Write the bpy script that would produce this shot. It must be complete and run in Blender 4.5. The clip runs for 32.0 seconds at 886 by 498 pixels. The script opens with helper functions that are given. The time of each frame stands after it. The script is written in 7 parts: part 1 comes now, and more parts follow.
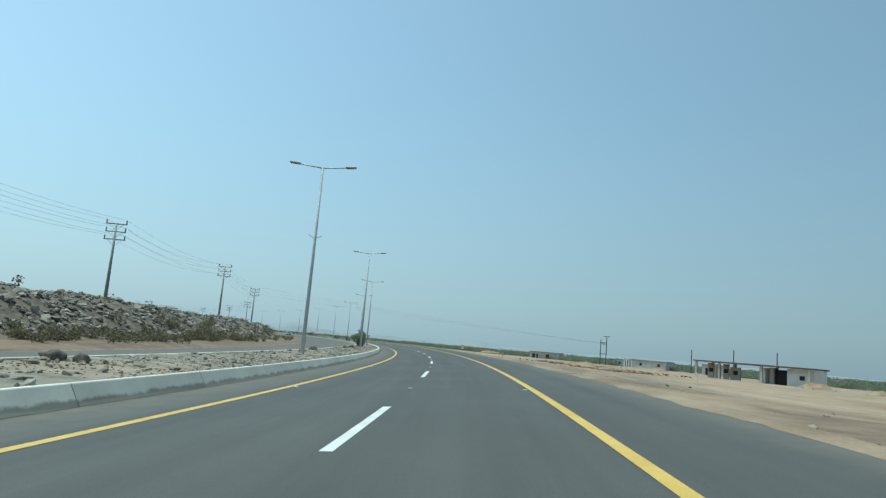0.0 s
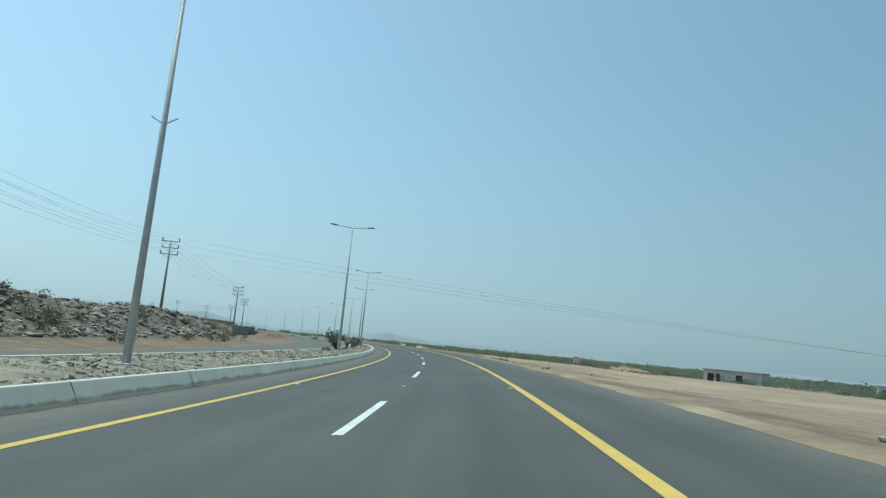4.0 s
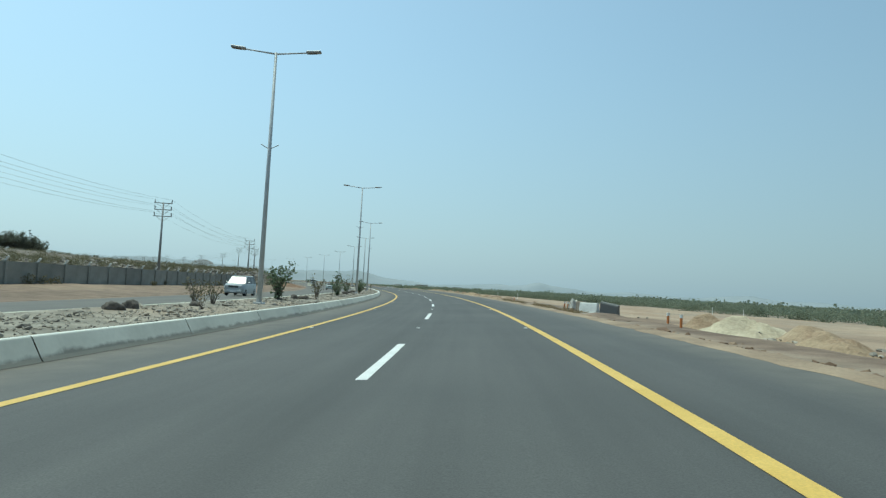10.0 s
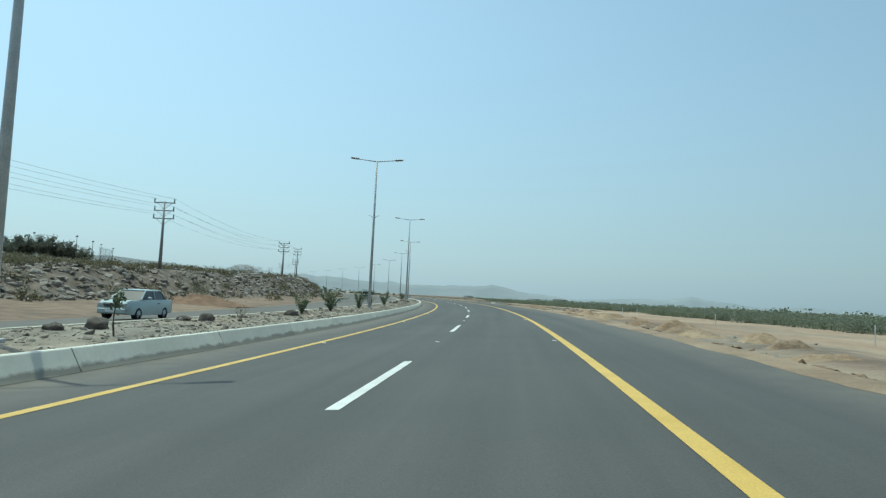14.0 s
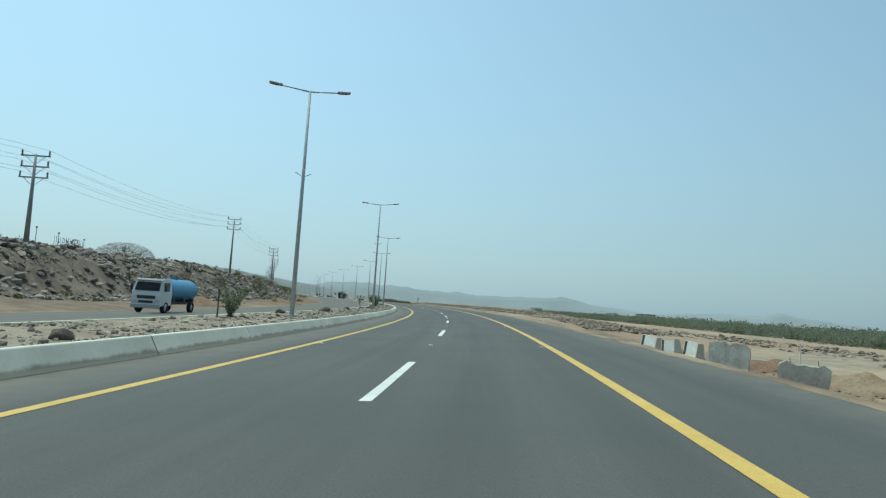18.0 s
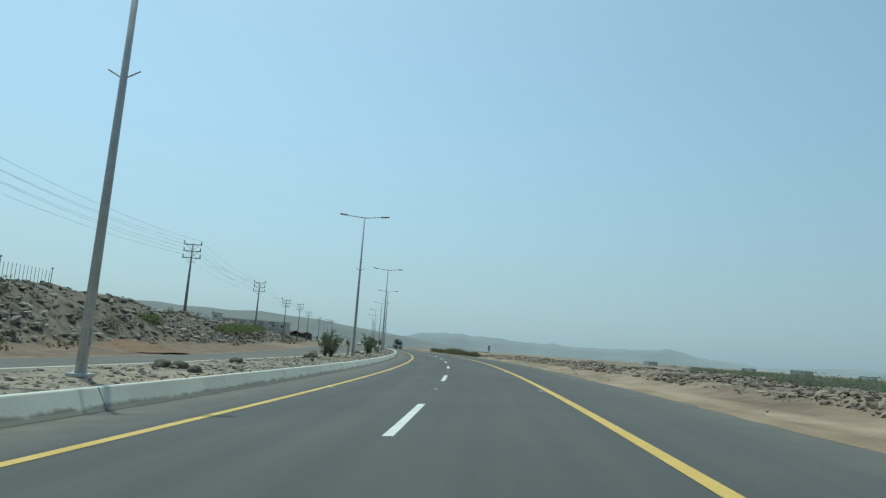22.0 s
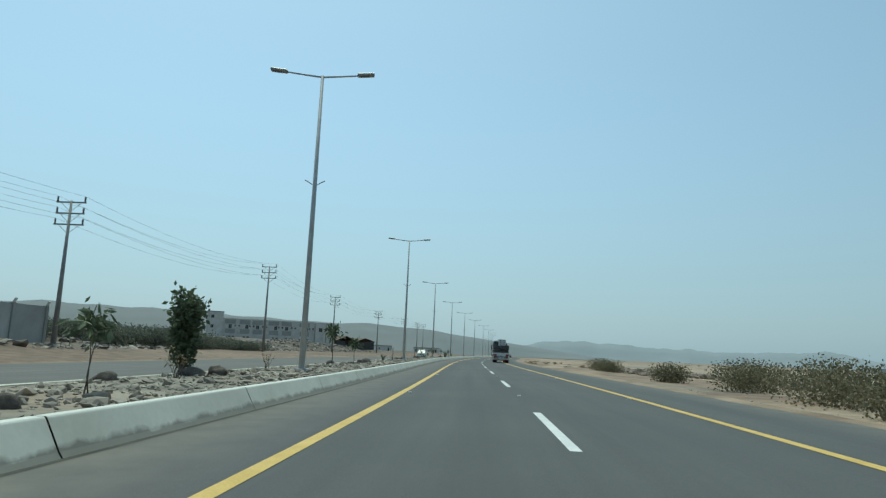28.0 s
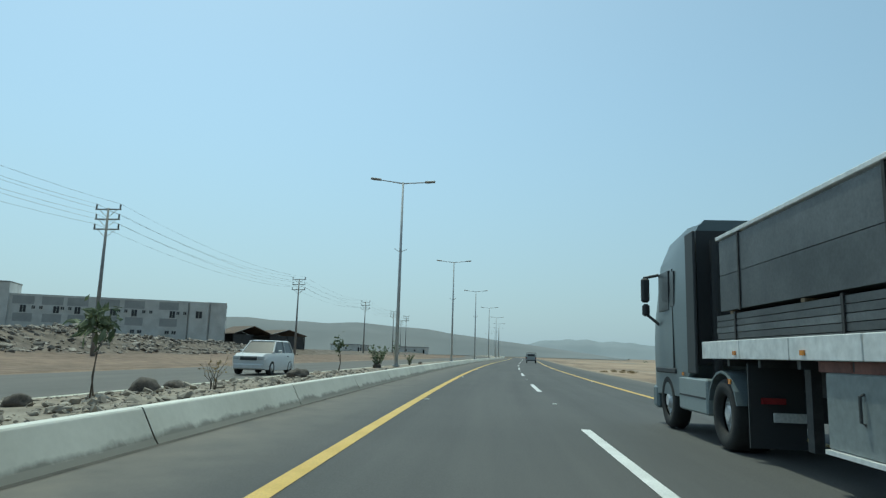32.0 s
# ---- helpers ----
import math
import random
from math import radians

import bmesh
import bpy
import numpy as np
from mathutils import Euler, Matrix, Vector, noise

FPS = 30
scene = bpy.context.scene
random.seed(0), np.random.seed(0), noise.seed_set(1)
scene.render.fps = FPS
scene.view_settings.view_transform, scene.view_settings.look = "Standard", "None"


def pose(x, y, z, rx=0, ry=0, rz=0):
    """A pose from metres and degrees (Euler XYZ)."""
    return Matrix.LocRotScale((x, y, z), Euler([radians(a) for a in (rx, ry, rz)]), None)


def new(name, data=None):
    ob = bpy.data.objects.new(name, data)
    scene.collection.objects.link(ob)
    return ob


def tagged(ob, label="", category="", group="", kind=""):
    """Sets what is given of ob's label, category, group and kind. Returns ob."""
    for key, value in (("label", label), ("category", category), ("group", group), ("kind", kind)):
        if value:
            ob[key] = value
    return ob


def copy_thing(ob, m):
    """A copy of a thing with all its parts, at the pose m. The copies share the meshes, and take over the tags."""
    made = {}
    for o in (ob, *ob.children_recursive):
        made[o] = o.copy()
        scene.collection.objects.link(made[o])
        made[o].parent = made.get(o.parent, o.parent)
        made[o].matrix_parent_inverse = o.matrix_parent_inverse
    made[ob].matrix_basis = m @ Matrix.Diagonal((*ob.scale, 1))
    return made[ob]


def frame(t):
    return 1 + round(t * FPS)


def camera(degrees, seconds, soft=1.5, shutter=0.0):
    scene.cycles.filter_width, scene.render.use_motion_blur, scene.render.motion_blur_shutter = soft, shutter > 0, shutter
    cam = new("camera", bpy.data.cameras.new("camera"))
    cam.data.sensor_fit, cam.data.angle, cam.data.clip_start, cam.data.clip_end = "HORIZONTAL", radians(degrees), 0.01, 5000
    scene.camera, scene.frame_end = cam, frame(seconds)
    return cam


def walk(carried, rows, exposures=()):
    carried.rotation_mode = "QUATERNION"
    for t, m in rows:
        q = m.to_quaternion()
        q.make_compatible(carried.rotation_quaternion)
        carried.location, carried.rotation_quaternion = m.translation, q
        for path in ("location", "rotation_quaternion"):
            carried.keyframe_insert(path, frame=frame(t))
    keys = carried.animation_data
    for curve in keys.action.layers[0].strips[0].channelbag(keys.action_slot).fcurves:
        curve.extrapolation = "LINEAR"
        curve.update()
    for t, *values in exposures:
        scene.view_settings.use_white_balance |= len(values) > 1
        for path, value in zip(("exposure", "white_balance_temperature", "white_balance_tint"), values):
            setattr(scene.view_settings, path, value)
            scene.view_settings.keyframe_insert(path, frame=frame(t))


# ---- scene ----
LENS = 67.44
ROWS = [
    (0.0, 1.70, 0.00, 1.381, 98.16, 3.91, 4.88),
    (0.5, 1.42, 13.95, 1.377, 98.36, 4.83, 5.65),
    (1.0, 0.91, 27.85, 1.374, 98.32, 5.65, 5.21),
    (1.5, 0.23, 41.69, 1.375, 98.24, 6.57, 5.04),
    (2.0, -0.68, 55.47, 1.380, 98.14, 7.36, 4.87),
    (2.5, -1.90, 69.18, 1.382, 98.18, 8.64, 5.14),
    (3.0, -3.36, 82.81, 1.384, 98.21, 9.89, 5.41),
    (3.5, -5.05, 96.37, 1.387, 98.25, 10.93, 5.37),
    (4.0, -6.98, 109.86, 1.391, 98.28, 11.95, 5.33),
    (4.5, -9.15, 123.29, 1.396, 98.32, 12.97, 5.29),
    (5.0, -11.56, 136.71, 1.400, 98.36, 13.98, 5.25),
    (5.5, -14.20, 150.12, 1.405, 98.40, 14.99, 5.21),
    (6.0, -17.16, 163.49, 1.405, 98.46, 16.27, 5.33),
    (6.5, -20.41, 176.82, 1.400, 98.26, 17.36, 4.90),
    (7.0, -23.95, 190.10, 1.388, 98.39, 18.41, 5.20),
    (7.5, -27.72, 203.35, 1.377, 97.97, 19.89, 4.81),
    (8.0, -31.71, 216.56, 1.369, 98.03, 20.55, 4.41),
    (8.5, -35.92, 229.71, 1.364, 95.66, 21.90, 3.98),
    (9.0, -40.38, 242.79, 1.358, 93.29, 23.25, 3.54),
    (9.5, -45.07, 255.80, 1.354, 93.55, 23.64, 3.11),
    (10.0, -50.04, 268.70, 1.350, 93.29, 24.56, 3.05),
    (10.5, -55.29, 281.49, 1.343, 92.68, 25.60, 3.35),
    (11.0, -60.76, 294.20, 1.338, 94.77, 27.01, 3.62),
    (11.5, -66.35, 306.87, 1.341, 94.72, 28.92, 3.22),
    (12.0, -72.14, 319.45, 1.345, 95.23, 31.64, 2.84),
    (12.5, -78.18, 331.88, 1.351, 95.35, 33.28, 2.81),
    (13.0, -84.47, 344.13, 1.362, 94.70, 34.82, 3.70),
    (13.5, -90.93, 356.23, 1.375, 94.53, 35.76, 2.20),
    (14.0, -97.62, 368.13, 1.385, 93.99, 36.52, 2.75),
    (14.5, -104.53, 379.83, 1.391, 94.06, 36.56, 2.92),
    (15.0, -111.66, 391.34, 1.393, 94.22, 37.40, 3.10),
    (15.5, -118.94, 402.68, 1.390, 94.39, 38.24, 3.28),
    (16.0, -126.37, 413.86, 1.379, 94.55, 39.12, 3.46),
    (16.5, -133.97, 424.87, 1.368, 94.71, 40.04, 3.64),
    (17.0, -141.78, 435.72, 1.357, 95.02, 40.75, 4.05),
    (17.5, -149.73, 446.45, 1.350, 94.81, 41.59, 3.91),
    (18.0, -157.86, 457.03, 1.343, 94.61, 42.43, 3.76),
    (18.5, -166.12, 467.48, 1.342, 95.60, 43.29, 3.86),
    (19.0, -174.57, 477.77, 1.344, 96.59, 44.13, 3.96),
    (19.5, -183.16, 487.92, 1.349, 98.36, 44.33, 3.76),
    (20.0, -191.88, 497.94, 1.356, 98.46, 45.38, 3.56),
    (20.5, -200.81, 507.78, 1.360, 98.41, 46.74, 3.45),
    (21.0, -209.98, 517.40, 1.360, 98.64, 48.21, 3.76),
    (21.5, -219.43, 526.78, 1.352, 98.55, 49.45, 3.51),
    (22.0, -229.12, 535.92, 1.339, 98.49, 50.77, 3.98),
    (22.5, -238.98, 544.88, 1.325, 98.52, 51.88, 3.55),
    (23.0, -249.00, 553.67, 1.312, 98.64, 53.03, 3.38),
    (23.5, -259.16, 562.32, 1.302, 98.62, 54.15, 3.11),
    (24.0, -269.48, 570.78, 1.290, 98.76, 55.17, 2.90),
    (24.5, -280.02, 579.01, 1.272, 98.82, 56.04, 3.08),
    (25.0, -290.74, 587.08, 1.256, 98.86, 57.01, 3.50),
    (25.5, -301.57, 595.07, 1.247, 99.01, 58.18, 3.27),
    (26.0, -312.52, 602.97, 1.244, 98.98, 58.78, 3.05),
    (26.5, -323.63, 610.72, 1.242, 98.96, 59.34, 2.83),
    (27.0, -334.89, 618.34, 1.243, 98.94, 59.87, 2.60),
    (27.5, -346.29, 625.82, 1.244, 98.92, 60.34, 2.38),
    (28.0, -357.80, 633.23, 1.245, 98.85, 60.80, 2.37),
    (28.5, -369.38, 640.56, 1.247, 98.75, 61.03, 1.25),
    (29.0, -381.02, 647.77, 1.249, 98.87, 61.40, 1.71),
    (29.5, -392.65, 654.99, 1.252, 98.80, 61.38, -0.19),
    (30.0, -404.33, 662.11, 1.255, 98.84, 61.61, 0.95),
    (30.5, -416.04, 669.19, 1.257, 98.79, 61.41, 1.28),
    (31.0, -427.67, 676.36, 1.260, 98.81, 61.01, 1.64),
    (31.5, -439.18, 683.72, 1.264, 98.72, 60.85, 1.82),
    (32.0, -450.57, 691.25, 1.268, 98.90, 60.60, 1.69),
]


def row_pose(x, y, z, rx, rz, lean):
    """A camera pose from its place, tilt, heading and lean to the left."""
    return pose(x, y, z, rx, 0, rz) @ pose(0, 0, 0, 0, 0, lean)


cam = camera(LENS, 32.0, 1.3)
walk(cam, [(t, row_pose(*r)) for t, *r in ROWS], [(t, e, k, -16) for t, e, k in ((0.0, 0.25, 6080), (3.0, 0.20, 6080), (7.0, 0.12, 6120), (8.0, 0.08, 6150), (9.0, 0.22, 6250), (12.0, 0.19, 6250), (17.0, 0.14, 6270), (21.0, -0.05, 6200), (25.0, -0.09, 6200), (30.0, -0.10, 6230), (32.0, -0.06, 6230))])

# ---- world, sun and exposure
SUN_AZIMUTH, SUN_HEIGHT = 87.0, 70.0      # degrees to the left of +y, and above the ground
world = bpy.data.worlds.new("sky")
scene.world = world
world.use_nodes = True
wn = world.node_tree
sky = wn.nodes.new("ShaderNodeTexSky")
sky.sky_type = "NISHITA"
sky.sun_disc = False
sky.sun_elevation = radians(SUN_HEIGHT)
sky.sun_rotation = radians(-SUN_AZIMUTH)
sky.air_density, sky.dust_density, sky.ozone_density = 1.0, 2.2, 1.2
haze = wn.nodes.new("ShaderNodeMix")      # bright dust haze over the whole sky
haze.data_type = "RGBA"
view = wn.nodes.new("ShaderNodeTexCoord")
split = wn.nodes.new("ShaderNodeSeparateXYZ")
wn.links.new(view.outputs["Generated"], split.inputs[0])
for low, high, tone in ((0.82, 0.45, None), (0.0, 1.0, ((2.40, 2.95, 3.75, 1), (2.5, 3.35, 4.65, 1)))):
    thick = wn.nodes.new("ShaderNodeMapRange")      # the haze is thickest near the horizon
    thick.interpolation_type = "SMOOTHSTEP"
    thick.inputs["From Min"].default_value, thick.inputs["From Max"].default_value = 0.0, 0.42
    thick.inputs["To Min"].default_value, thick.inputs["To Max"].default_value = low, high
    wn.links.new(split.outputs[2], thick.inputs[0])
    if tone is None:
        wn.links.new(thick.outputs[0], haze.inputs[0])
    else:
        dust = wn.nodes.new("ShaderNodeMix")
        dust.data_type = "RGBA"
        dust.inputs[6].default_value, dust.inputs[7].default_value = tone
        wn.links.new(thick.outputs[0], dust.inputs[0])
        wn.links.new(dust.outputs[2], haze.inputs[7])
wn.links.new(sky.outputs[0], haze.inputs[6])
sunward = wn.nodes.new("ShaderNodeMath")      # the haze glows towards the sun, which stands to the west
sunward.operation = "MULTIPLY_ADD"
sunward.inputs[1].default_value, sunward.inputs[2].default_value = -0.35, 0.93
wn.links.new(split.outputs[0], sunward.inputs[0])
glow = wn.nodes.new("ShaderNodeVectorMath")
glow.operation = "SCALE"
wn.links.new(haze.outputs[2], glow.inputs[0])
wn.links.new(sunward.outputs[0], glow.inputs["Scale"])
wn.links.new(glow.outputs[0], wn.nodes["Background"].inputs[0])
wn.nodes["Background"].inputs[1].default_value = 0.15
lamp = bpy.data.lights.new("sun", "SUN")
lamp.energy, lamp.angle, lamp.color = 2.3, radians(0.6), (1.0, 0.95, 0.87)
sun = new("sun", lamp)
sun.rotation_euler = (radians(90 - SUN_HEIGHT), 0, radians(SUN_AZIMUTH + 180))

# ---- the line of the road: bends (1e-5 per metre) and cross fall every so often
BEND = [155.01, 150.95, 146.88, 140.08, 131.21, 129.13, 133.91, 136.50, 138.03, 138.62, 142.61, 119.06, 119.23, 137.95, 138.91, 127.91, 138.21,
        136.47, 121.68, 117.07, 100.94, 58.14, -27.04, -73.26, -69.52, -45.08, -20.87, 3.06, 26.77, 50.31, 73.73, 97.07, 120.37, 143.65, 166.93]
FALL = [0.0548, 0.0724, 0.0724, 0.0759, 0.0583, 0.0471, 0.0679, 0.0488, 0.0530, 0.0533, 0.0192, 0.0061, -0.0055, -0.0136, -0.0136, -0.0136, -0.0136, -0.0136]
LANE = 3.65
RS = np.arange(-60, 1302, 2.0)
_k = np.interp(RS, np.arange(-60, 1301, 40.0), np.array(BEND) * 1e-5)
RT = np.concatenate([[0], np.cumsum(_k[1:] + _k[:-1])])
RT -= RT[30]
_m = (RT[1:] + RT[:-1]) / 2
RX = np.concatenate([[0], np.cumsum(-np.sin(_m) * 2)])
RY = np.concatenate([[0], np.cumsum(np.cos(_m) * 2)])
RX -= RX[30]
RY -= RY[30]


def heading(s):
    return np.interp(s, RS, RT)


def fall(s):
    return np.interp(s, np.arange(-60, 1301, 80.0), FALL)


def plan(s, lat):
    """Plan place of a point s metres along the road and lat metres right of the lane marks."""
    a = heading(s)
    over = np.maximum(s - RS[-1], 0) + np.minimum(s - RS[0], 0)
    return (np.interp(s, RS, RX) + lat * np.cos(a) - over * np.sin(a),
            np.interp(s, RS, RY) + lat * np.sin(a) + over * np.cos(a))


def smooth(a, b, x):
    t = np.clip((x - a) / (b - a), 0, 1)
    return t * t * (3 - 2 * t)


def mound_crest(s):
    """Height of the rubble bank beyond the other carriageway."""
    return np.interp(s, [-60, 40, 110, 190, 270, 330, 430, 480, 560, 640, 700, 760, 830, 900, 945, 985, 1010, 1100],
                     [3.0, 3.4, 2.6, 2.6, 1.4, 1.5, 2.2, 3.0, 4.4, 4.2, 3.6, 2.6, 1.5, 1.8, 2.8, 1.6, 0.6, 0.6])


def mound_start(s):
    return np.interp(s, [-60, 225, 258, 420, 460, 640, 780, 860, 950, 1100],
                     [-27.0, -28.0, -37.0, -37.0, -29.0, -28.0, -30.0, -42.0, -46.0, -40.0])


# near edge of the green scrub on the flats
BELT_S = [-50, 150, 200, 255, 300, 430, 520, 600, 700, 760, 830, 900]
BELT_NEAR = [125, 120, 110, 66, 62, 40, 42, 46, 54, 70, 110, 170]


def wobble(x, y, size, seed=0.0):
    return noise.noise(Vector((x / size + seed, y / size, seed * 1.7)))


def kerb_lat(s):
    """Near edge of the other carriageway."""
    return np.interp(s, [-60, 690, 790, 1300], [-10.4, -10.4, -10.8, -10.8])


def kerb_top(s):
    """Height of the kerb that ends the median."""
    w = smooth(690, 790, s)
    return (0.39 - 5.0 * fall(s) + 0.07 * smooth(200, 110, s)) * (1 - w) + np.interp(s, [790, 850, 890], [0.27, 0.25, 0.13]) * w


OTHER_WIDTH = 12.0


def other_z(s, lat):
    """Surface of the other carriageway, which leans about its own median edge."""
    return kerb_top(s) - 0.17 + np.maximum(fall(s), 0.015) * (lat - kerb_lat(s))


def ground_z(s, lat):
    """Height of the ground without its finest relief."""
    f = fall(s)
    if lat >= 0:
        edge = f * 6.9
        if lat <= 6.9:
            return f * lat
        z = edge - 0.05 - 0.18 * smooth(6.9, 9.5, lat)
        z = z * (1 - smooth(9, 30, lat)) + (-0.45) * smooth(9, 30, lat)
        z = z - 0.6 * smooth(7.0, 9.0, lat) * smooth(475, 495, s) * smooth(560, 535, s) * smooth(34, 16, lat)
        return z - 0.7 * smooth(30, 120, lat)
    if lat >= -6.2:
        return f * lat
    k = kerb_lat(s)
    if lat > k:
        a = f * -6.2 + 0.36
        return a + (kerb_top(s) - 0.03 - a) * min(1.0, max(0.0, (lat + 6.4) / (k + 6.4)))
    far = k - OTHER_WIDTH
    if lat > far:
        return other_z(s, lat)
    z = other_z(s, far)
    m0 = mound_start(s)
    z = z + 0.05 + 0.25 * smooth(far, m0, lat)
    z = z + (mound_crest(s) - z) * smooth(m0, m0 - 9, lat)
    return z + np.interp(s, [450, 590, 700, 780, 850, 930, 1000], [0, 3.2, 4.6, 7.0, 7.0, 1.5, 0.5]) * smooth(-60, -150, lat)


def at(s, lat, up=0.0):
    x, y = plan(s, lat)
    return Vector((float(x), float(y), float(ground_z(s, lat)) + up))


def on_road(s, lat, up=0.0, yaw=0.0):
    """A pose on the ground with its y axis along the road."""
    p = at(s, lat, up)
    return pose(p.x, p.y, p.z, 0, 0, math.degrees(float(heading(s))) + yaw)


# ---- materials
def material(name, build):
    m = bpy.data.materials.new(name)
    m.use_nodes = True
    nt = m.node_tree
    build(nt, nt.nodes["Principled BSDF"])
    return m


def node(nt, kind, **inputs):
    n = nt.nodes.new("ShaderNode" + kind)
    for key, value in inputs.items():
        n.inputs[key].default_value = value
    return n


def noise_at(nt, scale, detail=4, rough=0.55, coords=None, stretch=None):
    c = nt.nodes.new("ShaderNodeTexCoord")
    out = c.outputs["Object"]
    if stretch:
        mp = nt.nodes.new("ShaderNodeMapping")
        mp.inputs["Scale"].default_value = stretch
        nt.links.new(out, mp.inputs[0])
        out = mp.outputs[0]
    n = node(nt, "TexNoise", Scale=scale, Detail=detail, Roughness=rough)
    nt.links.new(out, n.inputs["Vector"])
    return n.outputs["Fac"]


def ramp(nt, fac, stops):
    r = nt.nodes.new("ShaderNodeValToRGB")
    e = r.color_ramp.elements
    while len(e) < len(stops):
        e.new(0.5)
    for i, (p, c) in enumerate(stops):
        e[i].position, e[i].color = p, (*c, 1)
    nt.links.new(fac, r.inputs[0])
    return r.outputs[0]


def mix(nt, kind, fac, a, b):
    m = nt.nodes.new("ShaderNodeMix")
    m.data_type, m.blend_type = "RGBA", kind
    for sock, value in ((m.inputs[0], fac), (m.inputs[6], a), (m.inputs[7], b)):
        if isinstance(value, bpy.types.NodeSocket):
            nt.links.new(value, sock)
        else:
            sock.default_value = value if not isinstance(value, tuple) else (*value, 1)
    return m.outputs[2]


def relief(nt, bsdf, fac, strength, distance):
    b = node(nt, "Bump", Strength=strength, Distance=distance)
    nt.links.new(fac, b.inputs["Height"])
    nt.links.new(b.outputs[0], bsdf.inputs["Normal"])


def worn(name, dark, light, size=2.0, grain=40.0, rough=0.85, metal=0.0, bump=0.15, depth=0.01, by_piece=0.0):
    """A surface that varies between two colours at two scales."""
    def build(nt, b):
        big, fine = noise_at(nt, size, 5), noise_at(nt, grain, 3)
        col = ramp(nt, big, [(0.3, dark), (0.7, light)])
        g = ramp(nt, fine, [(0.25, (0.72, 0.72, 0.72)), (0.75, (1.12, 1.12, 1.12))])
        col = mix(nt, "MULTIPLY", 0.8, col, g)
        if by_piece:
            oi = nt.nodes.new("ShaderNodeObjectInfo")
            v = ramp(nt, oi.outputs["Random"], [(0.0, (1 - by_piece,) * 3), (1.0, (1 + by_piece,) * 3)])
            col = mix(nt, "MULTIPLY", 1.0, col, v)
        nt.links.new(col, b.inputs["Base Color"])
        b.inputs["Roughness"].default_value = rough
        b.inputs["Metallic"].default_value = metal
        relief(nt, b, fine, bump, depth)
    return material(name, build)


def island(name, dark, light, grain=25.0, rough=0.9, thin=0.0):
    """For joined pieces: each piece takes its own tone."""
    def build(nt, b):
        g = nt.nodes.new("ShaderNodeNewGeometry")
        col = ramp(nt, g.outputs["Random Per Island"], [(0.0, dark), (1.0, light)])
        fine = noise_at(nt, grain, 3)
        v = ramp(nt, fine, [(0.25, (0.7, 0.7, 0.7)), (0.75, (1.15, 1.15, 1.15))])
        nt.links.new(mix(nt, "MULTIPLY", 0.8, col, v), b.inputs["Base Color"])
        b.inputs["Roughness"].default_value = rough
        relief(nt, b, fine, 0.3, 0.02)
        if thin:                               # leaves let light through
            t = node(nt, "BsdfTranslucent")
            nt.links.new(mix(nt, "MULTIPLY", 0.8, col, v), t.inputs[0])
            ms = node(nt, "MixShader")
            ms.inputs[0].default_value = thin
            nt.links.new(b.outputs[0], ms.inputs[1])
            nt.links.new(t.outputs[0], ms.inputs[2])
            nt.links.new(ms.outputs[0], nt.nodes["Material Output"].inputs[0])
    return material(name, build)


def asphalt_build(base, tint=(1.0, 1.0, 1.0)):
    """Asphalt with fine aggregate, long traffic streaks, and sand blown onto its edges."""
    def build(nt, b):
        uv = nt.nodes.new("ShaderNodeUVMap")
        mp = nt.nodes.new("ShaderNodeMapping")
        mp.inputs["Scale"].default_value = (1.1, 0.03, 1)
        nt.links.new(uv.outputs[0], mp.inputs[0])
        streak = node(nt, "TexNoise", Scale=1.0, Detail=4, Roughness=0.6)
        nt.links.new(mp.outputs[0], streak.inputs["Vector"])
        big, mid = noise_at(nt, 0.18, 5), noise_at(nt, 1.3, 5)
        fine = noise_at(nt, 60, 2)
        col = ramp(nt, big, [(0.3, tuple(base * v * t for v, t in zip((0.92, 0.92, 0.89), tint))), (0.7, tuple(base * v * t for v, t in zip((1.18, 1.16, 1.11), tint)))])
        st = ramp(nt, streak.outputs["Fac"], [(0.3, (0.80, 0.80, 0.80)), (0.5, (1.0, 1.0, 1.0)), (0.72, (1.22, 1.22, 1.2))])
        g = ramp(nt, fine, [(0.3, (0.65, 0.65, 0.65)), (0.7, (1.3, 1.3, 1.3))])
        col = mix(nt, "MULTIPLY", 0.9, mix(nt, "MULTIPLY", 0.7, col, g), st)
        sep = nt.nodes.new("ShaderNodeSeparateXYZ")
        nt.links.new(uv.outputs[0], sep.inputs[0])
        ranges = []
        for start, full, top in ((-3.8, -5.4, 0.8), (5.4, 6.9, 0.85)):
            edge = node(nt, "MapRange")
            for key, v in (("From Min", start), ("From Max", full), ("To Min", 0.0), ("To Max", top)):
                edge.inputs[key].default_value = v
            nt.links.new(sep.outputs[0], edge.inputs[0])
            ranges.append(edge)
        edge = node(nt, "Math")
        edge.operation = "ADD"
        nt.links.new(ranges[0].outputs[0], edge.inputs[0])
        nt.links.new(ranges[1].outputs[0], edge.inputs[1])
        broken = node(nt, "Math")
        broken.operation = "MULTIPLY"
        nt.links.new(edge.outputs[0], broken.inputs[0])
        nt.links.new(ramp(nt, mid, [(0.3, (0.4, 0.4, 0.4)), (0.65, (1.1, 1.1, 1.1))]), broken.inputs[1])
        col = mix(nt, "MIX", broken.outputs[0], col, (0.165, 0.15, 0.125))
        nt.links.new(col, b.inputs["Base Color"])
        b.inputs["Roughness"].default_value = 0.8
        relief(nt, b, fine, 0.3, 0.006)
    return build


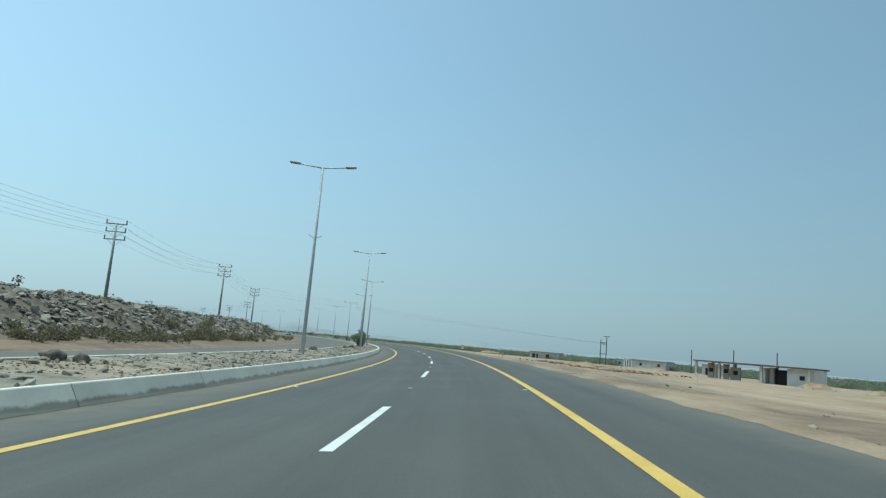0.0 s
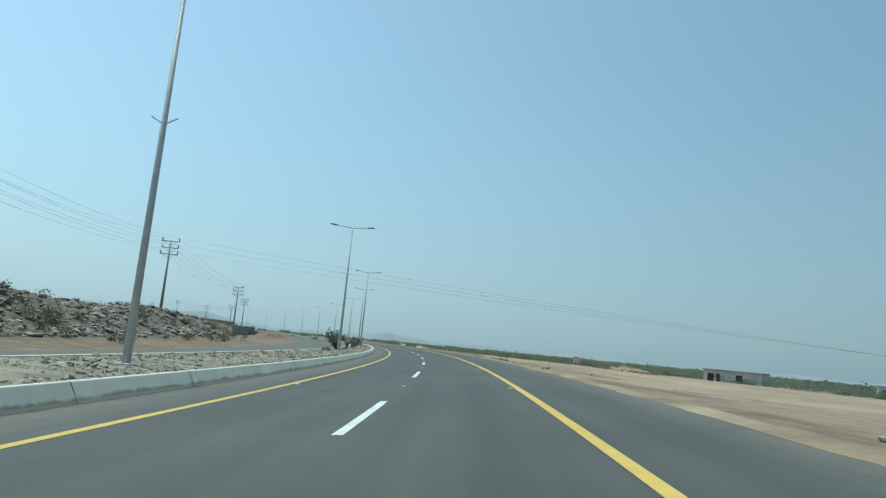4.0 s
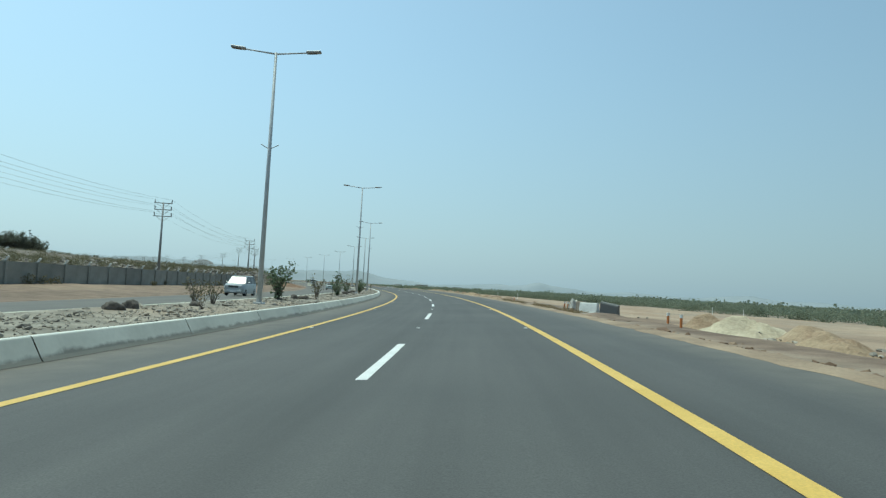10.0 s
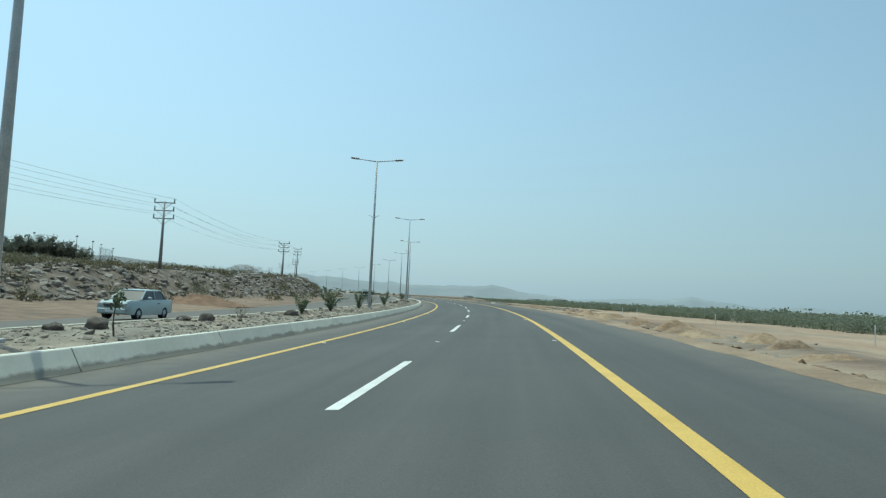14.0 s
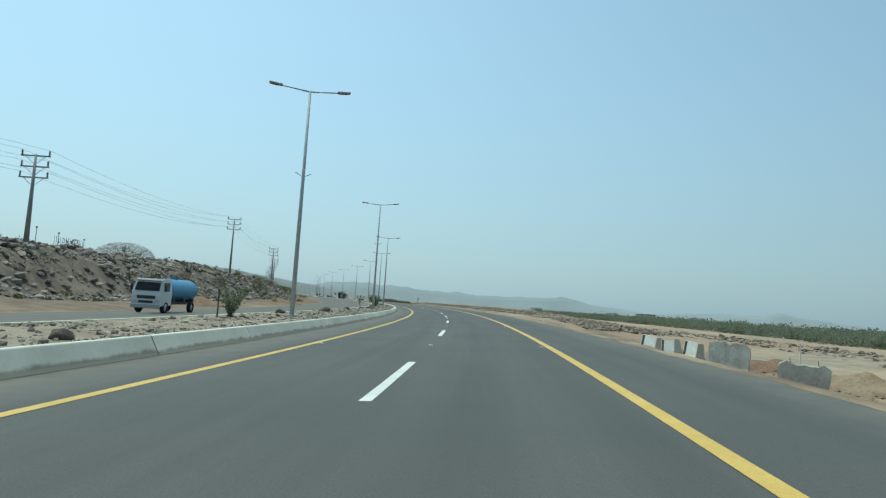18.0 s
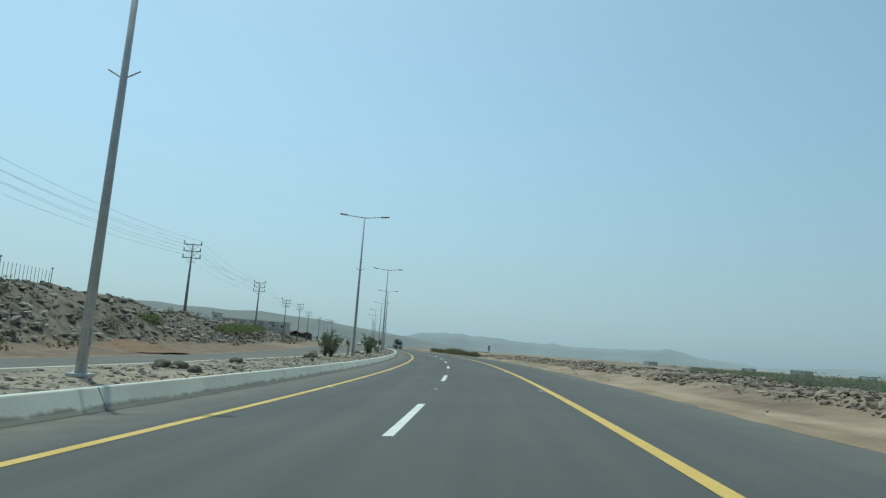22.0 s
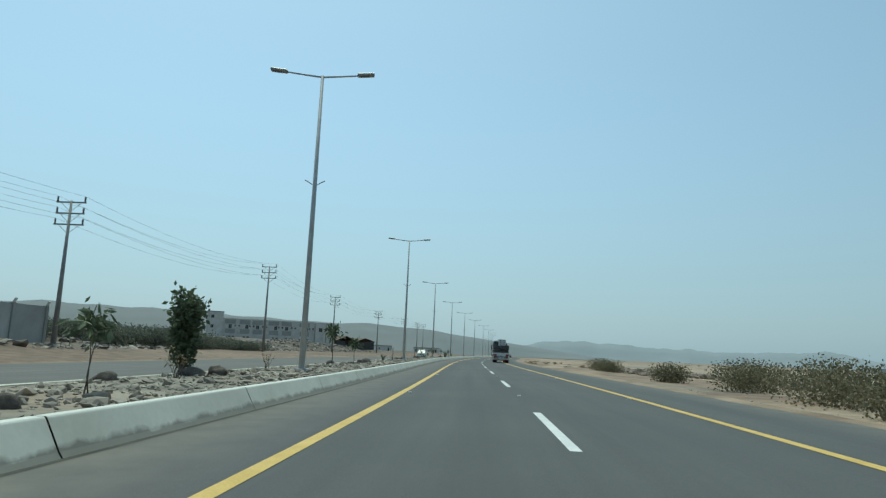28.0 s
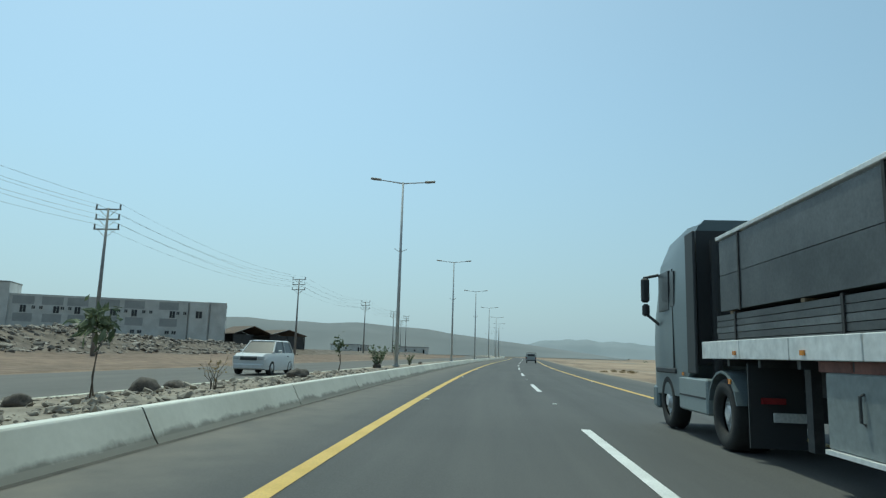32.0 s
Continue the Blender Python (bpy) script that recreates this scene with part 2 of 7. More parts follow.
def soil_build(nt, b):
    """Sand, gravel and red-brown soil by the vertex layer 'kind'."""
    at_ = nt.nodes.new("ShaderNodeAttribute")
    at_.attribute_name = "soil"
    sep = nt.nodes.new("ShaderNodeSeparateColor")
    nt.links.new(at_.outputs["Color"], sep.inputs[0])
    big, mid, fine = noise_at(nt, 0.07, 5), noise_at(nt, 0.8, 5), noise_at(nt, 14, 3)
    sand = ramp(nt, big, [(0.3, (0.30, 0.205, 0.135)), (0.7, (0.43, 0.33, 0.235))])
    red = ramp(nt, mid, [(0.3, (0.13, 0.087, 0.06)), (0.7, (0.21, 0.148, 0.104))])
    gravel = ramp(nt, mid, [(0.3, (0.165, 0.148, 0.118)), (0.7, (0.31, 0.28, 0.228))])
    rubble = ramp(nt, mid, [(0.3, (0.10, 0.083, 0.066)), (0.7, (0.205, 0.168, 0.132))])
    col = mix(nt, "MIX", sep.outputs[0], sand, red)
    col = mix(nt, "MIX", sep.outputs[1], col, gravel)
    col = mix(nt, "MIX", sep.outputs[2], col, rubble)
    g = ramp(nt, fine, [(0.25, (0.7, 0.7, 0.7)), (0.75, (1.2, 1.2, 1.2))])
    patch = ramp(nt, mid, [(0.35, (0.8, 0.78, 0.76)), (0.6, (1.08, 1.08, 1.08))])
    col = mix(nt, "MULTIPLY", 0.7, mix(nt, "MULTIPLY", 0.7, col, g), patch)
    nt.links.new(col, b.inputs["Base Color"])
    b.inputs["Roughness"].default_value = 0.95
    relief(nt, b, mid, 0.5, 0.15)


ASPHALT = material("asphalt", asphalt_build(0.072))
ASPHALT_PALE = material("dusty_asphalt", asphalt_build(0.105, (1.06, 0.99, 0.90)))
SOIL = material("soil", soil_build)
YELLOW = worn("yellow_paint", (0.60, 0.39, 0.075), (0.71, 0.48, 0.12), 1.5, 50, 0.6)
WHITE_MARK = worn("white_road_paint", (0.62, 0.62, 0.60), (0.80, 0.80, 0.78), 1.5, 50, 0.6)
CONCRETE = worn("pale_concrete", (0.49, 0.47, 0.385), (0.62, 0.60, 0.50), 0.7, 30, 0.9, by_piece=0.08)
CONCRETE_DARK = worn("grey_concrete", (0.16, 0.165, 0.16), (0.27, 0.27, 0.26), 0.5, 20, 0.92, by_piece=0.1)


def barrier_build(nt, b):
    """Cast concrete with a dark splash line along its foot; the UV gives the distance from the lane."""
    big, fine = noise_at(nt, 0.5, 5), noise_at(nt, 9, 4)
    col = ramp(nt, big, [(0.3, (0.52, 0.51, 0.445)), (0.7, (0.66, 0.65, 0.575))])
    col = mix(nt, "MULTIPLY", 0.6, col, ramp(nt, fine, [(0.25, (0.90, 0.90, 0.90)), (0.75, (1.05, 1.05, 1.05))]))
    uv = nt.nodes.new("ShaderNodeUVMap")
    sep = nt.nodes.new("ShaderNodeSeparateXYZ")
    nt.links.new(uv.outputs[0], sep.inputs[0])
    wave = noise_at(nt, 1.6, 5, 0.65)
    add = node(nt, "Math")
    add.operation = "MULTIPLY_ADD"
    add.inputs[1].default_value = 0.16
    nt.links.new(wave, add.inputs[0])
    nt.links.new(sep.outputs[0], add.inputs[2])
    foot = node(nt, "MapRange")
    for key, v in (("From Min", -5.915), ("From Max", -5.875), ("To Min", 0.0), ("To Max", 0.8)):
        foot.inputs[key].default_value = v
    nt.links.new(add.outputs[0], foot.inputs[0])
    col = mix(nt, "MIX", foot.outputs[0], col, (0.17, 0.16, 0.135))
    crown = node(nt, "MapRange")      # the top is mixed to a paler tone than the face
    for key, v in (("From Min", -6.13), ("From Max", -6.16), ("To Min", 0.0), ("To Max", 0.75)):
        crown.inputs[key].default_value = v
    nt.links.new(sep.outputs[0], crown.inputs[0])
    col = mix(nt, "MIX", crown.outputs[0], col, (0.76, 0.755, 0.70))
    oi = nt.nodes.new("ShaderNodeObjectInfo")
    col = mix(nt, "MULTIPLY", 1.0, col, ramp(nt, oi.outputs["Random"], [(0.0, (0.9, 0.9, 0.9)), (1.0, (1.06, 1.06, 1.05))]))
    nt.links.new(col, b.inputs["Base Color"])
    b.inputs["Roughness"].default_value = 0.9
    relief(nt, b, fine, 0.2, 0.01)


BARRIER = material("cast_barrier_concrete", barrier_build)
GALVANISED = worn("galvanised_steel", (0.44, 0.46, 0.475), (0.55, 0.57, 0.585), 3, 30, 0.55, 0.1, 0.05)
LAMP_GREY = worn("lamp_housing", (0.30, 0.30, 0.30), (0.38, 0.38, 0.38), 3, 30, 0.5, 0.2, 0.05)
DARK_STEEL = worn("dark_steel", (0.06, 0.062, 0.065), (0.11, 0.11, 0.11), 4, 30, 0.55, 0.5, 0.1)
POLE_STEEL = worn("weathered_pole_steel", (0.25, 0.25, 0.245), (0.36, 0.355, 0.35), 2, 30, 0.6, 0.3, 0.05)
PORCELAIN = worn("brown_insulator", (0.05, 0.04, 0.035), (0.09, 0.07, 0.06), 4, 30, 0.35)
WIRE = worn("aluminium_wire", (0.10, 0.10, 0.10), (0.15, 0.15, 0.15), 4, 30, 0.5, 0.4)
ROCK = island("basalt_rubble", (0.13, 0.115, 0.10), (0.40, 0.355, 0.305), 4)
TAN_ROCK = island("tan_rubble", (0.145, 0.115, 0.092), (0.37, 0.305, 0.24), 4)
PALE_ROCK = island("pale_stones", (0.20, 0.178, 0.15), (0.44, 0.39, 0.32), 6)
BOULDER = worn("dark_boulder", (0.078, 0.067, 0.057), (0.165, 0.14, 0.117), 2, 12, 0.9, bump=0.5, depth=0.05)


# ---- mesh helpers
def mesh_of(name, verts, faces, mat=None, flat=True):
    me = bpy.data.meshes.new(name)
    if isinstance(verts, np.ndarray):
        k = faces.shape[1]
        me.vertices.add(len(verts))
        me.vertices.foreach_set("co", verts.astype(np.float32).ravel())
        me.loops.add(faces.size)
        me.loops.foreach_set("vertex_index", faces.astype(np.int32).ravel())
        me.polygons.add(len(faces))
        me.polygons.foreach_set("loop_start", np.arange(0, faces.size, k, dtype=np.int32))
        me.update(calc_edges=True)
    else:
        me.from_pydata([tuple(map(float, v)) for v in verts], [], faces)
        me.update()
    if mat:
        me.materials.append(mat)
    if flat:
        me.shade_flat()
    else:
        me.shade_smooth()
    return me


def thing(name, m=None, label="", category="", group="", kind=""):
    ob = new(name)
    ob.empty_display_size = 0.2
    if m is not None:
        ob.matrix_world = m
    return tagged(ob, label, category, group, kind)


def part(name, bm, mat, parent, label="", flat=True):
    me = bpy.data.meshes.new(name)
    bm.to_mesh(me)
    bm.free()
    if not flat:
        me.shade_smooth()
    me.materials.append(mat)
    ob = new(name, me)
    ob.parent = parent
    if label:
        ob["label"] = label
    return ob


def box(bm, x0, y0, z0, x1, y1, z1, bevel=0.0):
    r = bmesh.ops.create_cube(bm, size=1, matrix=Matrix.LocRotScale(
        ((x0 + x1) / 2, (y0 + y1) / 2, (z0 + z1) / 2), None, (abs(x1 - x0), abs(y1 - y0), abs(z1 - z0))))
    if bevel:
        es = list({e for v in r["verts"] for e in v.link_edges})
        bmesh.ops.bevel(bm, geom=es, offset=bevel, segments=1, affect="EDGES")
    return bm


def boxed(*a, bevel=0.0):
    return box(bmesh.new(), *a, bevel=bevel)


def rod(bm, p, q, r0, r1=None, n=8):
    p, q = Vector(p), Vector(q)
    d = q - p
    m = Matrix.Translation((p + q) / 2) @ d.to_track_quat("Z", "Y").to_matrix().to_4x4()
    bmesh.ops.create_cone(bm, cap_ends=True, segments=n, radius1=r0, radius2=r0 if r1 is None else r1, depth=d.length, matrix=m)
    return bm


def tube(path, radii, n=6):
    """One closed tube along a bent path."""
    bm = bmesh.new()
    rings = []
    for i, p in enumerate(path):
        d = (Vector(path[min(i + 1, len(path) - 1)]) - Vector(path[max(i - 1, 0)])).normalized()
        u = d.orthogonal().normalized()
        w = d.cross(u)
        rings.append([bm.verts.new(Vector(p) + (u * math.cos(a) + w * math.sin(a)) * radii[i]) for a in (2 * math.pi * q / n for q in range(n))])
    for a, b in zip(rings, rings[1:]):
        for i in range(n):
            bm.faces.new((a[i], a[(i + 1) % n], b[(i + 1) % n], b[i]))
    bm.faces.new(rings[0][::-1])
    bm.faces.new(rings[-1])
    return bm


def rodded(*a, **k):
    return rod(bmesh.new(), *a, **k)


def sweep(name, s_values, section, mat, z_of=None):
    """A strip along the road: section is a row of (lat, up) above the cross fall. Its UV is lat and s in metres."""
    verts, faces, n, flat = [], [], len(section), []
    for s in s_values:
        f = float(fall(s))
        for lat, up in section:
            x, y = plan(s, lat)
            verts.append((x, y, (f * lat if z_of is None else z_of(s, lat)) + up))
            flat.append((lat, s))
    for i in range(len(s_values) - 1):
        for j in range(n - 1):
            a = i * n + j
            faces.append((a, a + 1, a + n + 1, a + n))
    me = mesh_of(name, verts, faces, mat)
    uv = me.uv_layers.new(name="road")
    uv.data.foreach_set("uv", np.array([flat[v] for f in faces for v in f], dtype=np.float32).ravel())
    return me

# ---- ground: one sheet from the roadside to the horizon
def build_ground():
    lats = [-420, -300, -220, -160, -120, -95, -80, -70, -62, -56, -52] + [-50 + i for i in range(0, 23)] + \
           [-26.5, -25.5, -24.6, -23.9, -23.2, -22.7, -22.3, -20, -16, -13, -11.4, -11.0, -10.85, -10.7, -10.55, -10.45, -10.3, -9.9, -9.4, -8.8, -8.2, -7.6, -7, -6.38, -6.15] + \
           [-3, 0, 3, 6, 6.9, 7.3, 7.8, 8.4, 9, 10, 11, 12, 13, 14, 15.5, 17, 19, 21, 23, 26, 30, 35, 40, 46, 54, 64, 78, 95, 120, 160, 220, 320, 450]
    ss = list(range(-58, 1300, 3))
    verts, faces, kinds = [], [], []
    n = len(lats)
    for s in ss:
        for lat in lats:
            x, y = plan(s, lat)
            z = float(ground_z(s, lat))
            if -6.2 < lat < 6.95 or kerb_lat(s) - OTHER_WIDTH - 0.1 < lat <= kerb_lat(s):
                z -= 0.10
            red = grav = rub = 0.0
            k = kerb_lat(s)
            if lat < k - OTHER_WIDTH:
                m0 = mound_start(s)
                z += 0.12 * wobble(x, y, 3.0) + 0.1 * wobble(x, y, 1.3, 3)
                up = smooth(m0 + 1, m0 - 3, lat)
                red = 0.9 - 0.5 * max(0, wobble(x, y, 14, 5))
                rub = up * (1.15 + 0.45 * wobble(x, y, 9, 2))
                z += up * (0.5 * wobble(x, y, 4, 7) + 0.9 * wobble(x, y, 14, 8))
                z -= 9.0 * smooth(-200, -420, lat)
            elif k < lat < -6.2:
                grav = 0.85 + 0.7 * wobble(x, y, 5, 4)
                z += 0.05 * wobble(x, y, 1.5, 2)
            elif lat > 6.95:
                grav = 0.5 * smooth(0.1, 0.5, wobble(x, y, 12, 1)) + 0.6 * smooth(9, 7, lat)
                red = 0.55 * smooth(-0.05, 0.4, wobble(x, y, 16, 9)) * smooth(40, 20, lat)
                edge = smooth(7.3, 8.3, lat) * smooth(20, 11, lat)       # churned brown earth along the shoulder
                red = max(red, edge * smooth(-0.12, 0.3, wobble(s * 0.35, lat * 1.3, 3.2, 31)) * 0.85)
                red = max(red, 0.5 * smooth(0.02, 0.3, wobble(s * 0.25, lat, 4.5, 17)) * smooth(60, 30, lat) * smooth(200, 120, s))
                rough = smooth(7.2, 10, lat)
                z += rough * (0.10 * wobble(x, y, 2.5, 6) + 0.16 * wobble(x, y, 9, 3))
                late = smooth(540, 600, s) * smooth(770, 740, s)
                ridge = smooth(11, 14, lat) * smooth(24, 18, lat) * late
                z += ridge * (0.75 + 0.45 * wobble(x, y, 5, 11))
                rub = 0.75 * ridge
                belt_at = float(np.interp(s, BELT_S, BELT_NEAR))
                rub = max(rub, 0.7 * smooth(belt_at - 2, belt_at + 6, lat))
                if s > 620 and lat > 32:       # pale dry flats with darker tracks
                    band = wobble(s * 0.12, lat, 11, 21)
                    grav = max(grav, 0.9 * smooth(0.0, 0.25, band))
                    red *= smooth(0.3, 0.0, band)
                berm = smooth(7.6, 9, lat) * smooth(12, 10, lat) * smooth(230, 250, s) * smooth(440, 420, s)
                z += berm * (0.18 + 0.25 * wobble(x, y, 4, 12))
                red = max(red, berm)
            verts.append((x, y, z))
            kinds.append((float(np.clip(red, 0, 1)), float(np.clip(grav, 0, 1)), float(np.clip(rub, 0, 1)), 1.0))
    for i in range(len(ss) - 1):
        for j in range(n - 1):
            a = i * n + j
            faces.append((a, a + 1, a + n + 1, a + n))
    base = len(verts)
    rings = [0, 900, 1600, 2600, 4300]
    for r in rings:
        for i in range(48):
            t = 2 * math.pi * i / 48
            verts.append((-250 + r * math.cos(t), 500 + r * math.sin(t), -3.4 if r < 1000 else -2.6))
            kinds.append((0.3, 0.2, 0.1, 1.0))
    for k in range(len(rings) - 1):
        for i in range(48):
            a, b = base + k * 48 + i, base + k * 48 + (i + 1) % 48
            faces.append((a, a + 48, b + 48, b))
    me = mesh_of("ground", verts, faces, SOIL, flat=False)
    col = me.color_attributes.new("soil", "FLOAT_COLOR", "POINT")
    col.data.foreach_set("color", np.array(kinds, dtype=np.float32).ravel())
    tagged(new("ground", me), "tan desert sand with gravel and red-brown soil", "ground", kind="structure")


build_ground()
ROAD_S = list(range(-58, 1300, 2))
tagged(new("road", sweep("road", ROAD_S, [(-6.25, -0.3), (-6.25, 0), (0, 0.0), (6.8, 0), (7.1, -0.3)], ASPHALT)),
       "dark grey asphalt carriageway with two lanes and shoulders", "road", kind="structure")


def build_other_road():
    verts, faces = [], []
    for s in ROAD_S:
        k = float(kerb_lat(s))
        for lat in (k, k - OTHER_WIDTH):
            x, y = plan(s, lat)
            verts.append((x, y, other_z(s, lat)))
    for i in range(len(ROAD_S) - 1):
        faces.append((2 * i, 2 * i + 2, 2 * i + 3, 2 * i + 1))
    me = mesh_of("road_opposite", verts, [f[::-1] for f in faces], ASPHALT_PALE)
    uv = me.uv_layers.new(name="road")
    uv.data.foreach_set("uv", np.array([((v % 2) * OTHER_WIDTH - 5.6, v // 2 * 2.0) for f in faces for v in f[::-1]], dtype=np.float32).ravel())
    tagged(new("road_opposite", me),
           "grey asphalt carriageway for the other direction", "road", kind="structure")


build_other_road()


def line_mark(name, lat, width, mat, label):
    me = sweep(name, ROAD_S, [(lat - width / 2, 0.006), (lat + width / 2, 0.006)], mat)
    tagged(new(name, me), label, "road marking", kind="structure")


line_mark("edge_line_left", -LANE, 0.21, YELLOW, "solid yellow edge line painted beside the median")
line_mark("edge_line_right", LANE, 0.21, YELLOW, "solid yellow edge line painted beside the shoulder")


def dash_start(i):
    """Where the lane dash number i begins."""
    return 10.0 + 18.07 * i + float(np.interp(i, [0, 2, 9, 15, 21, 30, 33, 36, 42, 46, 50], [-1.9, 0.6, 1.8, 2.8, 2.8, 2.6, 1.8, 1.4, 0.0, -2.0, -2.2]))


def build_dashes():
    for i in range(-2, 70):
        s0 = dash_start(i)
        me = sweep("lane_dash", [s0 + j for j in (0, 1.5, 3, 4.5, 6.0)], [(-0.085, 0.006), (0.085, 0.006)], WHITE_MARK)
        tagged(new("lane_dash", me), "white painted lane dash on the asphalt", "lane dash", "lane dashes")


build_dashes()


# ---- low concrete barrier along the median, in lengths with open joints
JOINT = worn("dark_joint_gap", (0.012, 0.012, 0.012), (0.022, 0.021, 0.02), 2, 30, 0.95)


def build_barrier():
    step = 6.5
    for i in range(-8, 196):
        s0 = i * step
        if s0 < -56:
            continue
        sec = [(-5.88, -0.25), (-5.90, 0.0), (-5.95, 0.07), (-6.14, 0.43), (-6.16, 0.45), (-6.32, 0.45), (-6.34, 0.43), (-6.40, -0.25)]
        ss = [s0 + 0.018, s0 + step / 3, s0 + step * 2 / 3, s0 + step - 0.018]
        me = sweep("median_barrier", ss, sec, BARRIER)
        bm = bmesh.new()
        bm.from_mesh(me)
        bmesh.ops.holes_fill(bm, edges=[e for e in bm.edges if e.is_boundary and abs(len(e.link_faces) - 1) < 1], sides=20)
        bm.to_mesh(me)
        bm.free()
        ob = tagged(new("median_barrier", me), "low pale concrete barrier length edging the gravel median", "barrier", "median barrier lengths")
        joint = new("joint", sweep("joint", [s0 - 0.017, s0 + 0.017], [(-5.92, 0.0), (-5.97, 0.07), (-6.16, 0.43), (-6.18, 0.44), (-6.32, 0.44)], JOINT))
        joint.parent = ob


build_barrier()
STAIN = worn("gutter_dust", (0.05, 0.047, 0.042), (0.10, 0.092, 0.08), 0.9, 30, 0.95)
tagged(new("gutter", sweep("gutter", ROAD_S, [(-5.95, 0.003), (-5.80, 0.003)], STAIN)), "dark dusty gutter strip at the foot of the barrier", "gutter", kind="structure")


def build_kerb():
    """The white painted edge of the far side of the median."""
    for i in range(-3, 65):
        s0 = i * 20.0
        verts, faces = [], []
        for s in (s0 + 0.02, s0 + 5, s0 + 10, s0 + 15, s0 + 19.98):
            k = float(kerb_lat(s))
            for dl, up in ((0.0, -0.05), (0.0, 0.16), (0.22, 0.16), (0.22, -0.05)):
                x, y = plan(s, k + dl)
                verts.append((x, y, other_z(s, k) + up))
        for a in range(4):
            for j in range(3):
                faces.append((a * 4 + j, a * 4 + j + 1, a * 4 + j + 5, a * 4 + j + 4))
        faces += [(0, 1, 2, 3), (16, 19, 18, 17)]
        tagged(new("kerb", mesh_of("kerb", verts, faces, CONCRETE)), "pale concrete kerb along the other carriageway", "kerb", "kerb lengths")


build_kerb()


# ---- sand blown over the edge of the shoulder
DRIFT = worn("drifted_sand", (0.18, 0.122, 0.08), (0.42, 0.32, 0.22), 0.3, 14, 0.95, bump=0.4, depth=0.05)


def build_drift():
    verts, faces = [], []
    n = 0
    for q in range(int(958 / 0.7)):
        s = -58 + q * 0.7
        inner = 6.66 + 0.12 * noise.noise(Vector((s * 0.35, 3, 0))) + 0.12 * noise.noise(Vector((s * 0.09, 8, 0))) + 0.16 * noise.noise(Vector((s * 0.8, 5, 0)))
        low = smooth(475, 495, s) * smooth(560, 535, s)      # the verge falls away here
        for lat, up in ((inner, 0.004), (6.79, 0.016), (7.25, 0.03 - 0.07 * low + 0.05 * noise.noise(Vector((s * 0.5, 0, 9)))), (7.9, -0.12 - 0.32 * low)):
            x, y = plan(s, max(lat, inner + 0.02) if lat > inner else lat)
            verts.append((x, y, float(fall(s)) * lat + up))
    for q in range(int(958 / 0.7) - 1):
        for j in range(3):
            a = q * 4 + j
            faces.append((a, a + 1, a + 5, a + 4))
    tagged(new("sand_drift", mesh_of("sand_drift", verts, faces, DRIFT, flat=False)), "tan sand drifted over the ragged shoulder edge", "sand", kind="structure")


build_drift()

# ---- street lamps on the median
LAMP_S = [-1.5, 42.9, 86.5, 130.1, 176.2, 221.4, 262.4, 306.7, 352.2, 397.0, 439.5, 483.7, 527.4, 570.4,
          613.9, 656.6, 699.1, 742.8, 786.3, 828.2, 870.9, 912.7, 952.0, 991.3, 1035.0, 1078.0, 1121.0, 1164.0, 1207.0, 1250.0]


def build_lamp():
    root = thing("street_lamp", None, "tall galvanised steel street lamp with two arms", "street lamp", "street lamps on the median")
    bm = bmesh.new()
    rod(bm, (0, 0, -0.6), (0, 0, 12.35), 0.135, 0.065, 12)
    part("pole", bm, GALVANISED, root, flat=False)
    part("base_plate", boxed(-0.24, -0.24, -0.05, 0.24, 0.24, 0.04, bevel=0.01), GALVANISED, root)
    part("hatch", boxed(0.11, -0.05, 0.7, 0.14, 0.05, 1.1, bevel=0.005), LAMP_GREY, root)
    for sx in (-1, 1):
        part("arm", rodded((0, 0, 12.28), (sx * 1.55, 0, 12.44), 0.045, 0.035, 8), GALVANISED, root, flat=False)
        bm = boxed(-0.36, -0.14, -0.05, 0.36, 0.14, 0.07, bevel=0.03)
        head = part("luminaire", bm, LAMP_GREY, root, "grey luminaire")
        head.matrix_local = pose(sx * 1.85, 0, 12.48, 0, -5 * sx, 0)
        part("lens", boxed(-0.25, -0.10, -0.062, 0.15, 0.10, -0.045, bevel=0.004), PORCELAIN, head)
        part("bracket", rodded((sx * 0.06, 0, 7.55), (sx * 0.42, 0, 7.75), 0.022, None, 6), GALVANISED, root)
    return root


# degrees by which some lamps stand twisted on their foot
LAMP_TWIST = {86.5: -12, 262.4: -3, 656.6: 2, 397.0: 14, 527.4: 17, 570.4: -7, 786.3: 5, 870.9: 9, 912.7: 12}


def lamp_pose(s):
    p = at(s, -8.28)
    f = float(fall(s))
    return pose(p.x, p.y, min(0.36, 0.456 - 6.5 * f), 0, 0, math.degrees(float(heading(s))) + LAMP_TWIST.get(s, 3))


lamp_one = build_lamp()
lamp_one.matrix_world = lamp_pose(LAMP_S[0])
for s in LAMP_S[1:]:
    copy_thing(lamp_one, lamp_pose(s))

